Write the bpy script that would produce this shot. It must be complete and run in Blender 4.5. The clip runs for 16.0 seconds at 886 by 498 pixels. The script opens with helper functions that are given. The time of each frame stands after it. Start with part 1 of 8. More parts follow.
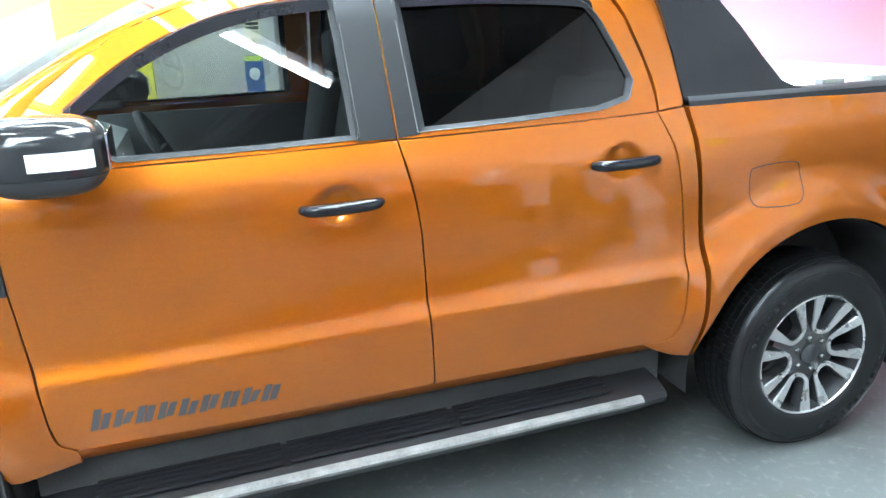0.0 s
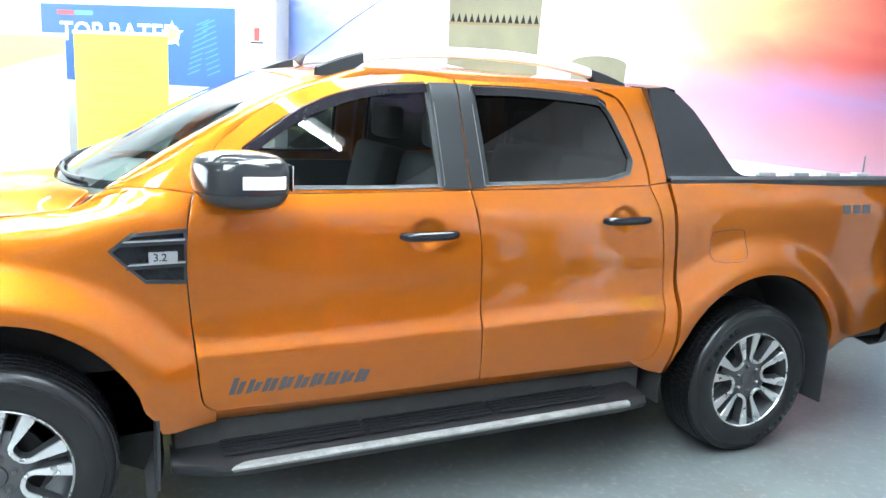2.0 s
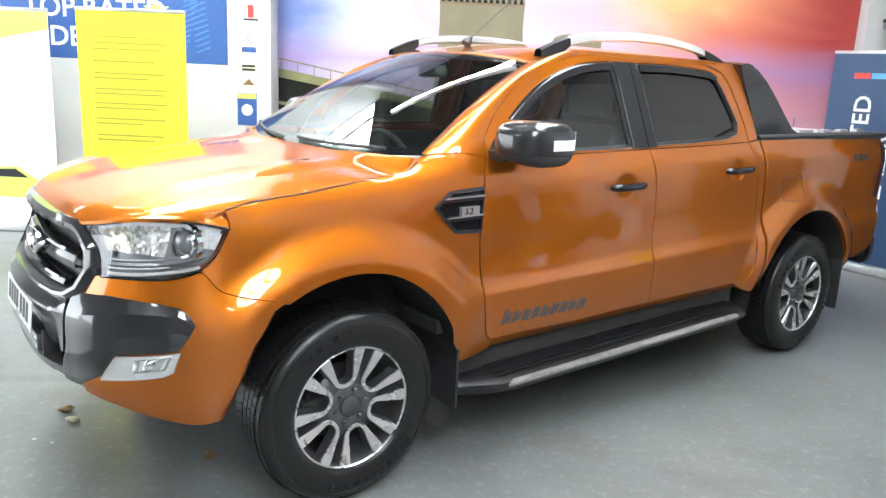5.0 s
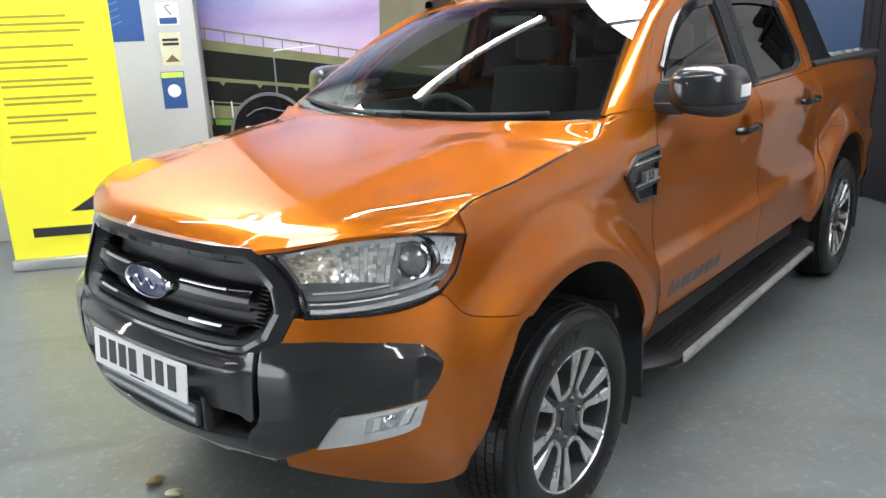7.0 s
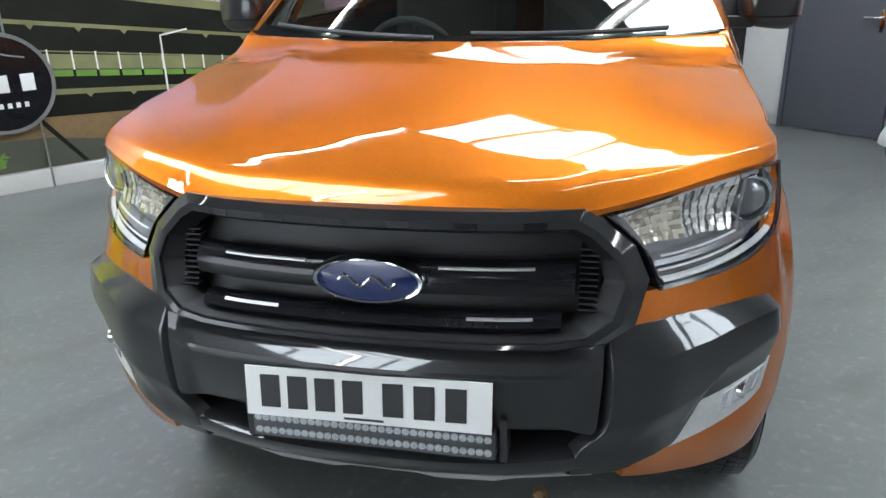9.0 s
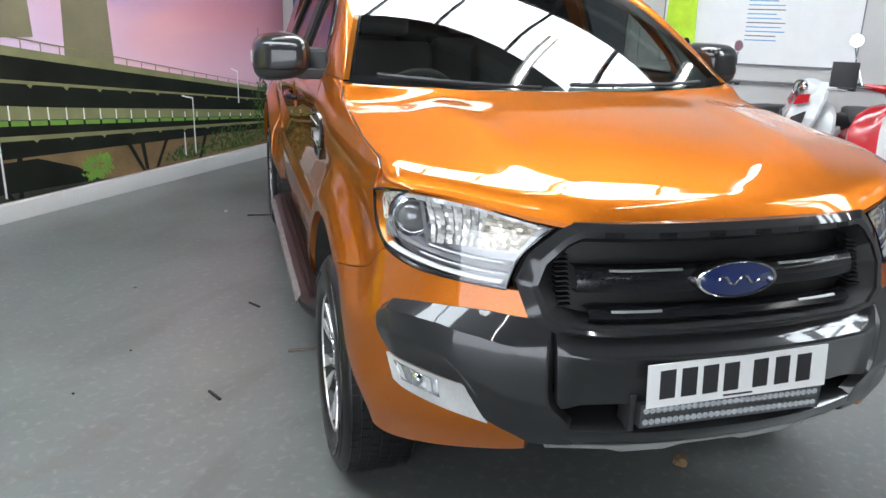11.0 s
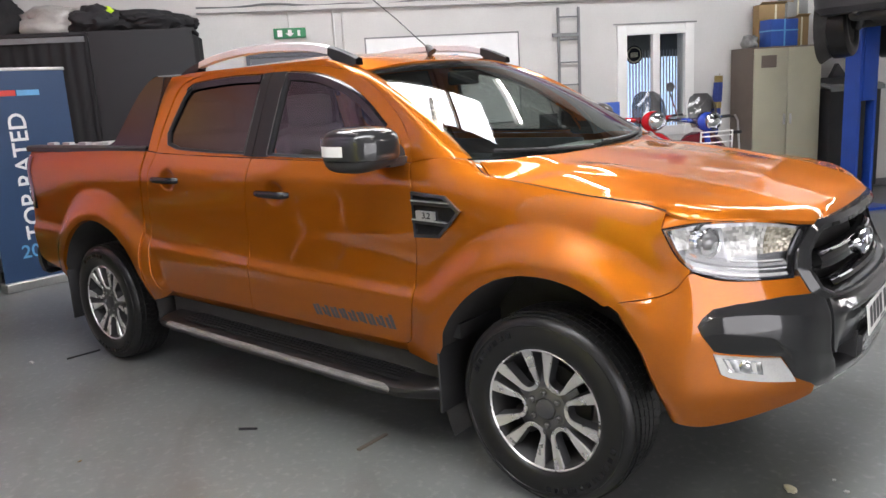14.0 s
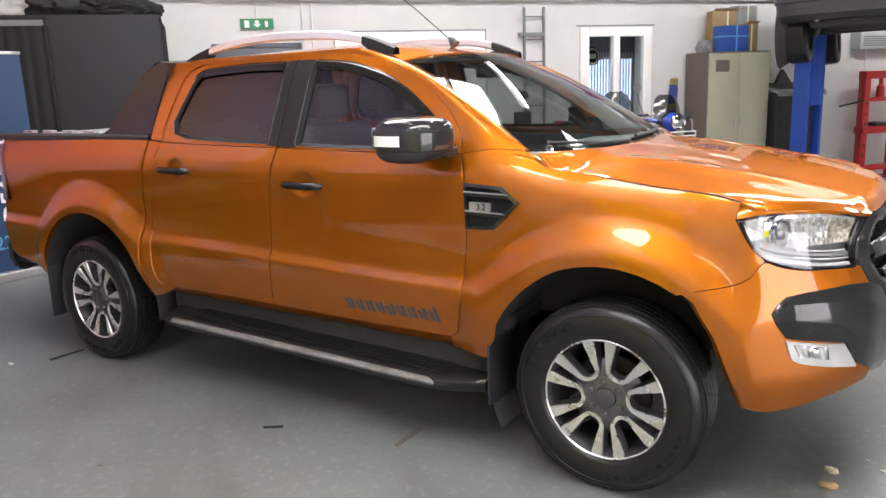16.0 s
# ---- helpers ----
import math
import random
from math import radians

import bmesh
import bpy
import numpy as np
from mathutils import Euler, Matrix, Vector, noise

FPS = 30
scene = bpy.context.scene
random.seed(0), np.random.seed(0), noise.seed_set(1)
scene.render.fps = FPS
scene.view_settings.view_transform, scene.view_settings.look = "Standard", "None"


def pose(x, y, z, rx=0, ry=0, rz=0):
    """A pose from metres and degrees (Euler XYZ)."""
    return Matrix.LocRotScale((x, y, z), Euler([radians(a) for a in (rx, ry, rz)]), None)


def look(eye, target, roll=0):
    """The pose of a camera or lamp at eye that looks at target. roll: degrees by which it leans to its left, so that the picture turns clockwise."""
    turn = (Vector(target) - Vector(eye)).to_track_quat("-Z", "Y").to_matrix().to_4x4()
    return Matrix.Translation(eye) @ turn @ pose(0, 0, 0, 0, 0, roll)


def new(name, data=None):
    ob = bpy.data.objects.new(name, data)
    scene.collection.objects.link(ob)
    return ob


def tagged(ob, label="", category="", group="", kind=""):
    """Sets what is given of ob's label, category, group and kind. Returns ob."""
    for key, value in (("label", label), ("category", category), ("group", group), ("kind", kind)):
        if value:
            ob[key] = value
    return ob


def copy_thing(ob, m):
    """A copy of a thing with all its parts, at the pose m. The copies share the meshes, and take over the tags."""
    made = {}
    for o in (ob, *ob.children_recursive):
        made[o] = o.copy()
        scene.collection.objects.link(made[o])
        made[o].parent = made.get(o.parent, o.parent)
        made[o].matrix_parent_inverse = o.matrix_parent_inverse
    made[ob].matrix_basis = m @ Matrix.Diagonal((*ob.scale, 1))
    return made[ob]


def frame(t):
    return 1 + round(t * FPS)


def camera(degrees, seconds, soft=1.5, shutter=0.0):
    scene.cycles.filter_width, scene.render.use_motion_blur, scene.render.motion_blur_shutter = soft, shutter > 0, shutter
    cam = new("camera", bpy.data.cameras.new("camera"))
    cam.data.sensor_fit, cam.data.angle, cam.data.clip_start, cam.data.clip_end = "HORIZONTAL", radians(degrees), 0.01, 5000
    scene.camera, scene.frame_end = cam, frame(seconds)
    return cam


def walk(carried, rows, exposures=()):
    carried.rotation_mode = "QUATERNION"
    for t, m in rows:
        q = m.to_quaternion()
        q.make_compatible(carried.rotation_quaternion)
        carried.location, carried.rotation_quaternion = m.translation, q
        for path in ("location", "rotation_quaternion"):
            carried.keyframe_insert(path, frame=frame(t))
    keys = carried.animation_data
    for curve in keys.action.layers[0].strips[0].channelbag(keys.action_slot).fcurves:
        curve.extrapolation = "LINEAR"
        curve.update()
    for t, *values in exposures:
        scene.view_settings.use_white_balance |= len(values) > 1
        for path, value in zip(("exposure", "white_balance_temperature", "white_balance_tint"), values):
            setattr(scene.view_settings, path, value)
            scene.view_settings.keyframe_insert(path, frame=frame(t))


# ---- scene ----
cam = camera(60.6, 16.0)
PATH = [
    (0, (-1.134, 2.958, 1.653), (-1.703, 1.135, 1.059), -2.0),
    (0.5, (-1.041, 3.241, 1.684), (-1.719, 1.44, 1.14), -1.1),
    (1, (-0.867, 3.408, 1.682), (-1.699, 1.663, 1.169), 0.9),
    (1.5, (-0.585, 3.478, 1.64), (-1.353, 1.695, 1.157), 1.2),
    (2, (-0.381, 3.497, 1.667), (-1.177, 1.706, 1.269), 3.1),
    (2.5, (-0.16, 3.477, 1.676), (-1.067, 1.728, 1.334), 3.2),
    (3, (0.148, 3.487, 1.648), (-0.898, 1.824, 1.277), 6.6),
    (3.5, (0.487, 3.488, 1.622), (-0.573, 1.839, 1.222), 8.0),
    (4, (0.776, 3.386, 1.608), (-0.288, 1.723, 1.29), 6.3),
    (4.5, (1.014, 3.271, 1.606), (-0.099, 1.659, 1.201), 4.9),
    (5, (1.355, 3.19, 1.608), (0.173, 1.639, 1.164), 2.6),
    (5.2, (1.464, 3.138, 1.625), (0.284, 1.587, 1.175), 1.5),
    (7.5, (2.046, 1.597, 1.589), (0.425, 0.578, 1.013), -2.8),
    (8, (2.197, 1.168, 1.575), (0.410, 0.470, 1.010), -2.7),
    (8.5, (2.228, 0.813, 1.537), (0.418, 0.236, 0.912), -2.0),
    (9, (2.223, 0.453, 1.532), (0.400, 0.047, 0.817), -1.4),
    (9.5, (2.361, 0.057, 1.502), (0.501, -0.063, 0.777), -1.7),
    (10, (2.412, -0.354, 1.498), (0.528, -0.207, 0.843), 0.7),
    (10.2, (2.420, -0.526, 1.520), (0.542, -0.307, 0.868), 1.0),
    (12.3, (2.262, -2.231, 1.563), (0.59, -1.216, 1.144), 0.2),
    (12.5, (2.201, -2.37, 1.58), (0.563, -1.299, 1.168), -0.5),
    (13, (1.916, -2.671, 1.551), (0.428, -1.406, 1.121), -1.5),
    (13.5, (1.667, -2.926, 1.544), (0.294, -1.533, 1.126), -2.3),
    (14, (1.421, -3.175, 1.576), (0.183, -1.657, 1.168), -3.4),
    (14.5, (1.2, -3.251, 1.562), (0.023, -1.687, 1.151), -3.6),
    (15, (1.037, -3.331, 1.564), (0.043, -1.637, 1.191), -2.9),
    (15.5, (0.958, -3.393, 1.567), (0.003, -1.682, 1.166), -3.1),
    (16, (0.979, -3.477, 1.566), (-0.089, -1.838, 1.147), -2.1),
]
walk(cam, [(t, look(e, g, r)) for t, e, g, r in PATH],
     exposures=[(0, 2.0, 5700, 1), (1.5, 2.05, 5700, 1), (2.6, 1.75, 5800, 2), (3.5, 1.5, 6050, 4), (5.0, 1.35, 6350, 8), (5.2, 1.3, 6350, 8), (7.3, 0.65, 6400, 10), (8.5, 0.48, 6200, 8), (10.2, 0.65, 6200, 9), (12.3, 0.5, 6600, 12), (14.0, 0.6, 6850, 16), (15.0, 0.80, 6950, 16), (16.0, 0.92, 6950, 16)])

# ---- light ----
world = bpy.data.worlds.new("world")
scene.world = world
world.use_nodes = True
_bg = world.node_tree.nodes["Background"]
_sky = world.node_tree.nodes.new("ShaderNodeTexSky")
_sky.sky_type = 'NISHITA'
_sky.sun_disc = False
_sky.sun_elevation, _sky.sun_rotation = radians(38), radians(120)
world.node_tree.links.new(_sky.outputs[0], _bg.inputs[0])
_bg.inputs[1].default_value = 0.12

# the room is turned against the truck: u runs along the mural, v along the white wall
ROOM = pose(0, 0, 0, 0, 0, -38.5)


def at_room(u, v, z=0, turn=0):
    return ROOM @ pose(u, v, z, 0, 0, turn)


CEIL = 4.3

# ---- materials ----


def nodes_of(name):
    m = bpy.data.materials.new(name)
    m.use_nodes = True
    return m, m.node_tree.nodes, m.node_tree.links, m.node_tree.nodes["Principled BSDF"]


def mat(name, color, rough=0.5, metal=0.0, scale=8.0, vary=0.12, bump=0.0, fine=120.0, coat=0.0, spec=0.5):
    """A surface with tone variation at two scales, a rough variation and a fine relief."""
    m, n, l, b = nodes_of(name)
    geo = n.new("ShaderNodeTexCoord")
    a = n.new("ShaderNodeTexNoise")
    a.inputs["Scale"].default_value, a.inputs["Detail"].default_value = scale, 6
    f = n.new("ShaderNodeTexNoise")
    f.inputs["Scale"].default_value, f.inputs["Detail"].default_value = fine, 3
    l.new(geo.outputs["Object"], a.inputs["Vector"])
    l.new(geo.outputs["Object"], f.inputs["Vector"])
    mix = n.new("ShaderNodeMix")
    mix.data_type = 'RGBA'
    mix.inputs["Factor"].default_value = 0.35
    l.new(a.outputs["Fac"], mix.inputs["A"])
    l.new(f.outputs["Fac"], mix.inputs["B"])
    r = n.new("ShaderNodeValToRGB")
    r.color_ramp.elements[0].position, r.color_ramp.elements[1].position = 0.3, 0.7
    r.color_ramp.elements[0].color = (*[c * (1 - vary) for c in color], 1)
    r.color_ramp.elements[1].color = (*[min(1, c * (1 + vary)) for c in color], 1)
    l.new(mix.outputs["Result"], r.inputs["Fac"])
    l.new(r.outputs["Color"], b.inputs["Base Color"])
    mr = n.new("ShaderNodeMapRange")
    mr.inputs["To Min"].default_value, mr.inputs["To Max"].default_value = max(0, rough * 0.85), min(1, rough * 1.15)
    l.new(a.outputs["Fac"], mr.inputs["Value"])
    l.new(mr.outputs["Result"], b.inputs["Roughness"])
    b.inputs["Metallic"].default_value = metal
    b.inputs["Coat Weight"].default_value = coat
    b.inputs["Coat Roughness"].default_value = 0.04
    b.inputs["Specular IOR Level"].default_value = spec
    if bump:
        bp = n.new("ShaderNodeBump")
        bp.inputs["Strength"].default_value, bp.inputs["Distance"].default_value = bump, 0.002
        l.new(f.outputs["Fac"], bp.inputs["Height"])
        l.new(bp.outputs["Normal"], b.inputs["Normal"])
    return m


def car_paint():
    m, n, l, b = nodes_of("orange_pearl_paint")
    co = n.new("ShaderNodeTexCoord")
    fl = n.new("ShaderNodeTexVoronoi")
    fl.inputs["Scale"].default_value = 900
    l.new(co.outputs["Object"], fl.inputs["Vector"])
    dust = n.new("ShaderNodeTexNoise")
    dust.inputs["Scale"].default_value, dust.inputs["Detail"].default_value = 5, 8
    l.new(co.outputs["Object"], dust.inputs["Vector"])
    r = n.new("ShaderNodeValToRGB")
    r.color_ramp.elements[0].color, r.color_ramp.elements[1].color = (0.40, 0.100, 0.005, 1), (0.58, 0.168, 0.009, 1)
    l.new(fl.outputs["Color"], r.inputs["Fac"])
    l.new(r.outputs["Color"], b.inputs["Base Color"])
    b.inputs["Metallic"].default_value = 0.82
    b.inputs["Roughness"].default_value = 0.42
    b.inputs["Coat IOR"].default_value = 1.5
    b.inputs["Coat Weight"].default_value = 1.0
    b.inputs["Specular Tint"].default_value = (1.0, 0.62, 0.34, 1)
    mr = n.new("ShaderNodeMapRange")
    mr.inputs["From Min"].default_value, mr.inputs["From Max"].default_value = 0.45, 0.8
    mr.inputs["To Min"].default_value, mr.inputs["To Max"].default_value = 0.0, 0.03
    l.new(dust.outputs["Fac"], mr.inputs["Value"])
    l.new(mr.outputs["Result"], b.inputs["Coat Roughness"])
    return m


def glass(name, color, rough=0.0, base=0.085):
    m, n, l, b = nodes_of(name)
    n.remove(b)
    out = n["Material Output"]
    g = n.new("ShaderNodeBsdfGlossy")
    g.inputs["Roughness"].default_value = 0.01 + rough
    t = n.new("ShaderNodeBsdfTransparent")
    t.inputs["Color"].default_value = (*color, 1)
    lw = n.new("ShaderNodeLayerWeight")
    lw.inputs["Blend"].default_value = 0.5
    pw = n.new("ShaderNodeMath")
    pw.operation = 'POWER'
    pw.inputs[1].default_value = 5.0
    l.new(lw.outputs["Facing"], pw.inputs[0])
    fr = n.new("ShaderNodeMath")
    fr.operation = 'MULTIPLY_ADD'
    fr.inputs[1].default_value, fr.inputs[2].default_value = 0.9, base
    l.new(pw.outputs[0], fr.inputs[0])
    mx = n.new("ShaderNodeMixShader")
    l.new(fr.outputs[0], mx.inputs[0])
    l.new(t.outputs[0], mx.inputs[1])
    l.new(g.outputs[0], mx.inputs[2])
    l.new(mx.outputs[0], out.inputs["Surface"])
    return m


def lamp_mat(name, color, strength):
    m, n, l, b = nodes_of(name)
    b.inputs["Base Color"].default_value = (*color, 1)
    b.inputs["Emission Color"].default_value = (*color, 1)
    b.inputs["Emission Strength"].default_value = strength
    return m


def crystal(name, low, high):
    """Bright lamp reflector whose cut facets differ from one another."""
    m, n, l, b = nodes_of(name)
    geo, r = n.new("ShaderNodeNewGeometry"), n.new("ShaderNodeValToRGB")
    r.color_ramp.elements[0].color, r.color_ramp.elements[1].color = (*low, 1), (*high, 1)
    r.color_ramp.elements[1].position = 0.7
    l.new(geo.outputs["Random Per Island"], r.inputs["Fac"])
    l.new(r.outputs["Color"], b.inputs["Base Color"])
    b.inputs["Metallic"].default_value, b.inputs["Roughness"].default_value = 0.4, 0.16
    return m


M = dict(
    paint=car_paint(),
    frame=mat("grille_frame_gloss", (0.021, 0.0215, 0.023), 0.30, 0.1, coat=1.0, vary=0.08, spec=0.1),
    dark=mat("dark_grey_gloss", (0.019, 0.0195, 0.021), 0.30, 0.1, coat=1.0, vary=0.08, spec=0.15),
    black=mat("black_plastic", (0.026, 0.026, 0.028), 0.5, vary=0.2, bump=0.2, fine=300),
    gloss=mat("black_gloss", (0.010, 0.010, 0.012), 0.12, vary=0.1, spec=0.4),
    grilleb=mat("grille_black", (0.008, 0.008, 0.009), 0.55, vary=0.2),
    under=mat("underbody", (0.032, 0.031, 0.030), 0.85, vary=0.4, scale=14),
    rubber=mat("tyre_rubber", (0.0105, 0.0105, 0.011), 0.30, vary=0.25, scale=20, bump=0.25, fine=200, spec=0.36),
    lampsilver=mat("bright_lamp_silver", (0.86, 0.86, 0.86), 0.24, 0.3, scale=60, vary=0.06),
    alloy=mat("machined_alloy", (0.64, 0.63, 0.62), 0.28, 0.75, scale=20, vary=0.08),
    hub_grey=mat("hub_grey", (0.12, 0.118, 0.116), 0.4, 0.6, vary=0.12),
    lamp_case=mat("smoked_lamp_case", (0.31, 0.31, 0.32), 0.24, 0.45, scale=30, vary=0.15),
    barrel=mat("wheel_barrel", (0.022, 0.022, 0.023), 0.55, 0.2, vary=0.25),
    cell=mat("light_bar_cell", (0.85, 0.87, 0.88), 0.2, 0.4, scale=60, vary=0.2),
    lens_grey=mat("lens_grey", (0.16, 0.16, 0.165), 0.12, 0.2, coat=1.0, vary=0.1),
    warm=crystal("warm_reflector", (0.42, 0.36, 0.27), (1.0, 0.92, 0.76)),
    crystal=crystal("crystal_reflector", (0.40, 0.39, 0.37), (1.0, 0.97, 0.92)),
    alloy_dark=mat("dark_alloy", (0.10, 0.10, 0.105), 0.4, 0.7, vary=0.15),
    chrome=mat("chrome", (0.75, 0.76, 0.78), 0.09, 1.0, vary=0.03),
    skid=mat("silver_painted_plastic", (0.52, 0.52, 0.51), 0.38, 0.2, vary=0.15, scale=12),
    silver=mat("satin_silver", (0.55, 0.55, 0.54), 0.34, 0.8, vary=0.08, scale=20),
    scuffed=mat("scuffed_step_edge", (0.215, 0.21, 0.20), 0.5, 0.3, vary=0.35, scale=14),
    stepblack=mat("step_black", (0.011, 0.011, 0.012), 0.34, vary=0.2, spec=0.35, bump=0.1, fine=200),
    post=mat("post_black", (0.012, 0.012, 0.013), 0.5, vary=0.15, spec=0.3),
    rail=mat("rail_silver", (0.72, 0.71, 0.70), 0.3, 0.7, vary=0.05),
    seat=mat("dark_seat_cloth", (0.050, 0.051, 0.053), 0.9, vary=0.25, bump=0.4, fine=400),
    lining=mat("headlining_cloth", (0.42, 0.42, 0.40), 0.9, vary=0.08, scale=20),
    dash=mat("dashboard_plastic", (0.24, 0.255, 0.245), 0.7, vary=0.15),
    red=mat("red_lens", (0.07, 0.005, 0.006), 0.12, coat=1.0, vary=0.1),
    blue_badge=mat("blue_enamel", (0.01, 0.022, 0.10), 0.15, coat=1.0, vary=0.1),
    white=mat("white_plastic", (0.78, 0.78, 0.76), 0.45, vary=0.03),
    ink=mat("black_ink", (0.02, 0.02, 0.022), 0.5, vary=0.1),
    decal=mat("grey_decal", (0.062, 0.050, 0.046), 0.4, vary=0.1, coat=0.5),
    clear=glass("clear_lens", (0.96, 0.97, 0.98)),
    screen=glass("windscreen_glass", (0.62, 0.69, 0.65), 0.0, 0.13),
    smoke=glass("smoked_screen", (0.20, 0.20, 0.21)),
    tint=glass("tinted_glass", (0.46, 0.49, 0.48)),
    privacy=glass("privacy_glass", (0.035, 0.036, 0.038)),
)

# ---- building helpers ----
import functools


def mesh_ob(name, bm, material, smooth=40):
    me = bpy.data.meshes.new(name)
    bmesh.ops.recalc_face_normals(bm, faces=bm.faces)
    bm.to_mesh(me)
    bm.free()
    for one in (material if isinstance(material, (list, tuple)) else [material]):
        me.materials.append(one)
    if smooth:
        me.polygons.foreach_set("use_smooth", [True] * len(me.polygons))
        me.set_sharp_from_angle(angle=radians(smooth))
    return new(name, me)


def part(name, bm, material, parent, label="", smooth=40):
    ob = mesh_ob(name, bm, material, smooth)
    ob.parent = parent
    if label:
        tagged(ob, label)
    return ob


def thing(name, label, category, m=None, group="", kind=""):
    ob = new(name)
    ob.matrix_world = m if m is not None else Matrix()
    return tagged(ob, label, category, group, kind)


def box(bm, x0, x1, y0, y1, z0, z1, bevel=0.0, seg=2, m=None):
    vs = [bm.verts.new((x, y, z)) for z in (z0, z1) for y in (y0, y1) for x in (x0, x1)]
    fs = [bm.faces.new([vs[i] for i in q]) for q in ((0, 2, 3, 1), (4, 5, 7, 6), (0, 1, 5, 4), (2, 6, 7, 3), (0, 4, 6, 2), (1, 3, 7, 5))]
    if m is not None:
        for v in vs:
            v.co = m @ v.co
    if bevel:
        es = {e for f in fs for e in f.edges}
        bmesh.ops.bevel(bm, geom=list(es), offset=bevel, segments=seg, affect='EDGES', profile=0.6)
    return bm


def boxed(*a, **k):
    return box(bmesh.new(), *a, **k)


def tube(bm, pts, r, n=8, caps=True):
    """A round bar along a line of points; r is one radius or one for each point."""
    pts = [Vector(p) for p in pts]
    rr = r if isinstance(r, (list, tuple)) else [r] * len(pts)
    rings, up = [], None
    for i, p in enumerate(pts):
        d = (pts[min(i + 1, len(pts) - 1)] - pts[max(i - 1, 0)]).normalized()
        if up is None:
            up = Vector((0, 0, 1)) if abs(d.z) < 0.9 else Vector((1, 0, 0))
        a = d.cross(up).normalized()
        up = a.cross(d)
        rings.append([bm.verts.new(p + rr[i] * (math.cos(k * 2 * math.pi / n) * a + math.sin(k * 2 * math.pi / n) * up)) for k in range(n)])
    for a, b in zip(rings, rings[1:]):
        for k in range(n):
            bm.faces.new((a[k], a[(k + 1) % n], b[(k + 1) % n], b[k]))
    if caps:
        bm.faces.new(rings[0]), bm.faces.new(rings[-1])
    return bm


def tubed(*a, **k):
    return tube(bmesh.new(), *a, **k)


def lathe(bm, profile, axis="y", n=48, m=None, close=False):
    """Turns (radius, height) pairs round an axis."""
    rings = []
    for r, h in profile:
        ring = []
        for k in range(n):
            c, s = r * math.cos(2 * math.pi * k / n), r * math.sin(2 * math.pi * k / n)
            p = Vector((c, h, s)) if axis == "y" else Vector((c, s, h)) if axis == "z" else Vector((h, c, s))
            ring.append(bm.verts.new(m @ p if m is not None else p))
        rings.append(ring)
    pairs = list(zip(rings, rings[1:])) + ([(rings[-1], rings[0])] if close else [])
    for a, b in pairs:
        for k in range(n):
            bm.faces.new((a[k], a[(k + 1) % n], b[(k + 1) % n], b[k]))
    if not close:
        for ring, (r, h) in ((rings[0], profile[0]), (rings[-1], profile[-1])):
            if r > 1e-5:
                bm.faces.new(ring)
    return bm


def resample(pts, n, smooth=True):
    """n + 1 points at even steps along a line of points, rounded by a Catmull-Rom curve."""
    p = np.array(pts, float)
    if smooth and len(p) > 2:
        q = np.vstack([2 * p[0] - p[1], p, 2 * p[-1] - p[-2]])
        out = []
        for i in range(1, len(q) - 2):
            for u in np.linspace(0, 1, 12, endpoint=False):
                a, b, c, d = q[i - 1], q[i], q[i + 1], q[i + 2]
                out.append(0.5 * (2 * b + (c - a) * u + (2 * a - 5 * b + 4 * c - d) * u * u + (3 * b - a - 3 * c + d) * u ** 3))
        out.append(p[-1])
        p = np.array(out)
    s = np.concatenate([[0], np.cumsum(np.linalg.norm(np.diff(p, axis=0), axis=1))])
    t = np.linspace(0, s[-1], n + 1)
    return np.stack([np.interp(t, s, p[:, k]) for k in range(p.shape[1])], 1)


def coons(bottom, top, left, right, n, m, smooth=(1, 1, 1, 1)):
    """A grid of (m + 1) x (n + 1) plane points inside four border lines; bottom and top run from left to right, left and right from bottom to top."""
    B, T, L, R = resample(bottom, n, smooth[0]), resample(top, n, smooth[1]), resample(left, m, smooth[2]), resample(right, m, smooth[3])
    g = np.zeros((m + 1, n + 1, B.shape[1]))
    for j in range(m + 1):
        for i in range(n + 1):
            u, v = i / n, j / m
            g[j, i] = ((1 - v) * B[i] + v * T[i] + (1 - u) * L[j] + u * R[j]
                       - ((1 - u) * (1 - v) * B[0] + u * (1 - v) * B[-1] + (1 - u) * v * T[0] + u * v * T[-1]))
    return g


def sheet(bm, grid, inward=None, depth=0.02, roll=0.0):
    """Faces over a grid of places; with inward the border is turned in to give the sheet an edge, rolled over by a small radius."""
    m, n = len(grid), len(grid[0])
    vs = [[bm.verts.new(p) for p in row] for row in grid]
    for j in range(m - 1):
        for i in range(n - 1):
            bm.faces.new((vs[j][i], vs[j][i + 1], vs[j + 1][i + 1], vs[j + 1][i]))
    if inward is not None:
        loop = [vs[0][i] for i in range(n)] + [vs[j][n - 1] for j in range(1, m)] + [vs[m - 1][i] for i in range(n - 2, -1, -1)] + [vs[j][0] for j in range(m - 2, 0, -1)]
        d = Vector(inward) * depth
        low = [bm.verts.new(v.co + d) for v in loop]
        for k in range(len(loop)):
            q = (k + 1) % len(loop)
            bm.faces.new((loop[k], loop[q], low[q], low[k]))
        if roll:
            es = [bm.edges.get((loop[k], loop[(k + 1) % len(loop)])) for k in range(len(loop))]
            bmesh.ops.bevel(bm, geom=[x for x in es if x], offset=roll, segments=2, affect='EDGES', profile=0.5, clamp_overlap=True)
    return bm


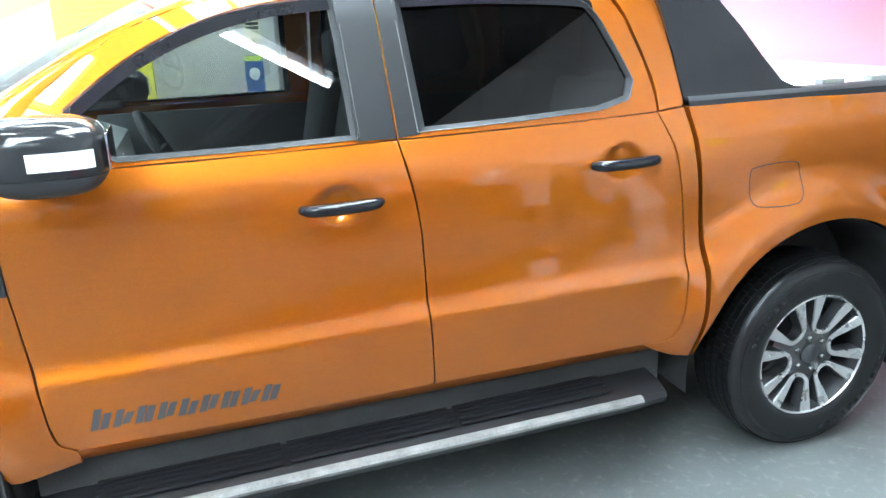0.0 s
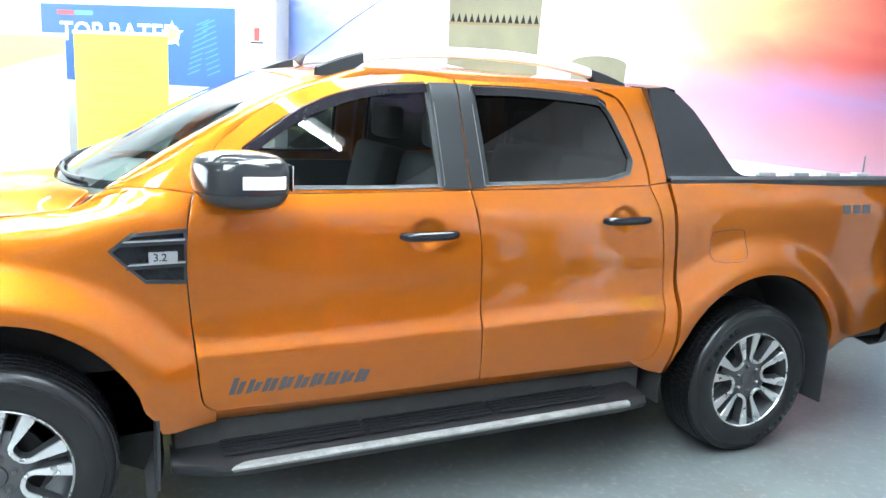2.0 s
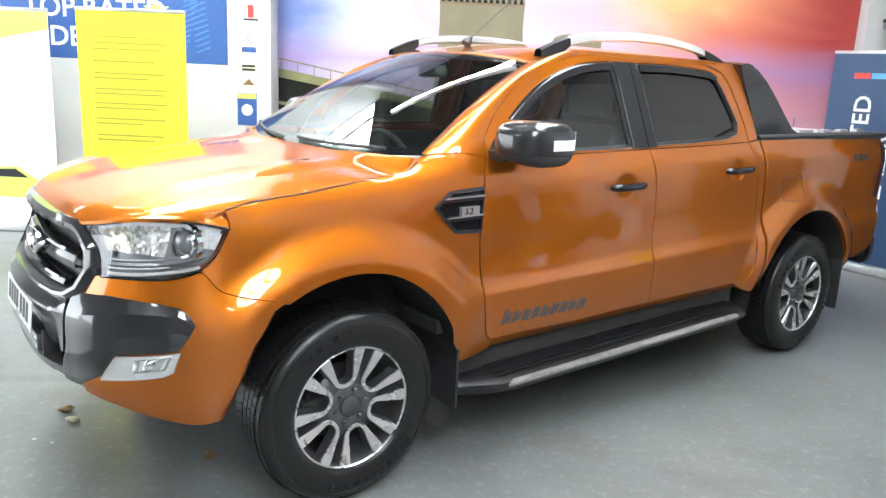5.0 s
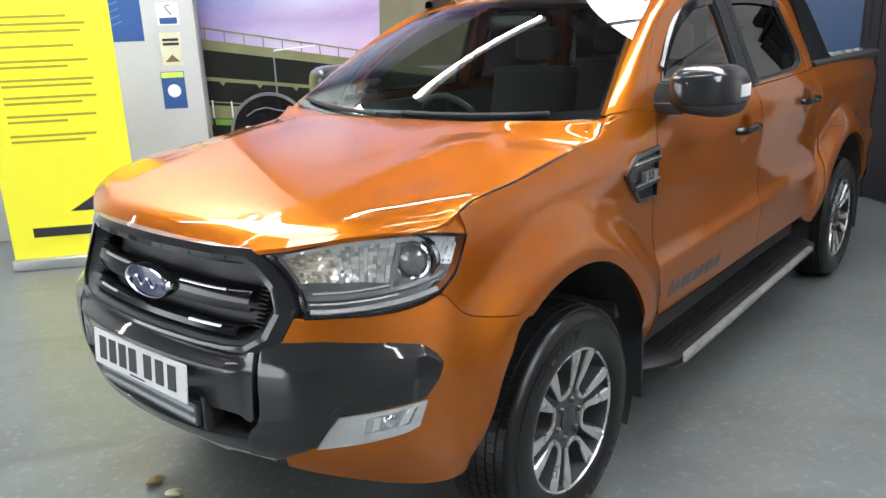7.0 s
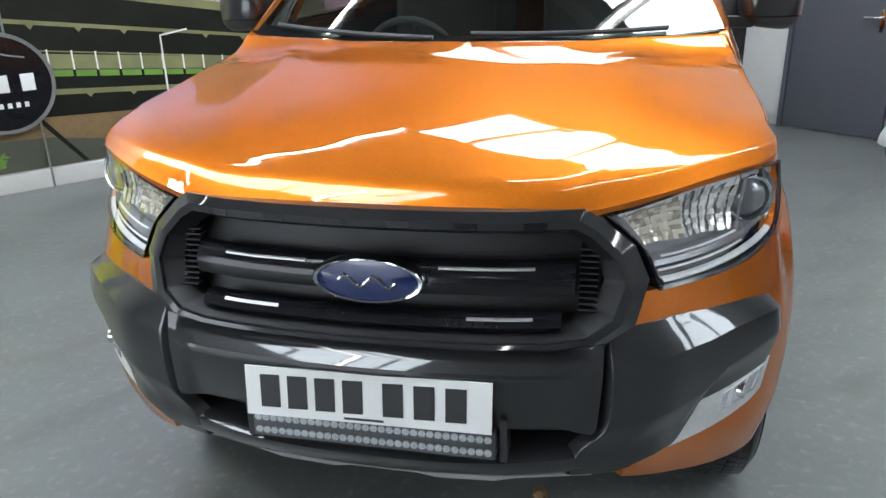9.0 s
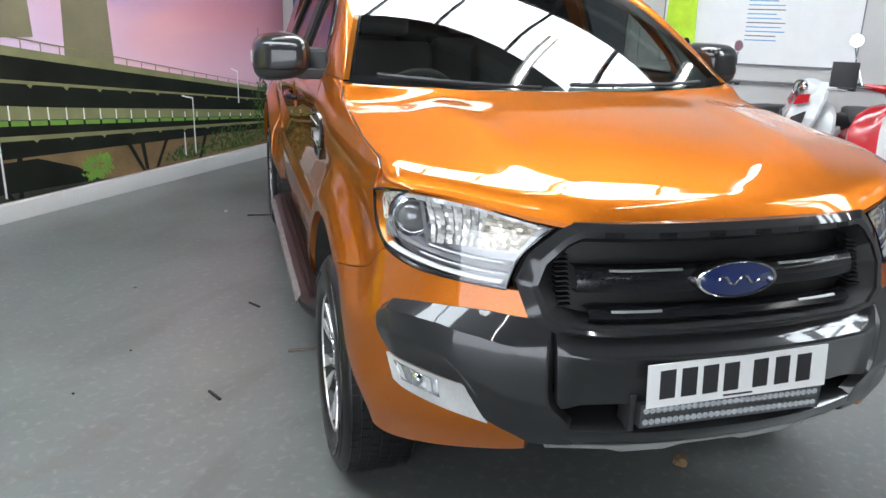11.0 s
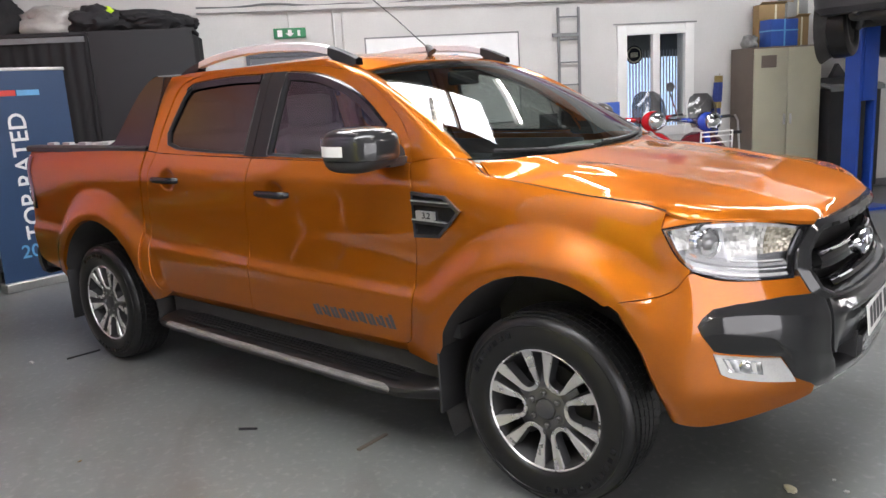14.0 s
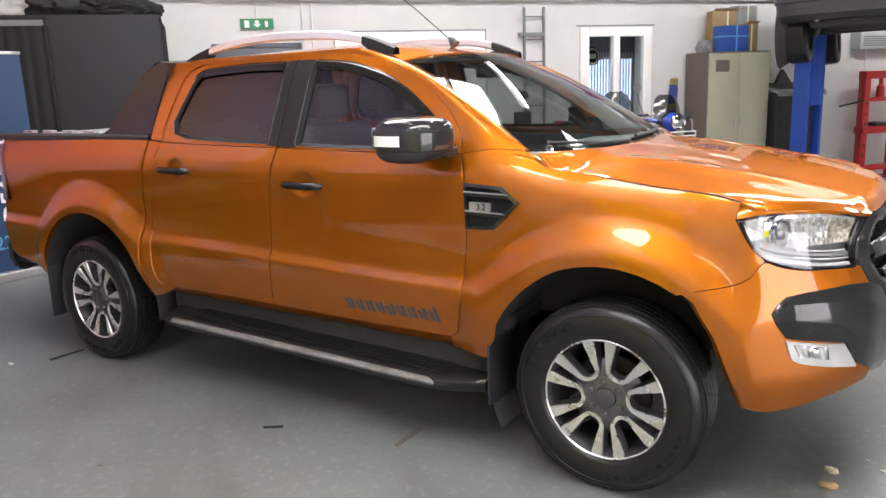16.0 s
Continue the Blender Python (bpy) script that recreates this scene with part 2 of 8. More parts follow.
def ring_sheet(bm, outer, inner, inward, depth):
    """A flat band between two loops of equal length, with turned-in edges."""
    a, b = [bm.verts.new(p) for p in outer], [bm.verts.new(p) for p in inner]
    d = Vector(inward) * depth
    c, e = [bm.verts.new(v.co + d) for v in a], [bm.verts.new(v.co + d) for v in b]
    k = len(a)
    for i in range(k):
        q = (i + 1) % k
        bm.faces.new((a[i], a[q], b[q], b[i]))
        bm.faces.new((a[i], c[i], c[q], a[q]))
        bm.faces.new((b[i], b[q], e[q], e[i]))
    return bm


def prism(bm, outline, h, place):
    """A plate of a flat outline: place(a, b, height) gives the place in space."""
    lo, hi = [bm.verts.new(place(a, b, 0)) for a, b in outline], [bm.verts.new(place(a, b, h)) for a, b in outline]
    bm.faces.new(lo), bm.faces.new(hi)
    for i in range(len(lo)):
        q = (i + 1) % len(lo)
        bm.faces.new((lo[i], lo[q], hi[q], hi[i]))
    return bm


def curve(keys):
    """A smooth function through (x, value) keys."""
    xs, ys = np.array([k[0] for k in keys], float), np.array([k[1] for k in keys], float)
    o = np.argsort(xs)
    xs, ys = xs[o], ys[o]
    sl = np.gradient(ys, xs)

    def f(x):
        if x <= xs[0]:
            return float(ys[0])
        if x >= xs[-1]:
            return float(ys[-1])
        i = int(np.searchsorted(xs, x) - 1)
        h = xs[i + 1] - xs[i]
        t = (x - xs[i]) / h
        return float(ys[i] * (1 + 2 * t) * (1 - t) ** 2 + sl[i] * h * t * (1 - t) ** 2 + ys[i + 1] * t * t * (3 - 2 * t) + sl[i + 1] * h * t * t * (t - 1))
    return f


def sstep(a, b, x):
    t = min(1, max(0, (x - a) / (b - a)))
    return t * t * (3 - 2 * t)

# ---- the pickup truck: x ahead from the front axle, y to its left, z up ----
WB = 3.22
HUB_Z = 0.378
truck = thing("pickup_truck", "glossy orange double-cab pickup truck with dark grey trim", "pickup truck")

_sec = curve([(0.36, 0.80), (0.46, 0.842), (0.54, 0.866), (0.62, 0.878), (0.70, 0.882), (0.732, 0.881), (0.748, 0.874), (0.775, 0.864), (0.82, 0.859), (0.90, 0.857),
              (1.00, 0.862), (1.10, 0.866), (1.18, 0.868), (1.23, 0.862), (1.27, 0.848), (1.31, 0.832), (1.36, 0.815)])
_plan = curve([(-4.35, -0.055), (-4.2, -0.035), (-3.85, -0.01), (-3.2, 0.0), (-0.5, 0.0), (0.0, 0.0), (0.3, -0.004), (0.45, -0.018), (0.6, -0.05), (0.8, -0.13)])


LOW = np.array([(.935, 0), (.93, .15), (.915, .30), (.885, .45), (.84, .56), (.775, .66), (.70, .75), (.61, .830), (.52, .882), (.42, .908), (.33, .917)])
UPP = np.array([(.865, 0), (.86, .15), (.845, .30), (.80, .45), (.755, .55), (.695, .64), (.63, .72), (.56, .785), (.50, .825), (.44, .845), (.36, .858)])


def plan_at(P, k):
    if k > 10:
        return P[10] + (P[10] - P[9]) * (k - 10)
    i = min(9, int(k))
    t = k - i
    a = P[max(i - 1, 0)] if i else P[1] * (1, -1)
    return 0.5 * (2 * P[i] + (P[i + 1] - a) * t + (2 * a - 5 * P[i] + 4 * P[i + 1] - P[min(i + 2, 10)]) * t * t + (3 * P[i] - a - 3 * P[i + 1] + P[min(i + 2, 10)]) * t ** 3)


def nose_raw(k, z):
    w = sstep(0.72, 1.06, z)
    return plan_at(LOW, k) * (1 - w) + plan_at(UPP, k) * w


_shoulder = curve([(-0.45, 1.290), (-0.27, 1.250), (-0.10, 1.226), (0.12, 1.195), (0.27, 1.180), (0.37, 1.168), (0.45, 1.148), (0.49, 1.138)])


def side_y(x, z):
    """How far out the body side stands; ahead of the arch it runs into the nose."""
    y = _sec(z - 0.055 * sstep(-0.6, -2.7, x) * sstep(1.15, 0.85, z) * sstep(0.5, 0.7, z)) + _plan(x)
    for hx in (0.0, -WB):
        r = math.hypot(x - hx, (z - HUB_Z) * (1.0 if hx else 1.02))
        flare = 0.924 + _plan(x) * 0.6
        w = (1 - sstep(0.565, 0.735, r)) * (0.30 + 0.70 * sstep(0.44, 0.66, z))
        y = y + (max(flare, y) - y) * w
    # the wing rolls in towards the bonnet
    if x > -0.58:
        y -= 0.046 * sstep(-0.58, -0.15, x) * min(1.1, max(0.0, (z - _shoulder(min(x, 0.49)) + 0.20) / 0.20)) ** 2
    b = sstep(0.36, 0.56, x)
    if b > 0:
        lo, hi = 4.0, 10.0
        for _ in range(22):
            mid = (lo + hi) / 2
            lo, hi = (mid, hi) if nose_raw(mid, z)[0] > x else (lo, mid)
        y = y + (nose_raw(lo, z)[1] - y) * b
    return y


def nose(k, z, off=0.0, s=1):
    """A place on the nose: k counts from the middle (0) round to the arch (10)."""
    p = nose_raw(k, z)
    y = side_y(p[0], z) if p[0] < 0.56 else p[1]
    d = plan_at(LOW, k) - LOW[0] * (0.45, 0)
    nrm = Vector((d[0], d[1], 0)).normalized()
    under = -0.09 * sstep(0.56, 0.36, z)
    return Vector((p[0] + nrm.x * (off + under), s * (y + nrm.y * (off + under * 0.4)), z))


def up_y(z):
    return 0.832 - 0.40 * (z - 1.30) - 0.35 * max(0, z - 1.66) ** 1.2


HANDLES = ((-1.375, 1.138), (-2.285, 1.182))


def cup(x, z):
    """Depth of the round finger recess behind each door handle."""
    return 0.020 * sum(1 - sstep(0.62, 1.0, math.hypot((x - hx + 0.11) / 0.070, (z - hz - 0.004) / 0.060)) for hx, hz in HANDLES)


def on_side(g, s, off=0.0, upper=False):
    return [[Vector((p[0], s * ((up_y(p[1]) if upper else side_y(p[0], p[1]) - cup(p[0], p[1])) + off), p[1])) for p in row] for row in g]


def arch(hx, r, a0, a1, n=14, zr=1.0):
    return [(hx + r * math.cos(radians(a0 + (a1 - a0) * i / n)), HUB_Z + zr * r * math.sin(radians(a0 + (a1 - a0) * i / n))) for i in range(n + 1)]


DOOR_FRONT = [(-0.70, 0.515), (-0.655, 0.56), (-0.635, 0.72), (-0.617, 0.90), (-0.607, 1.05), (-0.612, 1.20), (-0.635, 1.295)]
SPLIT = [(-1.742, 0.53), (-1.732, 0.75), (-1.718, 1.05), (-1.668, 1.305)]
DOOR_REAR = [(-2.48, 0.535), (-2.60, 0.56), (-2.645, 0.76), (-2.63, 0.98), (-2.59, 1.18), (-2.535, 1.325)]
BED_GAP = [(-2.69, 0.46), (-2.705, 0.62), (-2.712, 0.82), (-2.69, 1.04), (-2.662, 1.22), (-2.642, 1.335)]
G = 0.0024
LAMP_OUT = [(7.5, 0.955), (8.1, 0.995), (8.6, 1.045), (9.0, 1.092)]
BUMPER_TOP = [(7.75, 0.940), (8.05, 0.908), (8.5, 0.880), (9.2, 0.861), (10.0, 0.849), (10.70, 0.840)]
WING_FRONT = [(nose(k, z).x - 0.0025, z + 0.0025) for k, z in BUMPER_TOP[::-1][1:] + LAMP_OUT]


def shift(line, d):
    return [(x + d, z) for x, z in line]


VENT_PLATES = []
for s in (1, -1):
    inn = (0, -s, 0)
    # front wing with its flared arch
    arc = arch(0, 0.525, 172, 59.0, 16)
    g = coons([(-0.70, 0.47), (-0.62, 0.462)] + arc, [(-0.632, 1.29), (-0.50, 1.308), (-0.375, 1.303), (-0.325, 1.276), (-0.26, 1.245), (-0.10, 1.222), (0.12, 1.191), (0.27, 1.176), (0.37, 1.164), (0.448, 1.146)],
              [(-0.70, 0.47)] + shift(DOOR_FRONT, 2 * G), [(arc[-1][0], arc[-1][1])] + WING_FRONT + [(0.448, 1.146)], 60, 34, (1, 1, 1, 1))
    part("front_wing", sheet(bmesh.new(), on_side(g, s), inn, 0.03, 0.004), M["paint"], truck)
    # lower door skins
    fd = part("front_door", sheet(bmesh.new(), on_side(coons([(-0.70, 0.515), (-1.2, 0.518), (-1.742, 0.53)], [(-0.635, 1.295), (-1.1, 1.295), (-1.668, 1.305)], DOOR_FRONT, SPLIT, 64, 70), s), inn, 0.03, 0.004), M["paint"], truck)
    rd = part("rear_door", sheet(bmesh.new(), on_side(coons(shift([(-1.742, 0.53), (-2.1, 0.533), (-2.48, 0.535)], -2 * G), [(-1.676, 1.305), (-2.1, 1.313), (-2.535, 1.325)], shift(SPLIT, -2 * G), DOOR_REAR, 60, 70), s), inn, 0.03, 0.004), M["paint"], truck)
    # sill below the doors and cab corner behind them
    part("sill", sheet(bmesh.new(), [[Vector((x, s * y, z + 0.022 * (-x - 0.5) / 2)) for x in np.linspace(-0.50, -2.68, 12)] for y, z in ((0.862, 0.515), (0.852, 0.495), (0.83, 0.47), (0.80, 0.45), (0.76, 0.445))], inn, 0.02), M["paint"], truck)
    part("cab_corner", sheet(bmesh.new(), on_side(coons([(-2.49, 0.525), (-2.60, 0.49), (-2.69, 0.48)], [(-2.543, 1.325), (-2.60, 1.332), (-2.635, 1.335)], shift(DOOR_REAR, -2 * G), shift(BED_GAP, 2 * G), 8, 34), s), inn, 0.05, 0.005), M["paint"], truck)
    # door frames and cab upper
    fo = [(-0.632, 1.297), (-0.650, 1.37), (-0.735, 1.475), (-0.85, 1.565), (-0.975, 1.640), (-1.12, 1.693), (-1.30, 1.725), (-1.48, 1.740), (-1.652, 1.744), (-1.664, 1.308), (-1.30, 1.300), (-0.95, 1.298)]
    fi = [(-0.735, 1.312), (-0.775, 1.40), (-0.862, 1.475), (-0.955, 1.540), (-1.055, 1.598), (-1.175, 1.648), (-1.31, 1.684), (-1.42, 1.700), (-1.545, 1.708), (-1.562, 1.318), (-1.30, 1.312), (-0.95, 1.310)]
    ro = [(-1.672, 1.308), (-1.660, 1.744), (-1.90, 1.747), (-2.15, 1.738), (-2.33, 1.722), (-2.43, 1.690), (-2.475, 1.62), (-2.52, 1.48), (-2.54, 1.38), (-2.54, 1.328), (-2.30, 1.320), (-2.0, 1.314)]
    ri = [(-1.735, 1.324), (-1.712, 1.708), (-1.90, 1.709), (-2.13, 1.703), (-2.28, 1.692), (-2.345, 1.672), (-2.385, 1.62), (-2.44, 1.50), (-2.468, 1.43), (-2.445, 1.372), (-2.34, 1.346), (-2.05, 1.332)]
    lift = lambda pts, off=0.0: [Vector((x, s * (up_y(z) + off), z)) for x, z in pts]

    def dense2(a, b, k=6):
        oa, ob = [], []
        for i in range(len(a)):
            q = (i + 1) % len(a)
            for t in range(k):
                oa.append((a[i][0] + (a[q][0] - a[i][0]) * t / k, a[i][1] + (a[q][1] - a[i][1]) * t / k))
                ob.append((b[i][0] + (b[q][0] - b[i][0]) * t / k, b[i][1] + (b[q][1] - b[i][1]) * t / k))
        return oa, ob
    for door, o2, i2, gm in ((fd, fo, fi, M["tint"]), (rd, ro, ri, M["privacy"])):
        oo, ii = dense2(o2, i2, 4)
        part("window_frame", ring_sheet(bmesh.new(), lift(oo), lift(ii), inn, 0.04), M["paint"], door)
        # black surround with a rounded seal, then the pane behind it
        cx, cz = sum(p[0] for p in i2) / len(i2), sum(p[1] for p in i2) / len(i2)
        small = [(x + (cx - x) * 0.055, z + (cz - z) * 0.055) for x, z in ii]
        part("window_seal", ring_sheet(bmesh.new(), lift(ii, 0.004), lift(small, -0.004), inn, 0.02), M["post"], door, "black rubber window seal")
        bm = bmesh.new()
        bm.faces.new([bm.verts.new(p) for p in lift(ii, -0.012)])
        pane = part("pane", bm, gm, door, "dark tinted side window pane")
        pane.visible_shadow = False
        edge = resample([tuple(p) for p in lift(ii, 0.007)] + [tuple(lift(ii, 0.007)[0])], 90, False)
        part("window_bead", tubed([Vector(p) for p in edge], 0.0015, 6, False), M["hub_grey"], door, "thin grey bead round the window")
    # black strips on the door posts
    for q, door in (([(-1.538, 1.714), (-1.656, 1.716), (-1.667, 1.312), (-1.553, 1.312)], fd), ([(-1.661, 1.716), (-1.720, 1.714), (-1.743, 1.318), (-1.675, 1.312)], rd)):
        g = coons([q[3], q[2]], [q[0], q[1]], [q[3], q[0]], [q[2], q[1]], 3, 12, (0, 0, 0, 0))
        part("post_trim", sheet(bmesh.new(), on_side(g, s, 0.006, True), inn, 0.015), M["post"], door, "black door post trim")
    # wind deflectors over the door glass
    for pts, door in (([(-0.80, 1.45), (-0.93, 1.545), (-1.05, 1.612), (-1.18, 1.662), (-1.33, 1.698), (-1.52, 1.716)], fd), ([(-1.73, 1.716), (-2.0, 1.718), (-2.3, 1.702), (-2.36, 1.68)], rd)):
        ln = resample(pts, 20)
        bm = sheet(bmesh.new(), [[Vector((x + dx, s * (up_y(z) + off), z - dz)) for x, z in ln] for off, dz, dx in ((0.005, 0.0, 0), (0.019, 0.010, 0), (0.023, 0.042, -0.010))], inn, 0.004)
        part("wind_deflector", bm, M["gloss"], door, "smoked plastic wind deflector")

    # door handles over their cups
    for (hx, hz), door in zip(HANDLES, (fd, rd)):
        bm = bmesh.new()
        prof = resample([(0, 0), (0.03, 0.028), (0.11, 0.034), (0.20, 0.028), (0.228, 0.004)], 12)
        sk = [side_y(hx - t, hz) for t, _ in prof]
        tube(bm, [(hx - t, s * (y0 + d), hz + 0.004 * t / 0.228) for (t, d), y0 in zip(prof, sk)], [0.014, 0.018, 0.019] + [0.019] * 7 + [0.018, 0.017, 0.013], 10)
        for v in bm.verts:
            v.co.z = hz + (v.co.z - hz) * 0.95
        part("handle", bm, M["gloss"], door, "dark grey door handle")
    # model script on the lower door: plain slanted strokes, no letters
    for i in range(9):
        x0 = -0.740 - i * 0.058
        for j, (dx, z0, z1) in enumerate(((0.0, 0.0, 0.054 if i else 0.066), (0.024, 0.006 * (i % 2), 0.050 - 0.008 * (i % 3 == 1)))):
            bm = prism(bmesh.new(), [(x0 - dx, 0.575 + z0), (x0 - dx - 0.021, 0.576 + z0), (x0 - dx - 0.040, 0.576 + z1), (x0 - dx - 0.019, 0.575 + z1)], 0.0012, lambda a, b, h: Vector((a, s * (side_y(a, b) + h + 0.0005), b)))
            part("door_decal", bm, M["decal"], fd, "faded grey decal stroke")

    # bed side with its flared arch
    arc = arch(-WB, 0.535, 8, 172, 18)
    low = [(-2.692, 0.458)] + arc[1:] + [(-3.80, 0.50), (-3.95, 0.53), (-4.18, 0.56)]
    g = coons(low, [(-2.646, 1.335), (-3.2, 1.338), (-3.7, 1.342), (-4.20, 1.345)], shift(BED_GAP, -0.012), [(-4.18, 0.56), (-4.24, 0.62), (-4.26, 0.9), (-4.24, 1.15), (-4.20, 1.345)], 70, 34)
    bs = part("bed_side", sheet(bmesh.new(), on_side(g, s), inn, 0.04, 0.006), M["paint"], truck)
    # fuel flap seam on the left, faint badge and rail cap
    if s == 1:
        lp = resample([(-2.89, 1.115), (-2.96, 1.125), (-3.07, 1.125), (-3.09, 1.09), (-3.095, 1.02), (-3.06, 0.985), (-2.94, 0.98), (-2.90, 1.0), (-2.885, 1.08), (-2.89, 1.115)], 40)
        part("fuel_flap", tubed([(x, side_y(x, z) - 0.0005, z) for x, z in lp], 0.0022, 4, False), M["under"], bs, "seam of the fuel flap")
    for i in range(3 if s == 1 else 0):
        bm = bmesh.new()
        x0 = -3.72 - 0.075 * i
        prism(bm, [(x0, 1.19), (x0 - 0.06, 1.19), (x0 - 0.06, 1.235), (x0, 1.235)], 0.0015, lambda a, b, h: Vector((a, s * (side_y(a, b) + h + 0.0005), b)))
        part("drive_badge", bm, M["decal"], bs, "faded grey decal")
    bm = sheet(bmesh.new(), [[Vector((x, s * y, z + 0.006 * (-x - 2.65) / 1.5)) for x in np.linspace(-2.66, -4.20, 16)] for y, z in ((0.823, 1.333), (0.825, 1.352), (0.81, 1.364), (0.74, 1.364), (0.735, 1.33))], (0, 0, -1), 0.01)
    cap = part("bed_rail_cap", bm, M["black"], bs, "black plastic bed rail cap")
    for x in (-3.30, -3.52, -3.74, -3.96):
        part("rail_clip", boxed(x - 0.05, x + 0.05, s * 0.742 - 0.02, s * 0.742 + 0.02, 1.36, 1.385, 0.006), M["silver"], cap)
    # tail lamp
    bm = sheet(bmesh.new(), [[Vector((x, s * (side_y(x, z) + 0.006 - dy), z)) for z in np.linspace(0.93, 1.30, 8)] for x, dy in ((-4.17, 0.0), (-4.20, 0.0), (-4.25, 0.006), (-4.29, 0.03), (-4.30, 0.12))], (1, 0, 0), 0.02)
    part("tail_lamp", bm, M["red"], truck, "red tail lamp")

    # sports bar sail behind the cab
    prof = [(-2.652, 1.345), (-2.635, 1.50), (-2.60, 1.66), (-2.585, 1.745), (-2.68, 1.752), (-2.755, 1.727), (-2.835, 1.66), (-2.91, 1.575), (-2.985, 1.475), (-3.05, 1.39), (-3.10, 1.368), (-3.25, 1.355), (-3.25, 1.345)]
    bm = bmesh.new()
    prism(bm, prof, 0.06, lambda a, b, h: Vector((a, s * (0.80 - 0.28 * (b - 1.34) - 0.06 + h), b)))
    bmesh.ops.bevel(bm, geom=list(bm.edges), offset=0.012, segments=2, affect='EDGES', clamp_overlap=True)
    part("sports_bar_sail", bm, M["gloss"], truck, "black sports bar side panel")

    # roof rail
    ln = resample([(-1.10, 1.735), (-1.22, 1.782), (-1.38, 1.820), (-1.65, 1.842), (-1.95, 1.844), (-2.2, 1.822), (-2.38, 1.787), (-2.50, 1.750)], 30)
    ry = lambda x: 0.615 - 0.01 * (x + 1.8) ** 2
    rail = part("roof_rail", sheet(bmesh.new(), [[Vector((x, s * (ry(x) + dy), z + dz)) for x, z in ln[4:27]] for dy, dz in ((-0.024, -0.020), (-0.019, 0.008), (0.0, 0.014), (0.018, 0.006), (0.024, -0.024), (0.0, -0.030), (-0.024, -0.020))], None), M["rail"], truck, "silver roof rail with dark feet")
    for a, b in ((0, 5), (26, 31)):
        pts = ln[a:b]
        bm = bmesh.new()
        low = [1.715 + (z - 0.028 - 1.715) * sstep(0.45, 1.0, (i if a == 0 else len(pts) - 1 - i) / (len(pts) - 1)) for i, (x, z) in enumerate(pts)]
        sheet(bm, [[Vector((x, s * (ry(x) + dy), z + dz if up else lz)) for (x, z), lz in zip(pts, low)] for up, dy, dz in ((0, -0.0255, 0), (1, -0.021, 0.009), (1, 0, 0.015), (1, 0.020, 0.007), (0, 0.0255, 0))], None)
        part("rail_foot", bm, M["post"], rail, "black rail foot")

    # door mirror: smoked cap, black base and arm, white turn lamp
    mir = part("door_mirror", boxed(-0.80, -0.655, *sorted((s * 0.80, s * 0.93)), 1.285, 1.325, 0.012), M["black"], truck, "dark chrome door mirror")
    for nm, mt, lo in (("mirror_cap", M["dark"], 0), ("mirror_base", M["black"], 1)):
        bm = bmesh.new()
        bmesh.ops.create_uvsphere(bm, u_segments=40, v_segments=24, radius=1)
        for v in bm.verts:
            q = v.co
            e = 0.62
            x, y, z = (math.copysign(abs(c) ** e, c) for c in q)
            v.co = Vector((-0.803 + 0.146 * x * (1 - 0.12 * y) + (0.03 * (1 - y * 0.5)), 0.985 + 0.110 * y, 1.366 + 0.089 * z * (1 + 0.06 * y) - (0.008 * y)))
        if lo:
            bmesh.ops.bisect_plane(bm, geom=bm.verts[:] + bm.edges[:] + bm.faces[:], plane_co=(0, 0, 1.322), plane_no=(0, 0, 1), clear_outer=True)
        else:
            bmesh.ops.bisect_plane(bm, geom=bm.verts[:] + bm.edges[:] + bm.faces[:], plane_co=(0, 0, 1.325), plane_no=(0, 0, -1), clear_outer=True)
            for v in bm.verts:
                c = Vector((-0.798, 0.985, 1.366))
                v.co = c + (v.co - c) * 1.012
        for v in bm.verts:
            v.co.y *= s
        part(nm, bm, mt, mir)
    bm = bmesh.new()
    sheet(bm, [[Vector((-0.803 + 0.149 * math.copysign(abs(math.cos(a)) ** 0.62, math.cos(a)) * (1 - 0.12 * math.sin(a) ** 0.62) + 0.03 * (1 - 0.5 * math.sin(a) ** 0.62), s * (0.985 + 0.1135 * math.sin(a) ** 0.62), z)) for a in np.linspace(radians(84), radians(136), 14)] for z in (1.343, 1.364, 1.384)], (0, -s, 0), 0.01)
    part("turn_lamp", bm, M["white"], mir, "white turn lamp in the mirror")
    bm = prism(bmesh.new(), [(-0.655, 1.288), (-0.83, 1.290), (-0.83, 1.350), (-0.795, 1.405), (-0.735, 1.395), (-0.690, 1.340)], 0.115, lambda a, b, h: Vector((a - 0.35 * (h - 0.05), s * (0.808 + h), b)))
    bmesh.ops.bevel(bm, geom=list(bm.edges), offset=0.008, segments=2, affect='EDGES', clamp_overlap=True)
    part("mirror_arm", bm, M["post"], mir, "black mirror arm")
    bm = boxed(-0.925, -0.920, *sorted((s * 0.905, s * 1.05)), 1.33, 1.415, 0.002)
    part("mirror_glass", bm, M["chrome"], mir)

    # wing vent with two dark bars and a grey plate
    vent_o = [(-0.365, 1.112), (-0.435, 1.168), (-0.603, 1.180), (-0.603, 0.998), (-0.475, 1.004), (-0.400, 1.075)]
    ven = part("wing_vent", prism(bmesh.new(), vent_o, 0.008, lambda a, b, h: Vector((a, s * (side_y(a, b) + h), b))), M["gloss"], truck, "gloss black wing vent")
    cxv, czv = -0.50, 1.09
    bm = bmesh.new()
    big = [(cxv + (x - cxv) * 1.03, czv + (z - czv) * 1.05) for x, z in vent_o]
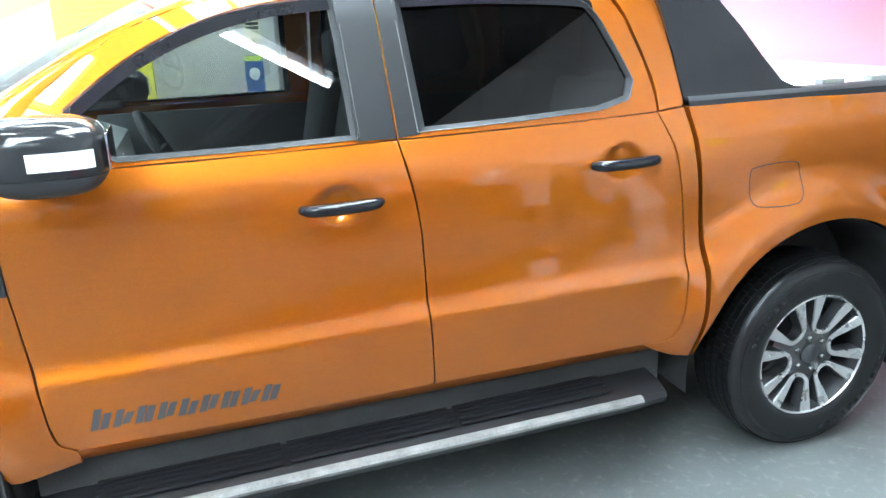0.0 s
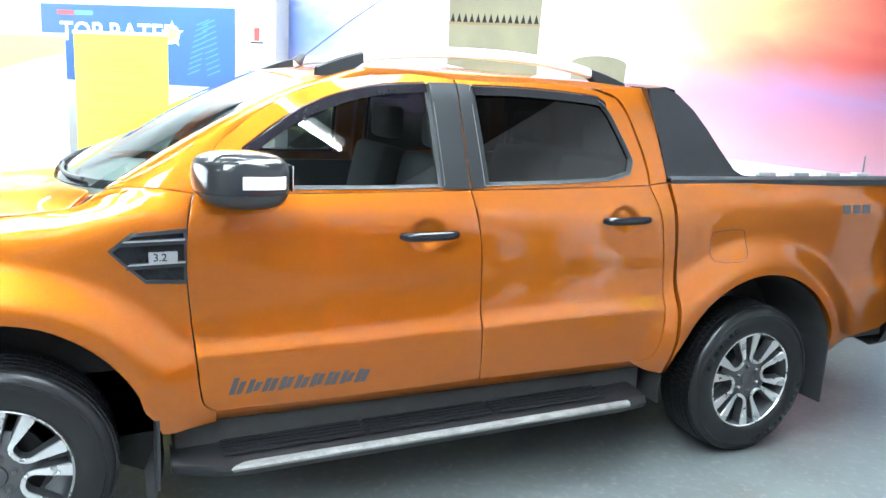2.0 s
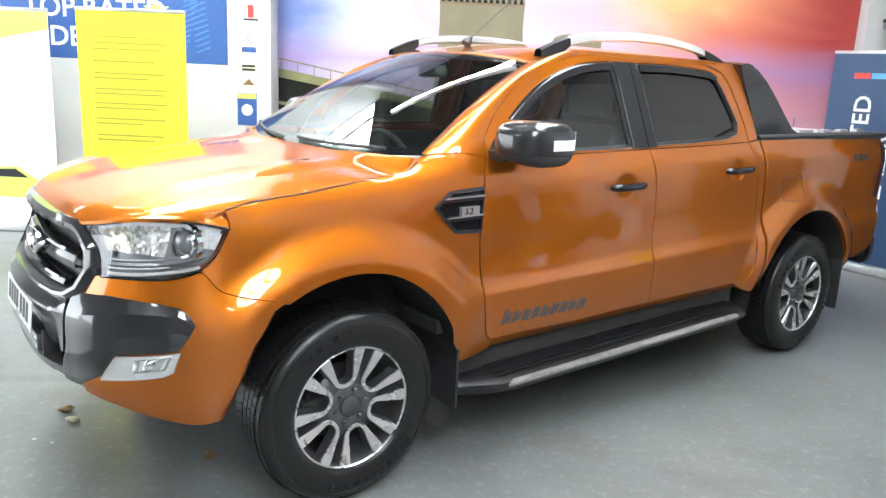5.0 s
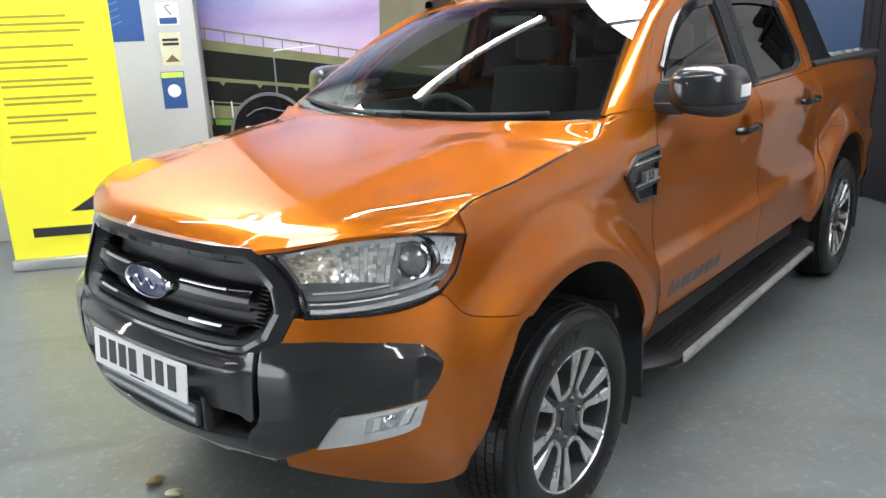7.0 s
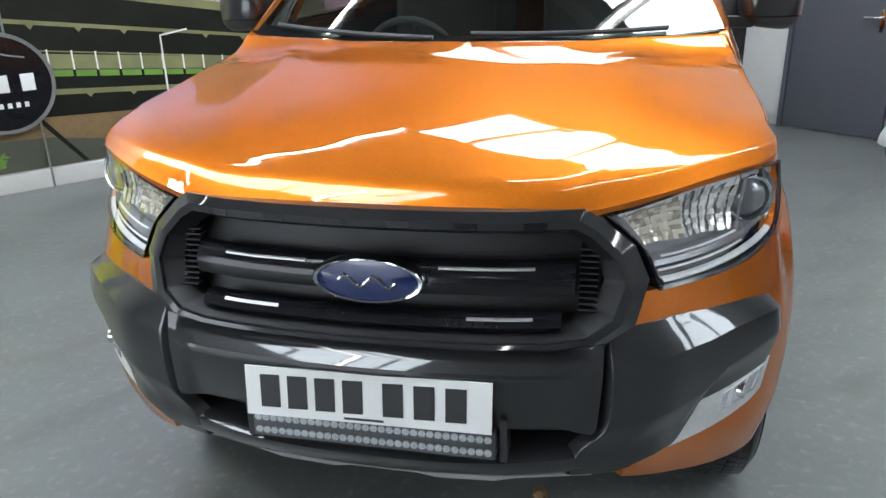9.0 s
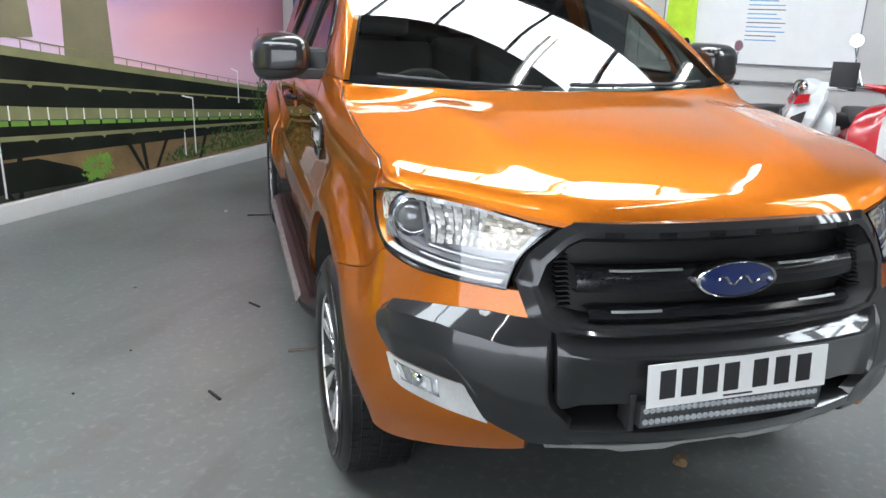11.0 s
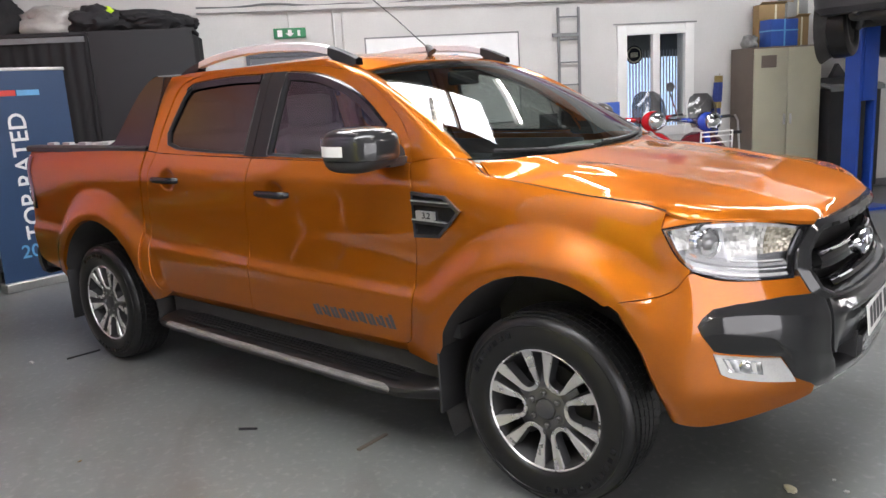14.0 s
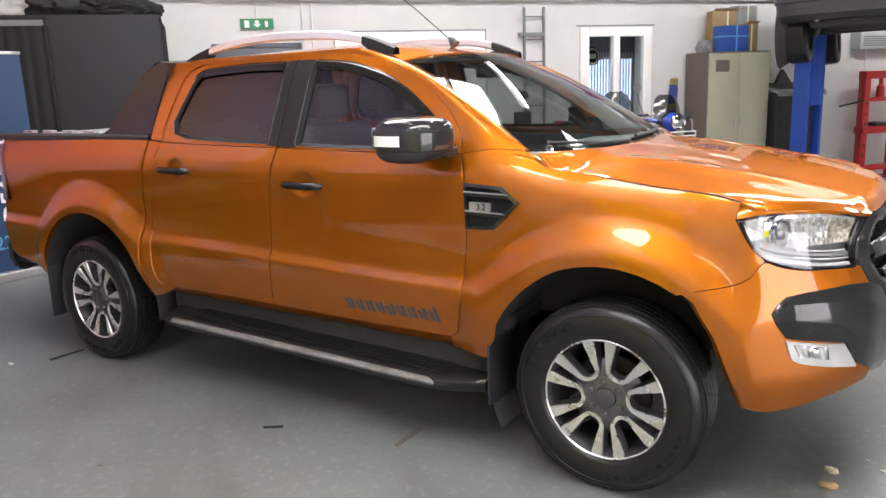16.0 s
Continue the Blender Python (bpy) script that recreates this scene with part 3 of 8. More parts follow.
    ring_sheet(bm, [Vector((x, s * (side_y(x, z) + 0.012), z)) for x, z in big], [Vector((cxv + (x - cxv) * 0.9, s * (side_y(x, z) + 0.016), czv + (z - czv) * 0.86)) for x, z in big], inn, 0.012)
    part("vent_rim", bm, M["dark"], ven, "dark grey vent rim")
    for z0, x0, x1 in ((1.128, -0.40, -0.600), (1.050, -0.415, -0.600)):
        part("vent_bar", prism(bmesh.new(), [(x0, z0), (x1, z0 + 0.006), (x1, z0 + 0.026), (x0 - 0.01, z0 + 0.02)], 0.016, lambda a, b, h: Vector((a, s * (side_y(a, b) + 0.004 + h), b))), M["dark"], ven)
        part("vent_edge", prism(bmesh.new(), [(x0 - 0.006, z0 + 0.014), (x1, z0 + 0.019), (x1, z0 + 0.025), (x0 - 0.012, z0 + 0.019)], 0.0215, lambda a, b, h: Vector((a, s * (side_y(a, b) + 0.0005 + h), b))), M["silver"], ven, "bright edge of the vent bar")
    plate = part("vent_plate", prism(bmesh.new(), [(-0.485, 1.072), (-0.575, 1.074), (-0.575, 1.108), (-0.485, 1.106)], 0.020, lambda a, b, h: Vector((a, s * (side_y(a, b) + 0.004 + h), b))), M["silver"], ven, "silver plate with the figures 3.2")
    VENT_PLATES.append((plate, s))
    # side step
    step = part("side_step", bmesh.new(), M["black"], truck, "black side step with a silver edge")
    bm = bmesh.new()
    prof = [(0.74, 0.385), (0.80, 0.390), (0.90, 0.380), (0.945, 0.362), (0.952, 0.345), (0.935, 0.318), (0.86, 0.300), (0.74, 0.315)]
    xs = [-0.545, -0.565, -0.60, -0.65, -0.72, -0.82, -1.0, -1.5, -2.0, -2.44, -2.52, -2.56]
    rows = []
    for x in xs:
        k = 0.40 + 0.60 * sstep(-0.50, -0.80, x) ** 0.6 if x > -0.9 else (0.93 if x < -2.5 else 1.0)
        rows.append([Vector((x, s * (0.74 + (y - 0.74) * k), z - 0.03 + 0.023 * (-x - 0.76))) for y, z in prof + [prof[0]]])
    sheet(bm, rows)
    for r in (rows[0], rows[-1]):
        bm.faces.new([bm.verts.new(p) for p in r[:-1]])
    part("board", bm, M["stepblack"], step)
    for y0 in (0.795, 0.82, 0.845, 0.87, 0.895):
        for xa, xb in ((-0.72, -1.25), (-1.27, -1.80), (-1.82, -2.36)):
            bm = sheet(bmesh.new(), [[Vector((x, s * (y0 + dy), 0.361 - 0.10 * max(0, y0 - 0.86) + dz + 0.023 * (-x - 0.76))) for x in np.linspace(xa, xb, 6)] for dy, dz in ((-0.006, 0), (-0.005, 0.008), (0.005, 0.008), (0.006, 0))], None)
            part("tread_rib", bm, M["stepblack"], step)
    bm = sheet(bmesh.new(), [[Vector((x, s * y, z - 0.03 + 0.023 * (-x - 0.76))) for x in np.linspace(-0.80 + 0.06 * (y - 0.93) / 0.027, -2.46, 14)] for y, z in ((0.936, 0.369), (0.951, 0.365), (0.957, 0.356), (0.954, 0.345), (0.942, 0.342))], (0, -s, 0), 0.008)
    part("edge_strip", bm, M["scuffed"], step, "scuffed silver edge strip")
    # arch liners, mud flaps
    for hx, r in ((0.0, 0.53), (-WB, 0.54)):
        bm = bmesh.new()
        sheet(bm, [[Vector((hx + (r - 0.009) * math.cos(a), s * min(y, side_y(hx + r * math.cos(a), max(0.46, HUB_Z + r * math.sin(a))) - 0.012), HUB_Z + (r - 0.009) * math.sin(a))) for a in np.linspace(radians(-8 if hx else 24), radians(186 if hx else 207), 28)] for y in (0.898, 0.80, 0.62, 0.50)])
        vs = [bm.verts.new((hx + r * math.cos(a), s * 0.50, HUB_Z + r * math.sin(a))) for a in np.linspace(radians(-8 if hx else 24), radians(186 if hx else 207), 28)]
        bm.faces.new(vs)
        part("arch_liner", bm, M["under"], truck, "black wheel arch liner")
        part("mud_flap", boxed(hx - r + 0.022, hx - r + 0.034, *sorted((s * 0.66, s * 0.892)), 0.20 if hx else 0.25, 0.54, 0.004), M["black"], truck, "black rubber mud flap")

# ---- bonnet, screen, roof ----
_zc = curve([(-0.17, 1.296), (0.1, 1.264), (0.3, 1.235), (0.5, 1.200), (0.65, 1.168), (0.75, 1.142), (0.82, 1.117), (0.858, 1.088)])
_ze = curve([(-0.33, 1.300), (-0.27, 1.250), (-0.10, 1.226), (0.12, 1.194), (0.40, 1.144), (0.49, 1.108)])
_lip = curve([(0, 0.858), (0.2, 0.852), (0.40, 0.825), (0.47, 0.795), (0.62, 0.715), (0.74, 0.615), (0.80, 0.548), (0.84, 0.49)])
_back = curve([(0, -0.17), (0.45, -0.20), (0.7, -0.27), (0.84, -0.33)])


_lipz = curve([(0, 1.060), (0.2, 1.062), (0.35, 1.066), (0.45, 1.076), (0.57, 1.096), (0.66, 1.112), (0.76, 1.120), (0.81, 1.117), (0.84, 1.108)])


def _lip0(a):
    c = 0.54
    return 1.108 - 0.020 * (1 - a ** 2.3) + 0.0022 * math.exp(-((a - c) / 0.07) ** 2) - 0.012


@functools.lru_cache(None)
def _bonnet_w(v):
    y = 0.84
    for _ in range(6):
        z = _ze(-0.33 + 0.82 * v) + (_lipz(y) - _lip0(1.0)) * v ** 5 - 0.012 * sstep(0.93, 1.0, v) ** 2
        y = side_y(_back(y) + (_lip(y) - _back(y)) * v, z) - 0.004
    return y


def bonnet_point(v, u):
    w = _bonnet_w(float(v))
    a = abs(u)
    y = a * w
    x = _back(y) + (_lip(y) - _back(y)) * v
    zc, ze = _zc(-0.17 + 1.028 * v), _ze(-0.33 + 0.82 * v)
    z = ze + (zc - ze) * (1 - a ** 2.3)
    c = 0.66 - 0.12 * v
    z += 0.009 * max(0.0, 1 - math.hypot((a - c) / 0.10, 0.25) + 0.25) * sstep(0, 0.25, v) * (1 - 0.75 * v)
    z -= 0.006 * (1 - sstep(c - 0.2, c, a)) * (1 - v)
    z -= 0.012 * sstep(0.93, 1.0, v) ** 2
    z += (_lipz(y) - _lip0(a)) * v ** 5
    return Vector((x, math.copysign(y, u) if u else 0, z))


part("bonnet", sheet(bmesh.new(), [[bonnet_point(v, u) for u in np.linspace(-1, 1, 121)] for v in np.linspace(0, 1, 57)], (0, 0, -1), 0.012, 0.003), M["paint"], truck, "glossy orange bonnet with two raised creases")

for s in (1, -1):
    ln_ = resample([(-0.325, 1.288), (-0.26, 1.248), (-0.10, 1.225), (0.12, 1.195), (0.27, 1.180), (0.37, 1.168), (0.448, 1.150)], 40)
    part("bonnet_seal", tubed([(x, s * (side_y(x, z) - 0.004), z - 0.0005) for x, z in ln_], 0.0026, 6), M["under"], truck, "dark gap along the bonnet edge")


def screen_point(v, u):
    a = abs(u)
    y0, y1 = 0.795 * a, 0.605 * a
    x0 = -0.175 - 0.185 * a ** 2.4
    x1 = -0.975 - 0.085 * a ** 2
    z0 = 1.278 + 0.032 * a ** 2
    z1 = 1.727 - 0.040 * a ** 2.2
    y, x = y0 + (y1 - y0) * v, x0 + (x1 - x0) * v
    z = z0 + (z1 - z0) * v + 0.028 * math.sin(math.pi * v)
    return Vector((x, math.copysign(y, u) if u else 0, z))


ws = part("windscreen", sheet(bmesh.new(), [[screen_point(v, u) for u in np.linspace(-1, 1, 31)] for v in np.linspace(0, 1, 17)]), M["screen"], truck, "laminated windscreen reflecting roof lights")
ws.visible_shadow = False
# black border on the glass
bm = bmesh.new()
dn = Vector((-0.4, 0, -0.9)) * 0.006
for us, vs in ((np.linspace(-1, 1, 31), (0, 0.03, 0.055)), (np.linspace(-1, 1, 31), (0.955, 0.98, 1.0)), ((-1, -0.985, -0.965), np.linspace(0, 1, 17)), ((0.965, 0.985, 1), np.linspace(0, 1, 17))):
    sheet(bm, [[screen_point(v, u) + dn for u in us] for v in vs])
part("screen_border", bm, M["gloss"], ws)
# cowl with wipers
part("cowl", sheet(bmesh.new(), [[Vector((-0.10 - 0.20 * a * a - k * 0.10, (0.752 if u > 0 else -0.752) * a, 1.255 + 0.02 * a * a + 0.006 * k)) for u in np.linspace(-1, 1, 21) for a in [abs(u)]] for k in (0, 0.5, 1.0, 1.4)]), M["black"], truck, "black plastic cowl under the screen")
for ya, yb in ((0.62, 0.02), (-0.10, -0.68)):
    bm = bmesh.new()
    pts = []
    for t in np.linspace(0, 1, 8):
        y = ya + (yb - ya) * t
        p = screen_point(0.022 + 0.02 * t, y / 0.79)
        pts.append(p + Vector((0.006, 0, 0.010)))
    tube(bm, pts, 0.008, 6)
    part("wiper", bm, M["black"], truck, "black wiper blade")

ROOF_L = curve([(-1.115, 0.605), (-1.3, 0.628), (-1.5, 0.640), (-2.2, 0.640), (-2.45, 0.635), (-2.62, 0.62)])


def roof_point(v, u):
    a = abs(u)
    xf = -0.975 - 0.085 * a ** 2
    xb = -2.60 - 0.03 * (1 - a * a)
    x = xf + (xb - xf) * v
    y = a * ROOF_L(x)
    ze = 1.687 + (1.748 - 1.687) * sstep(-0.02, 0.14, v) - 0.012 * sstep(0.8, 1, v)
    zc = 1.727 + 0.074 * math.sin(math.pi * min(1, v * 2.6) / 2) - 0.03 * v * v
    return Vector((x, math.copysign(y, u) if u else 0, ze + (zc - ze) * (1 - a ** 3.2)))


roof = part("cab_roof", sheet(bmesh.new(), [[roof_point(v, u) for u in np.linspace(-1, 1, 33)] for v in np.linspace(0, 1, 25)], (0, 0, -1), 0.02), M["paint"], truck)
for s in (1, -1):
    # windscreen pillar running into the roof side, and the cab rear quarter
    outer = [(-0.632, 1.300), (-0.650, 1.37), (-0.735, 1.475), (-0.85, 1.565), (-0.975, 1.640), (-1.12, 1.693), (-1.30, 1.725)]
    o = resample(outer, 30)
    inner = [screen_point(v, 1.0) for v in np.linspace(0, 1, 23)] + [roof_point(v, 1.0) for v in np.linspace(0.02, 0.13, 8)]
    i2 = resample([tuple(p) for p in inner], 30, False)
    rows = []
    for w in np.linspace(0, 1, 7):
        row = []
        for k in range(31):
            a = Vector((o[k][0], up_y(o[k][1]), o[k][1]))
            b = Vector(i2[k])
            p = a.lerp(b, w)
            p += Vector((0.1, 0.55, 0.55)) * 0.022 * math.sin(math.pi * w)
            row.append(Vector((p.x, s * p.y, p.z)))
        rows.append(row)
    part("screen_pillar", sheet(bmesh.new(), rows, (0, -s, 0), 0.02), M["paint"], truck)
    part("pillar_lining", sheet(bmesh.new(), [[p + Vector((-0.022, -s * 0.030, -0.018)) for p in r] for r in rows]), M["dash"], truck, "grey pillar lining")
    fil = part("pillar_foot", sheet(bmesh.new(), [[Vector((x, s * y, z)) for x, y, z in r] for r in (
        [(-0.632, 0.822, 1.290), (-0.52, 0.825, 1.306), (-0.42, 0.822, 1.301), (-0.33, 0.815, 1.284)],
        [(-0.632, 0.830, 1.302), (-0.52, 0.822, 1.322), (-0.43, 0.812, 1.314), (-0.34, 0.800, 1.292)])]), M["paint"], truck)
    part("cowl_corner", sheet(bmesh.new(), [[Vector((x, s * y, z)) for x, y, z in r] for r in (
        [(-0.375, 0.813, 1.294), (-0.33, 0.813, 1.277), (-0.26, 0.806, 1.246)],
        [(-0.375, 0.790, 1.300), (-0.33, 0.788, 1.287), (-0.26, 0.780, 1.268)],
        [(-0.375, 0.740, 1.293), (-0.33, 0.735, 1.284), (-0.26, 0.720, 1.272)])], (0, 0, -1), 0.004), M["paint"], truck)
    rs = [[Vector((x, s * (ROOF_L(x) + (up_y(1.744) - ROOF_L(x)) * w), 1.748 - 0.004 * w + 0.010 * math.sin(math.pi * w) - (0.012 * sstep(-2.3, -2.6, x)))) for x in np.linspace(-1.28, -2.60, 20)] for w in np.linspace(0, 1, 5)]
    part("roof_side", sheet(bmesh.new(), rs, (0, 0, -1), 0.01), M["paint"], truck)
    q = coons([(-2.548, 1.330), (-2.59, 1.336), (-2.642, 1.340)], [(-2.345, 1.728), (-2.45, 1.738), (-2.60, 1.742)], [(-2.548, 1.330), (-2.547, 1.40), (-2.525, 1.50), (-2.482, 1.625), (-2.438, 1.695), (-2.345, 1.728)], [(-2.642, 1.340), (-2.63, 1.48), (-2.612, 1.62), (-2.60, 1.742)], 8, 18)
    part("cab_quarter", sheet(bmesh.new(), on_side(q, s, 0, True), (0, -s, 0), 0.05, 0.005), M["paint"], truck)
bm = bmesh.new()
sheet(bm, [[Vector((-2.60 - 0.03 * (1.74 - z) / 0.4, y, z)) for y in np.linspace(-0.66, 0.66, 8)] for z in np.linspace(1.32, 1.74, 6)])
part("cab_back", bm, M["gloss"], truck, "cab back panel with dark rear window")
# aerial
ae = part("aerial", tubed([(-1.165, 0.0, 1.775), (-1.185, 0, 1.80), (-1.20, 0, 1.812)], [0.028, 0.018, 0.008], 12), M["black"], truck, "thin roof aerial")
part("aerial_rod", tubed([(-1.19, 0, 1.80), (-1.40, 0, 1.97), (-1.62, 0, 2.13)], 0.0028, 6), M["black"], ae)
# sports bar hoop, tonneau and tailgate
part("sports_bar_hoop", sheet(bmesh.new(), [[Vector((-2.66 - dx, y, 1.745 + dz + 0.02 * (1 - (y / 0.66) ** 2))) for y in np.linspace(-0.66, 0.66, 20)] for dx, dz in ((0, -0.05), (0, 0), (0.04, 0.012), (0.10, 0), (0.12, -0.05))]), M["gloss"], truck, "black sports bar hoop")
ton = part("tonneau_cover", boxed(-4.20, -2.68, -0.735, 0.735, 1.325, 1.345, 0.004), M["silver"], truck, "ribbed silver roller tonneau cover")
for i in range(24):
    x = -2.74 - 0.06 * i
    part("slat", boxed(x - 0.027, x + 0.027, -0.73, 0.73, 1.346, 1.354, 0.003, 1), M["silver"], ton)
tg = part("tailgate", sheet(bmesh.new(), [[Vector((-4.23 - 0.03 * math.sin(math.pi * (z - 0.6) / 0.8), y, z)) for y in np.linspace(-0.70, 0.70, 8)] for z in np.linspace(0.62, 1.345, 8)], (1, 0, 0), 0.04), M["paint"], truck)
part("tailgate_handle", boxed(-4.29, -4.26, -0.12, 0.12, 1.18, 1.25, 0.008), M["black"], tg)
part("rear_bumper", sheet(bmesh.new(), [[Vector((-4.26 - dx - 0.10 * (1 - (y / 0.83) ** 4) + 0.03, y, z)) for y in np.linspace(-0.83, 0.83, 21)] for dx, z in ((-0.05, 0.64), (0.02, 0.645), (0.06, 0.62), (0.06, 0.53), (0.02, 0.47), (-0.06, 0.46))], (1, 0, 0), 0.05), M["black"], truck, "dark rear step bumper")
bm = boxed(-4.24, -3.75, -0.80, 0.80, 0.50, 0.66, 0.01)
part("rear_valance", bm, M["under"], truck)

# ---- nose ----
def nose_y(y, z, off=0.0):
    lo, hi = 0.0, 10.0
    for _ in range(30):
        mid = (lo + hi) / 2
        if nose(mid, z).y < abs(y):
            lo = mid
        else:
            hi = mid
    p = nose(lo, z)
    return Vector((p.x + off, y, z))


def lamp_low(k):
    return 0.906 + 0.046 * max(0, (k - 4.2) / 3.3) ** 1.8


# crash bar and radiator darkness behind everything
part("nose_core", boxed(0.50, 0.73, -0.455, 0.455, 0.42, 1.03, 0.03), M["under"], truck, "black space behind the grille")

for s in (1, -1):
    g = coons([(3.7, 0.492), (4.6, 0.470), (6, 0.440), (7.2, 0.422), (8.25, 0.43)], [(3.7, 0.905), (6, 0.914), (7.0, 0.933), (7.45, 0.948)] + BUMPER_TOP, [(3.7, 0.492), (3.7, 0.60), (3.7, 0.75), (3.7, 0.905)], [(8.25, 0.43), (8.5, 0.50), (8.85, 0.60), (9.25, 0.70), (10.0, 0.800), (10.70, 0.840)], 40, 28)
    bump = part("bumper_corner", sheet(bmesh.new(), [[nose(p[0], p[1], 0, s) for p in row] for row in g], (-0.7, -0.7 * s, 0), 0.03), M["paint"], truck, "orange bumper corner")
    g = coons([(2.75, 0.512), (3.55, 0.516), (3.95, 0.545), (4.50, 0.578), (4.98, 0.662), (6.2, 0.686), (6.95, 0.698)], [(3.2, 0.842), (4.6, 0.853), (6.2, 0.846), (6.9, 0.836), (7.25, 0.808), (7.42, 0.782)], [(2.75, 0.512), (2.85, 0.58), (3.2, 0.66), (3.2, 0.842)], [(6.95, 0.698), (7.2, 0.742), (7.42, 0.782)], 48, 30, (0, 0, 1, 1))
    ledge = lambda k, j: 0.004 + (0.034 - 0.018 * sstep(4.4, 3.2, k)) * min(1.0, (30 - j) / 3.0) * min(1.0, max(0.0, (7.42 - k) / 0.8)) - 0.020 * max(0.0, (18 - j) / 18.0)
    part("bumper_horn", sheet(bmesh.new(), [[nose(p[0], p[1], ledge(p[0], j), s) for p in row] for j, row in enumerate(g)], (-0.7, -0.7 * s, 0), 0.035, 0.003), M["dark"], bump, "dark grey bumper end", 20)
    # fog lamp in a silver bezel
    g = coons([(4.48, 0.562), (5.5, 0.580), (6.4, 0.602), (6.74, 0.620)], [(5.02, 0.655), (6, 0.671), (6.95, 0.690)], [(4.48, 0.562), (4.66, 0.598), (5.02, 0.655)], [(6.74, 0.620), (6.95, 0.690)], 20, 8)
    fog = part("fog_lamp", sheet(bmesh.new(), [[nose(p[0], p[1], 0.008, s) for p in row] for row in g], (-0.7, -0.7 * s, 0), 0.02), M["skid"], bump, "silver fog lamp bezel")
    g = coons([(5.55, 0.606), (6.52, 0.628)], [(5.62, 0.652), (6.72, 0.676)], [(5.55, 0.606), (5.62, 0.652)], [(6.52, 0.628), (6.72, 0.676)], 10, 6)
    part("fog_recess", sheet(bmesh.new(), [[nose(p[0], p[1], 0.0095 + 0.004 * math.sin(i * 1.9) * (0 < j < 6), s) for i, p in enumerate(row)] for j, row in enumerate(g)], (-0.7, -0.7 * s, 0), 0.01), M["chrome"], fog, "faceted fog lamp reflector")
    c = nose(6.12, 0.642, 0.012, s)
    d = (nose(6.12, 0.642, 1.0, s) - nose(6.12, 0.642, 0, s)).normalized()
    bm = bmesh.new()
    lathe(bm, [(0.018, -0.01), (0.019, 0.002), (0.017, 0.005), (0.011, 0.007), (0.001, 0.008)], "z", 20, Matrix.Translation(c) @ d.to_track_quat('Z', 'Y').to_matrix().to_4x4())
    part("fog_lens", bm, M["chrome"], fog, "round fog lamp lens")

    # headlamp: dark case, chrome bowls, amber turn lamp, clear cover
    lb, lt = [(4.15, 0.905), (6, 0.918), (7.5, 0.955)], [(3.05, 1.062), (3.6, 1.074), (4.3, 1.090), (5.2, 1.107), (6.5, 1.114), (7.7, 1.110), (9.0, 1.092)]
    ll, lr = [(4.15, 0.905), (3.85, 0.98), (3.05, 1.062)], LAMP_OUT
    g = coons(lb, lt, ll, lr, 22, 10)
    lamp = part("headlamp", sheet(bmesh.new(), [[nose(p[0], p[1], -0.045, s) for p in row] for row in g]), M["lamp_case"], truck, "clear headlamp with chrome bowls and amber turn lamp")
    bm = sheet(bmesh.new(), [[nose(p[0], p[1], 0.004, s) for p in row] for row in g])
    cov = part("cover", bm, M["clear"], lamp, "clear polycarbonate cover")
    cov.visible_shadow = False
    b_, t_, l_, r_ = [resample(q, k) for q, k in ((lb, 22), (lt, 22), (ll, 10), (lr, 10))]
    loop = list(b_) + list(r_[1:]) + list(t_[::-1][1:]) + list(l_[::-1][1:-1])
    mid = np.mean(loop, axis=0)
    bm = ring_sheet(bmesh.new(), [nose(p[0], p[1], 0.005, s) for p in loop], [nose(p[0] + (mid[0] - p[0]) * 0.03, p[1] + (mid[1] - p[1]) * 0.07, 0.002, s) for p in loop], (-0.7, -0.7 * s, 0), 0.04)
    part("lamp_rim", bm, M["gloss"], lamp, "black lamp edge")
    # painted lip that closes the joint between the lamp and the bonnet corner
    tl = [p for p in resample(lt, 40) if p[0] > 6.2]
    part("lamp_lip", sheet(bmesh.new(), [[nose(k, z + dz * (1 + 2.2 * sstep(6.8, 8.2, k)), o, s) for k, z in tl] for dz, o in ((-0.003, -0.001), (0.004, -0.004), (0.010, -0.012), (0.012, -0.018))]), M["paint"], truck)
    # lower light strip
    bm = sheet(bmesh.new(), [[nose(k, lamp_low(k) + dz, o, s) for k in np.linspace(4.3, 7.5, 16)] for dz, o in ((0.009, -0.004), (0.012, -0.003), (0.016, -0.006), (0.018, -0.014))])
    part("light_strip", bm, M["skid"], lamp, "bright strip along the lamp foot")
    d = Vector((0.93, 0.36 * s, 0.0)).normalized()
    for nm, k, z, r in (("projector", 6.75, 1.040, 0.043),):
        mm = Matrix.Translation(nose(k, z, -0.012, s)) @ d.to_track_quat('Z', 'Y').to_matrix().to_4x4()
        part("bowl", lathe(bmesh.new(), [(r * 1.62, -0.03), (r * 1.50, -0.012), (r * 1.24, -0.03)], "z", 28, mm), M["chrome"], lamp, "chrome projector bowl")
        part("ring", lathe(bmesh.new(), [(r * 1.22, -0.05), (r * 1.22, -0.004), (r * 1.14, 0.0), (r * 1.03, -0.002), (r * 0.99, -0.014)], "z", 28, mm), M["chrome"], lamp, "chrome projector ring")
        part("projector", lathe(bmesh.new(), [(r * 0.99, -0.016), (r * 0.85, 0.0), (r * 0.55, 0.010), (0.001, 0.014)], "z", 28, mm), M["lens_grey"], lamp, "round projector lens")
    # faceted reflectors: a warm turn lamp beside the grille, chrome above and outside
    rnd = random.Random(5)
    g2 = coons(lb, lt, ll, lr, 44, 16)
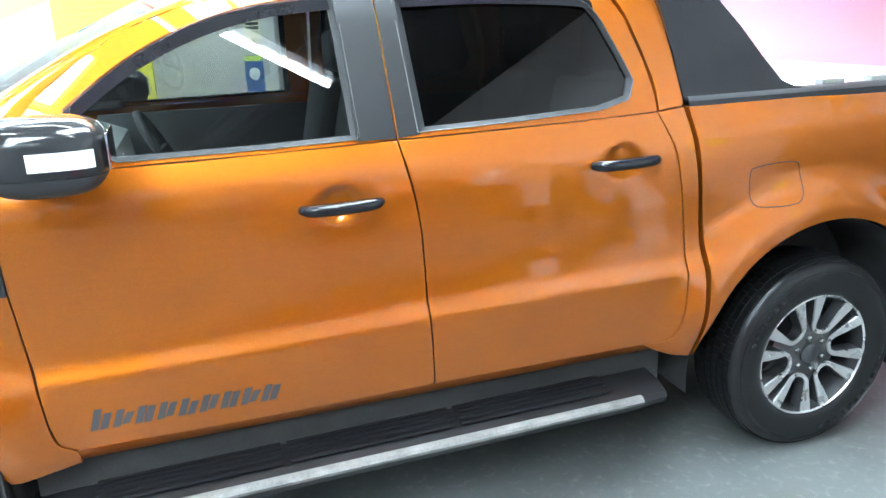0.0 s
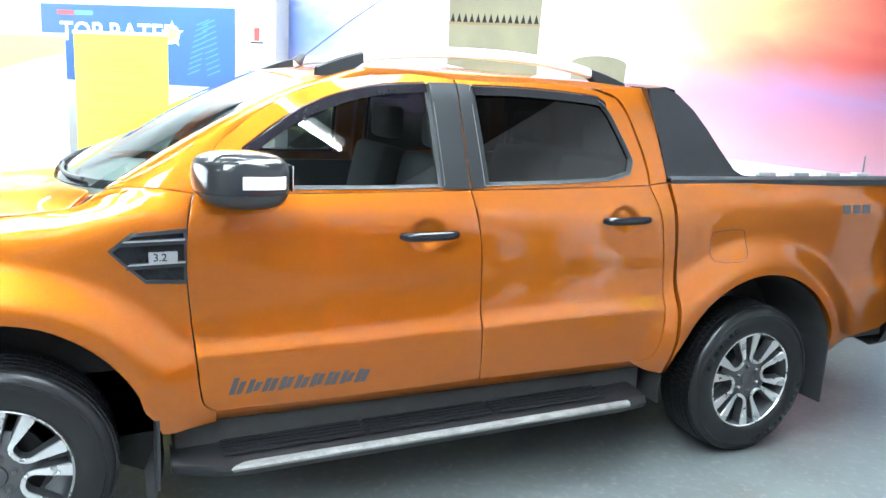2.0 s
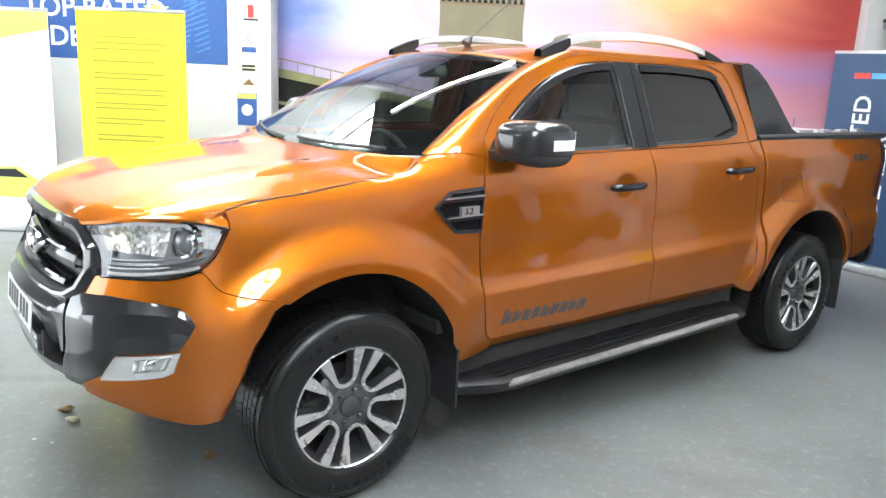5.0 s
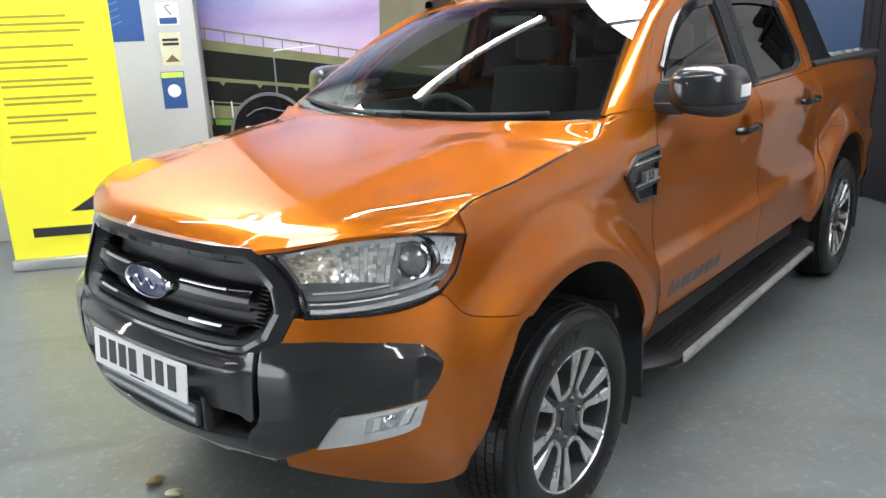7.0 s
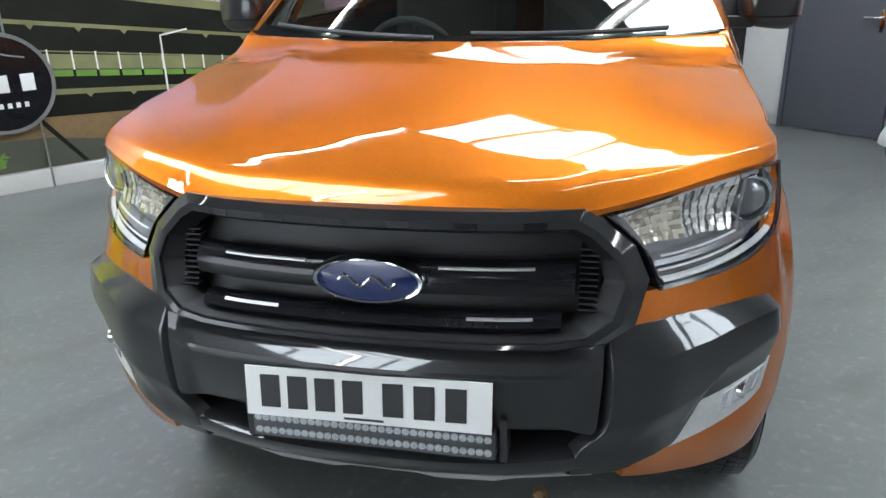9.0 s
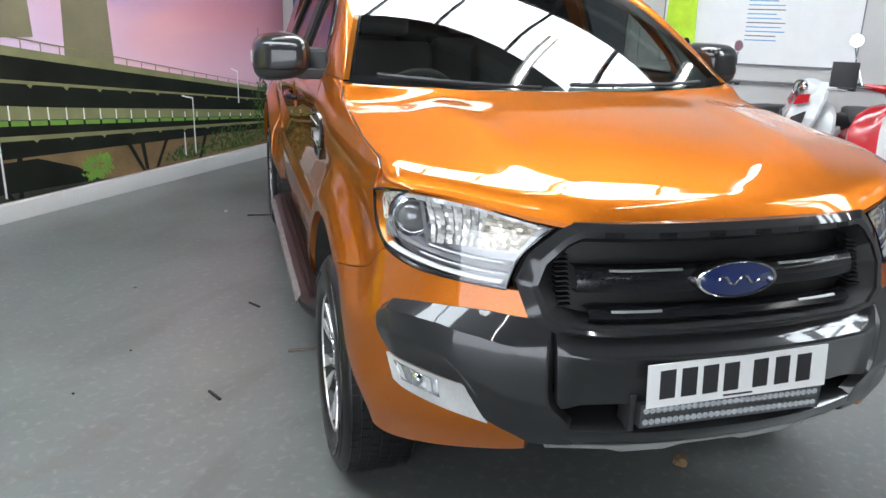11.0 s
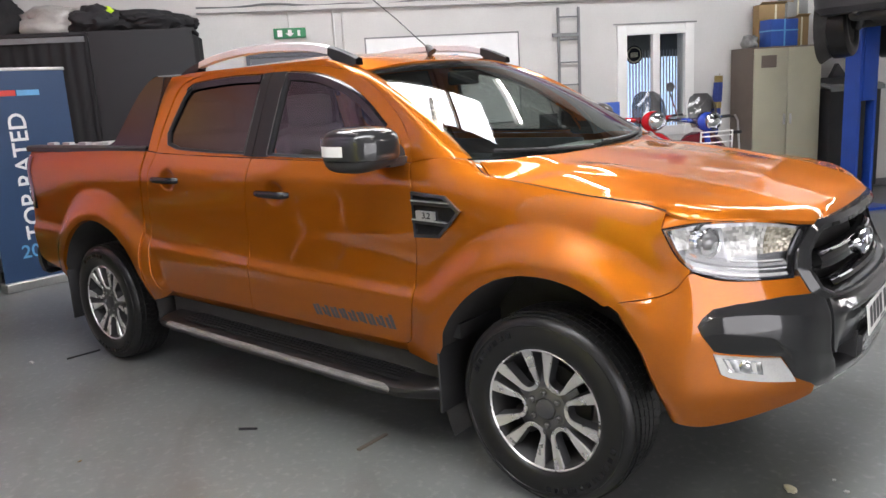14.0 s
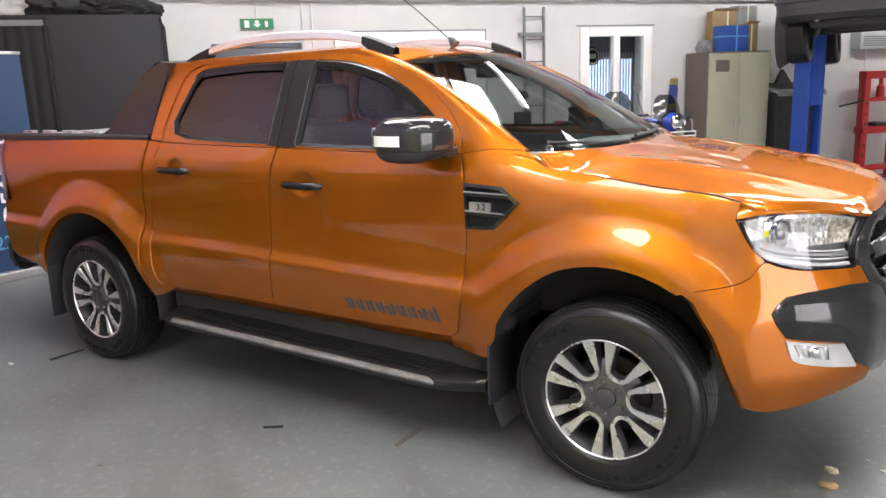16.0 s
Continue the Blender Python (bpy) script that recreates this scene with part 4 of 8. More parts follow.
    def facets(nm, cols, rws, mt, depth, rib, label):
        """A shallow dished reflector made of flat facets, stepped by a rib."""
        bm = bmesh.new()
        ic, jc, hi, hj = (cols[0] + cols[-1]) / 2, (rws[0] + rws[-1]) / 2, len(cols) / 2, len(rws) / 2
        for i in cols:
            for j in rws:
                dish = lambda a, b: -0.016 - depth * max(0.0, 1 - ((a - ic) / hi) ** 2 * 0.7 - ((b - jc) / hj) ** 2 * 0.5) - (rib if (i if rib > 0 else j) % 2 else 0) * (1 if rib > 0 else -1)
                jit = [0.0045 * rnd.random() for _ in range(4)]
                bm.faces.new([bm.verts.new(nose(g2[b][a][0], g2[b][a][1], dish(a, b) - t, s)) for (a, b), t in zip(((i, j), (i + 1, j), (i + 1, j + 1), (i, j + 1)), jit)])
        return part(nm, bm, M[mt], lamp, label, 0)
    facets("turn_lamp", range(2, 12), range(5, 14), "warm", 0.014, -0.003, "warm ribbed turn lamp")
    facets("main_reflector", range(12, 25), range(5, 14), "crystal", 0.020, 0.004, "faceted bright reflector")
    facets("reflector", range(3, 42), range(14, 15), "lampsilver", 0.0, 0.0, "bright strip along the lamp top")
    facets("end_reflector", range(35, 43), range(9, 14), "lampsilver", 0.006, 0.002, "bright outer reflector")
    facets("side_reflector", range(38, 43), range(4, 9), "lamp_case", 0.006, 0.002, "smoked outer reflector")
    for c0 in (1, 25):
        bm = bmesh.new()
        for j in range(4, 14):
            bm.faces.new([bm.verts.new(nose(g2[b][a][0], g2[b][a][1], -0.010, s)) for a, b in ((c0, j), (c0 + 1, j), (c0 + 1, j + 1), (c0, j + 1))])
        part("lamp_divider", bm, M["lamp_case"], lamp, "smoked divider", 0)
    bm = sheet(bmesh.new(), [[nose(k, lamp_low(k) + dz, o, s) for k in np.linspace(4.2, 7.8, 16)] for dz, o in ((0.030, -0.024), (0.040, -0.012), (0.050, -0.014), (0.056, -0.04))])
    part("brow", bm, M["lamp_case"], lamp, "grey bar under the reflectors")
    for k0, k1, dz0 in ((4.3, 6.2, 0.058), (4.25, 6.4, 0.031)):
        bm = sheet(bmesh.new(), [[nose(k, lamp_low(k) + dz0 + dz, o, s) for k in np.linspace(k0, k1, 12)] for dz, o in ((-0.0025, -0.012), (0.0, -0.008), (0.0025, -0.012))])
        part("lamp_trim", bm, M["lampsilver"], lamp, "thin silver line")

# grille frame and bars
GO = [(-0.42, 1.078), (0.42, 1.078), (0.455, 1.056), (0.522, 0.994), (0.552, 0.93), (0.53, 0.85), (0.47, 0.815), (0.38, 0.808), (-0.38, 0.808), (-0.47, 0.815), (-0.53, 0.85), (-0.552, 0.93), (-0.522, 0.994), (-0.455, 1.056)]
GI = [(-0.385, 1.020), (0.385, 1.020), (0.415, 1.004), (0.452, 0.962), (0.464, 0.922), (0.442, 0.870), (0.408, 0.845), (0.36, 0.836), (-0.36, 0.836), (-0.408, 0.845), (-0.442, 0.870), (-0.464, 0.922), (-0.452, 0.962), (-0.415, 1.004)]


def dens(loop, k=8):
    return [(loop[i][0] + (loop[(i + 1) % len(loop)][0] - loop[i][0]) * t / k, loop[i][1] + (loop[(i + 1) % len(loop)][1] - loop[i][1]) * t / k) for i in range(len(loop)) for t in range(k)]


go, gi = dens(GO), dens(GI)
gm = [(a[0] * 0.68 + b[0] * 0.32, a[1] * 0.68 + b[1] * 0.32) for a, b in zip(go, gi)]
gn = [(a[0] * 0.48 + b[0] * 0.52, a[1] * 0.40 + b[1] * 0.60) for a, b in zip(go, gi)]
bm = bmesh.new()
loops = [[bm.verts.new(nose_y(y, z, o)) for y, z in lp] for lp, o in ((go, -0.03), (go, 0.006), (gm, 0.018), (gn, 0.016), (gn, 0.004))]
for a, b in zip(loops, loops[1:]):
    for i in range(len(a)):
        q = (i + 1) % len(a)
        bm.faces.new((a[i], a[q], b[q], b[i]))
grille = part("grille", bm, M["frame"], truck, "dark grey hexagonal grille surround", 25)
bm = bmesh.new()
loops = [[bm.verts.new(nose_y(y, z, o)) for y, z in lp] for lp, o in ((gn, 0.004), (gi, -0.036), (gi, -0.090))]
for a, b in zip(loops, loops[1:]):
    for i in range(len(gi)):
        q = (i + 1) % len(gi)
        bm.faces.new((a[i], a[q], b[q], b[i]))
part("grille_liner", bm, M["grilleb"], grille, "matt black wall of the grille opening")
for i in range(6):
    y = -0.33 + 0.132 * i
    part("emblem_block", sheet(bmesh.new(), [[nose_y(y + dy, z, 0.0182) for dy in (-0.022, -0.008, 0.008, 0.022)] for z in (1.045, 1.058)], (-1, 0, 0), 0.003), M["gloss"], grille)
for zc, h, wd in ((0.934, 0.030, 0.408), (0.850, 0.015, 0.385)):
    bm = sheet(bmesh.new(), [[nose_y(y, zc + dz, -0.020 + o) for y in np.linspace(-wd, wd, 25)] for dz, o in ((-h, -0.03), (-h, 0.0), (-0.2 * h, 0.012), (h * 0.7, 0.008), (h, -0.004), (h, -0.03))], None)
    bar = part("grille_bar", bm, M["gloss"], grille)
    for sg in (1, -1):
        bm = sheet(bmesh.new(), [[nose_y(sg * y, zc + h * 0.80 + dz, -0.0105 + o) for y in np.linspace(0.14 if zc > 0.9 else 0.20, 0.33, 10)] for dz, o in ((-0.002, 0.002), (0.001, 0.0015), (0.003, -0.003))], None)
        part("chrome_strip", bm, M["silver"], bar, "bright strip on the grille bar")
for sg in (1, -1):
    for i in range(11):
        z = 0.868 + i * 0.0115
        part("grille_fin", boxed(nose_y(0.44, z).x - 0.06, nose_y(0.44, z).x - 0.026, *sorted((sg * 0.416, sg * 0.452)), z, z + 0.004), M["grilleb"], grille, "", 0)
part("grille_mesh", sheet(bmesh.new(), [[nose_y(y, z, -0.088) for y in np.linspace(-0.47, 0.47, 20)] for z in np.linspace(0.82, 1.03, 6)]), M["grilleb"], grille, "matt black grille back")
# oval badge, left without its name
bm = bmesh.new()
lathe(bm, [(1.0, -0.02), (1.0, 0.004), (0.96, 0.010), (0.90, 0.008), (0.88, 0.002)], "x", 48)
for v in bm.verts:
    v.co = Vector((0.888 + v.co.x, v.co.y * 0.118, 0.934 + v.co.z * 0.049))
badge = part("badge", bm, M["chrome"], grille, "blue oval badge with a chrome rim")
bm = bmesh.new()
lathe(bm, [(0.89, 0.002), (0.86, 0.005), (0.4, 0.009), (0.001, 0.010)], "x", 48)
for v in bm.verts:
    v.co = Vector((0.888 + v.co.x, v.co.y * 0.118, 0.934 + v.co.z * 0.049))
part("badge_field", bm, M["blue_badge"], badge, "blue enamel field")
bm = bmesh.new()
tube(bm, [(0.8985, -0.060 + 0.012 * i, 0.934 + 0.013 * math.sin(i * 1.25)) for i in range(11)], 0.0035, 6)
part("badge_stroke", bm, M["chrome"], badge, "plain silver stroke")

# middle of the bumper
def mid_end(z):
    return nose(3.2 - 0.35 * sstep(0.66, 0.58, z) - 0.03, z).y


bm = sheet(bmesh.new(), [[nose_y(y * mid_end(z), z, o + (0.015 - o) * sstep(0.86, 1.0, abs(y)) * (o > -0.02)) for y in np.linspace(-1, 1, 55)] for z, o in ((0.828, -0.05), (0.820, -0.012), (0.801, -0.008), (0.787, 0.011), (0.772, 0.0285), (0.764, 0.029), (0.745, 0.015), (0.640, 0.004), (0.628, -0.006), (0.622, -0.06))], (-1, 0, 0), 0.02)
mid_b = part("bumper_middle", bm, M["dark"], truck, "dark grey middle bumper section")
part("lower_intake", sheet(bmesh.new(), [[nose_y(y, z, -0.10) for y in np.linspace(-0.5, 0.5, 12)] for z in (0.50, 0.56, 0.64)]), M["gloss"], mid_b, "black lower air intake")
bm = sheet(bmesh.new(), [[nose_y(y, z + 0.02 * abs(y / 0.5) ** 3, o - 0.02 * abs(y / 0.55) ** 3) for y in np.linspace(-0.56, 0.56, 31)] for z, o in ((0.575, -0.10), (0.565, -0.01), (0.552, 0.012), (0.522, 0.012), (0.494, -0.008), (0.488, -0.10))], None)
part("bumper_lip", bm, M["dark"], mid_b, "dark grey lower lip")
bm = bmesh.new()
out = [(-0.46, 0.462), (-0.30, 0.450), (-0.25, 0.430), (-0.12, 0.424), (-0.08, 0.440), (0.08, 0.440), (0.12, 0.424), (0.25, 0.430), (0.30, 0.450), (0.46, 0.462), (0.40, 0.480), (0, 0.466), (-0.40, 0.480)]
low = out[:10]
sheet(bm, [[nose_y(y, z + 0.022, -0.022) for y, z in low], [nose_y(y, 0.494 + 0.016 * abs(y / 0.46) ** 2, -0.005) for y, z in low]], (-1, 0, 0), 0.04)
part("skid_plate", bm, M["skid"], mid_b, "silver skid plate edge")
# number plate: plain bars stand for its characters
px = 0.955
num = part("number_plate", prism(bmesh.new(), [(-0.260, 0.640), (0.262, 0.648), (0.262, 0.758), (-0.260, 0.750)], 0.004, lambda a, b, h: Vector((px + h - 0.10 * (b - 0.70), a, b))), M["white"], truck, "white plate with plain black bars")
for i, x in enumerate((-0.205, -0.145, -0.085, -0.025, 0.06, 0.125, 0.19)):
    bm = bmesh.new()
    prism(bm, [(x - 0.0215, 0.664), (x + 0.0215, 0.665), (x + 0.0215, 0.738), (x - 0.0215, 0.737)], 0.0012, lambda a, b, h: Vector((px + 0.0042 + h - 0.10 * (b - 0.70), a, b + 0.015 * a)))
    part("character_bar", bm, M["ink"], num)
part("maker_bar", prism(bmesh.new(), [(-0.045, 0.650), (0.04, 0.651), (0.04, 0.6555), (-0.045, 0.6545)], 0.0012, lambda a, b, h: Vector((px + 0.0042 + h - 0.10 * (b - 0.70), a, b))), M["ink"], num)
# light bar under the plate
led = part("light_bar", boxed(0.885, 0.945, -0.262, 0.268, 0.573, 0.640, 0.006), M["alloy_dark"], truck, "double-row light bar with clear cells")
for j, z in enumerate((0.591, 0.622)):
    for i in range(30):
        y = -0.247 + 0.0172 * i
        bm = bmesh.new()
        lathe(bm, [(0.001, 0.006), (0.004, 0.004), (0.008, -0.002), (0.0082, 0.004)], "x", 8, Matrix.Translation((0.944, y, z)))
        part("cell", bm, M["cell"], led)
bm = boxed(0.9505, 0.953, -0.256, 0.262, 0.578, 0.636)
part("bar_cover", bm, M["clear"], led).visible_shadow = False
for y in (-0.275, 0.281):
    part("bar_bracket", boxed(0.87, 0.93, y - 0.008, y + 0.008, 0.56, 0.66, 0.003), M["black"], led)

# ---- wheels ----


def wheel():
    w = part("wheel", lathe(bmesh.new(), [(0.232, 0.112), (0.226, 0.105), (0.215, 0.04), (0.20, -0.10), (0.235, -0.125), (0.242, -0.115), (0.24, 0.10), (0.243, 0.112)], "y", 64, close=True), M["barrel"], truck, "six twin-spoke machined alloy wheel")
    part("lip", lathe(bmesh.new(), [(0.232, 0.102), (0.233, 0.113), (0.237, 0.118), (0.2405, 0.116), (0.242, 0.105)], "y", 64, close=True), M["alloy"], w, "polished rim lip")
    tp = [(0.238, 0.108), (0.246, 0.122), (0.262, 0.129), (0.296, 0.133), (0.325, 0.129), (0.346, 0.121), (0.360, 0.111), (0.368, 0.097), (0.3725, 0.07), (0.3738, 0.03), (0.3738, -0.03), (0.3725, -0.07), (0.368, -0.097), (0.352, -0.117), (0.30, -0.133), (0.246, -0.122), (0.232, -0.10)]
    ty = part("tyre", lathe(bmesh.new(), tp, "y", 72, close=True), M["rubber"], w, "black all-terrain tyre with raised sidewall lettering")
    bm = bmesh.new()
    n = 72
    for k in range(n):
        a = 2 * math.pi * k / n
        for y0, y1, off in ((-0.100, -0.066, 0.0), (-0.060, -0.030, 0.4), (-0.024, 0.006, 0.1), (0.012, 0.040, 0.5), (0.046, 0.072, 0.2), (0.077, 0.101, 0.7)):
            m2 = Matrix.Rotation(-(a + off * 2 * math.pi / n), 4, 'Y')
            r0 = 0.3645 if max(abs(y0), abs(y1)) > 0.09 else 0.371
            box(bm, r0, r0 + (0.0075 if r0 < 0.368 else 0.0065), y0, y1, -0.0150, 0.0150, m=m2)
    part("tread", bm, M["rubber"], ty, "", 0)
    part("sidewall_rib", lathe(bmesh.new(), [(0.330, 0.126), (0.332, 0.1295), (0.336, 0.1285), (0.337, 0.124)], "y", 72, close=True), M["rubber"], ty)
    for a0, cnt in ((100, 7), (-60, 11)):
        for i in range(cnt):
            m2 = Matrix.Rotation(-radians(a0 - i * 7.0), 4, 'Y')
            part("sidewall_bar", boxed(0.298, 0.318, 0.1310, 0.1338, -0.011 + 0.003 * (i % 2), 0.011, m=m2), M["gloss"], ty, "", 0)
    # six U-shaped spoke pairs: machined faces, darker painted flanks
    u_path = [(0.232, 0.0785, 0.0245, 0.113), (0.205, 0.0695, 0.0215, 0.111), (0.175, 0.0595, 0.0175, 0.108), (0.148, 0.0505, 0.0135, 0.105), (0.126, 0.0440, 0.0105, 0.102), (0.110, 0.0385, 0.0090, 0.099),
              (0.099, 0.0300, 0.0080, 0.097), (0.092, 0.0190, 0.0075, 0.096), (0.0885, 0.0, 0.0072, 0.0955)]
    full = u_path + [(r, -t, wd, h) for r, t, wd, h in u_path[-2::-1]]
    for i in range(6):
        a = radians(60 * i + 30)
        c, t = Vector((math.cos(a), 0, math.sin(a))), Vector((-math.sin(a), 0, math.cos(a)))
        q = [c * r + t * y for r, y, wd, h in full]
        bm, rows = bmesh.new(), []
        for j, (r, y, wd, h) in enumerate(full):
            dr = (q[min(j + 1, len(q) - 1)] - q[max(j - 1, 0)]).normalized()
            nn = Vector((-dr.z, 0, dr.x))
            rows.append([bm.verts.new(q[j] + nn * wd * f + Vector((0, h + dh, 0))) for f, dh in ((-1.3, -0.050), (-1.05, -0.006), (-0.9, 0.0), (0.9, 0.0), (1.05, -0.006), (1.3, -0.050))])
        for ra, rb in zip(rows, rows[1:]):
            for m_ in range(5):
                bm.faces.new((ra[m_], ra[m_ + 1], rb[m_ + 1], rb[m_])).material_index = 1 if m_ in (0, 4) else 0
        part("spoke", bm, [M["alloy"], M["alloy_dark"]], w)
        # web between neighbouring pairs
        a = radians(60 * i)
        c, t = Vector((math.cos(a), 0, math.sin(a))), Vector((-math.sin(a), 0, math.cos(a)))
        bm = sheet(bmesh.new(), [[c * r + t * y + Vector((0, h, 0)) for y in (-wd, 0, wd)] for r, wd, h in ((0.07, 0.03, 0.088), (0.10, 0.028, 0.086), (0.125, 0.022, 0.078), (0.15, 0.022, 0.060))], (0, -1, 0), 0.03)
        part("web", bm, M["alloy_dark"], w)
    part("hub_disc", lathe(bmesh.new(), [(0.086, 0.045), (0.086, 0.088), (0.080, 0.0915), (0.044, 0.092), (0.042, 0.089), (0.042, 0.06)], "y", 36, close=True), M["hub_grey"], w)
    part("centre_cap", lathe(bmesh.new(), [(0.041, 0.08), (0.040, 0.096), (0.036, 0.099), (0.001, 0.100)], "y", 28), M["alloy_dark"], w, "dark grey centre cap")
    for i in range(6):
        a = radians(60 * i)
        part("wheel_nut", lathe(bmesh.new(), [(0.0105, 0.085), (0.0105, 0.100), (0.007, 0.104), (0.001, 0.104)], "y", 6, Matrix.Translation((0.064 * math.cos(a), 0, 0.064 * math.sin(a)))), M["hub_grey"], w)
        part("nut_well", lathe(bmesh.new(), [(0.017, 0.0910), (0.017, 0.0932), (0.013, 0.0934), (0.013, 0.0910)], "y", 14, Matrix.Translation((0.064 * math.cos(a), 0, 0.064 * math.sin(a))), close=True), M["alloy_dark"], w)
    part("brake_disc", lathe(bmesh.new(), [(0.155, 0.0), (0.155, 0.022), (0.09, 0.022), (0.085, 0.04), (0.001, 0.04)], "y", 40), M["barrel"], w, "steel brake disc")
    part("caliper", boxed(0.08, 0.17, -0.03, 0.045, -0.06, 0.06, 0.012), M["under"], w)
    return w


w0 = wheel()
w0.matrix_local = pose(0, 0.785, HUB_Z, 0, 12, 0)
for x, s, tw in ((-WB, 1, 40), (0, -1, 35), (-WB, -1, 3)):
    copy_thing(w0, pose(x, s * 0.785, HUB_Z, 0, 0, 0 if s > 0 else 180) @ pose(0, 0, 0, 0, tw, 0))
for hx in (0, -WB):
    part("axle", tubed([(hx, -0.74, HUB_Z), (hx, 0.74, HUB_Z)], 0.045, 10), M["under"], truck)
# chassis and inner sills reach low, unseen, to block light crossing underneath
part("chassis", boxed(-4.0, 0.30, -0.50, 0.50, 0.27, 0.60, 0.03), M["under"], truck, "dark chassis and underbody")
for s in (1, -1):
    part("inner_sill", boxed(-2.62, -0.56, *sorted((s * 0.50, s * 0.79)), 0.31, 0.56, 0.01), M["under"], truck)

# ---- inside the cab ----
part("cab_floor", boxed(-2.58, -0.45, -0.80, 0.80, 0.56, 0.62), M["seat"], truck)
part("door_lining", boxed(-2.55, -0.70, 0.755, 0.775, 0.60, 1.27, 0.01), M["seat"], truck)
part("door_lining", boxed(-2.55, -0.70, -0.775, -0.755, 0.60, 1.27, 0.01), M["seat"], truck)
dash = part("dashboard", sheet(bmesh.new(), [[Vector((x, y, z)) for y in np.linspace(-0.76, 0.76, 9)] for x, z in ((-0.25, 1.235), (-0.45, 1.265), (-0.70, 1.25), (-0.82, 1.20), (-0.84, 1.05), (-0.75, 0.85))]), M["dash"], truck, "dark grey dashboard")
part("headlining", sheet(bmesh.new(), [[roof_point(v, u) - Vector((0, 0, 0.035)) for u in np.linspace(-0.98, 0.98, 15)] for v in np.linspace(0.015, 0.98, 12)]), M["lining"], truck, "pale grey headlining")
part("bulkhead", boxed(-0.52, -0.50, -0.78, 0.78, 0.56, 1.22), M["dash"], truck)
for y in (0.37, -0.37):
    for x0, nm in ((-1.55, "front_seat"), (-2.42, "rear_seat")):
        st = part(nm, boxed(x0, x0 + 0.50, y - 0.25, y + 0.25, 0.78, 0.95, 0.05, 3), M["seat"], truck, "dark cloth seat")
        part("backrest", boxed(x0 - 0.13, x0 + 0.02, y - 0.25, y + 0.25, 0.88, 1.42, 0.05, 3, m=Matrix.Translation((x0, 0, 0.9)) @ Matrix.Rotation(radians(-12), 4, 'Y') @ Matrix.Translation((-x0, 0, -0.9))), M["seat"], st)
        part("headrest", boxed(x0 - 0.24, x0 - 0.13, y - 0.13, y + 0.13, 1.43, 1.60, 0.04, 3), M["seat"], st)
bm = bmesh.new()
mw = Matrix.Translation((-0.98, -0.37, 1.14)) @ Matrix.Rotation(radians(-62), 4, 'Y')
tube(bm, [mw @ Vector((0.185 * math.cos(a), 0.185 * math.sin(a), 0)) for a in np.linspace(0, 2 * math.pi, 33)], 0.016, 8, False)
for a in (0.2, math.pi - 0.2, -math.pi / 2):
    tube(bm, [mw @ Vector((0.04 * math.cos(a), 0.04 * math.sin(a), -0.02)), mw @ Vector((0.18 * math.cos(a), 0.18 * math.sin(a), 0))], 0.016, 6)
part("steering_wheel", bm, M["seat"], truck, "black steering wheel")
part("inner_mirror", boxed(-0.98, -0.95, -0.12, 0.12, 1.60, 1.67, 0.015), M["gloss"], truck)

# ---- the room: mural wall at v = -4.43, white wall at u = -5.47 ----
MUR_V, WHITE_U = -4.43, -5.47
U0, U1, V0, V1 = WHITE_U, 7.5, MUR_V, 11.0


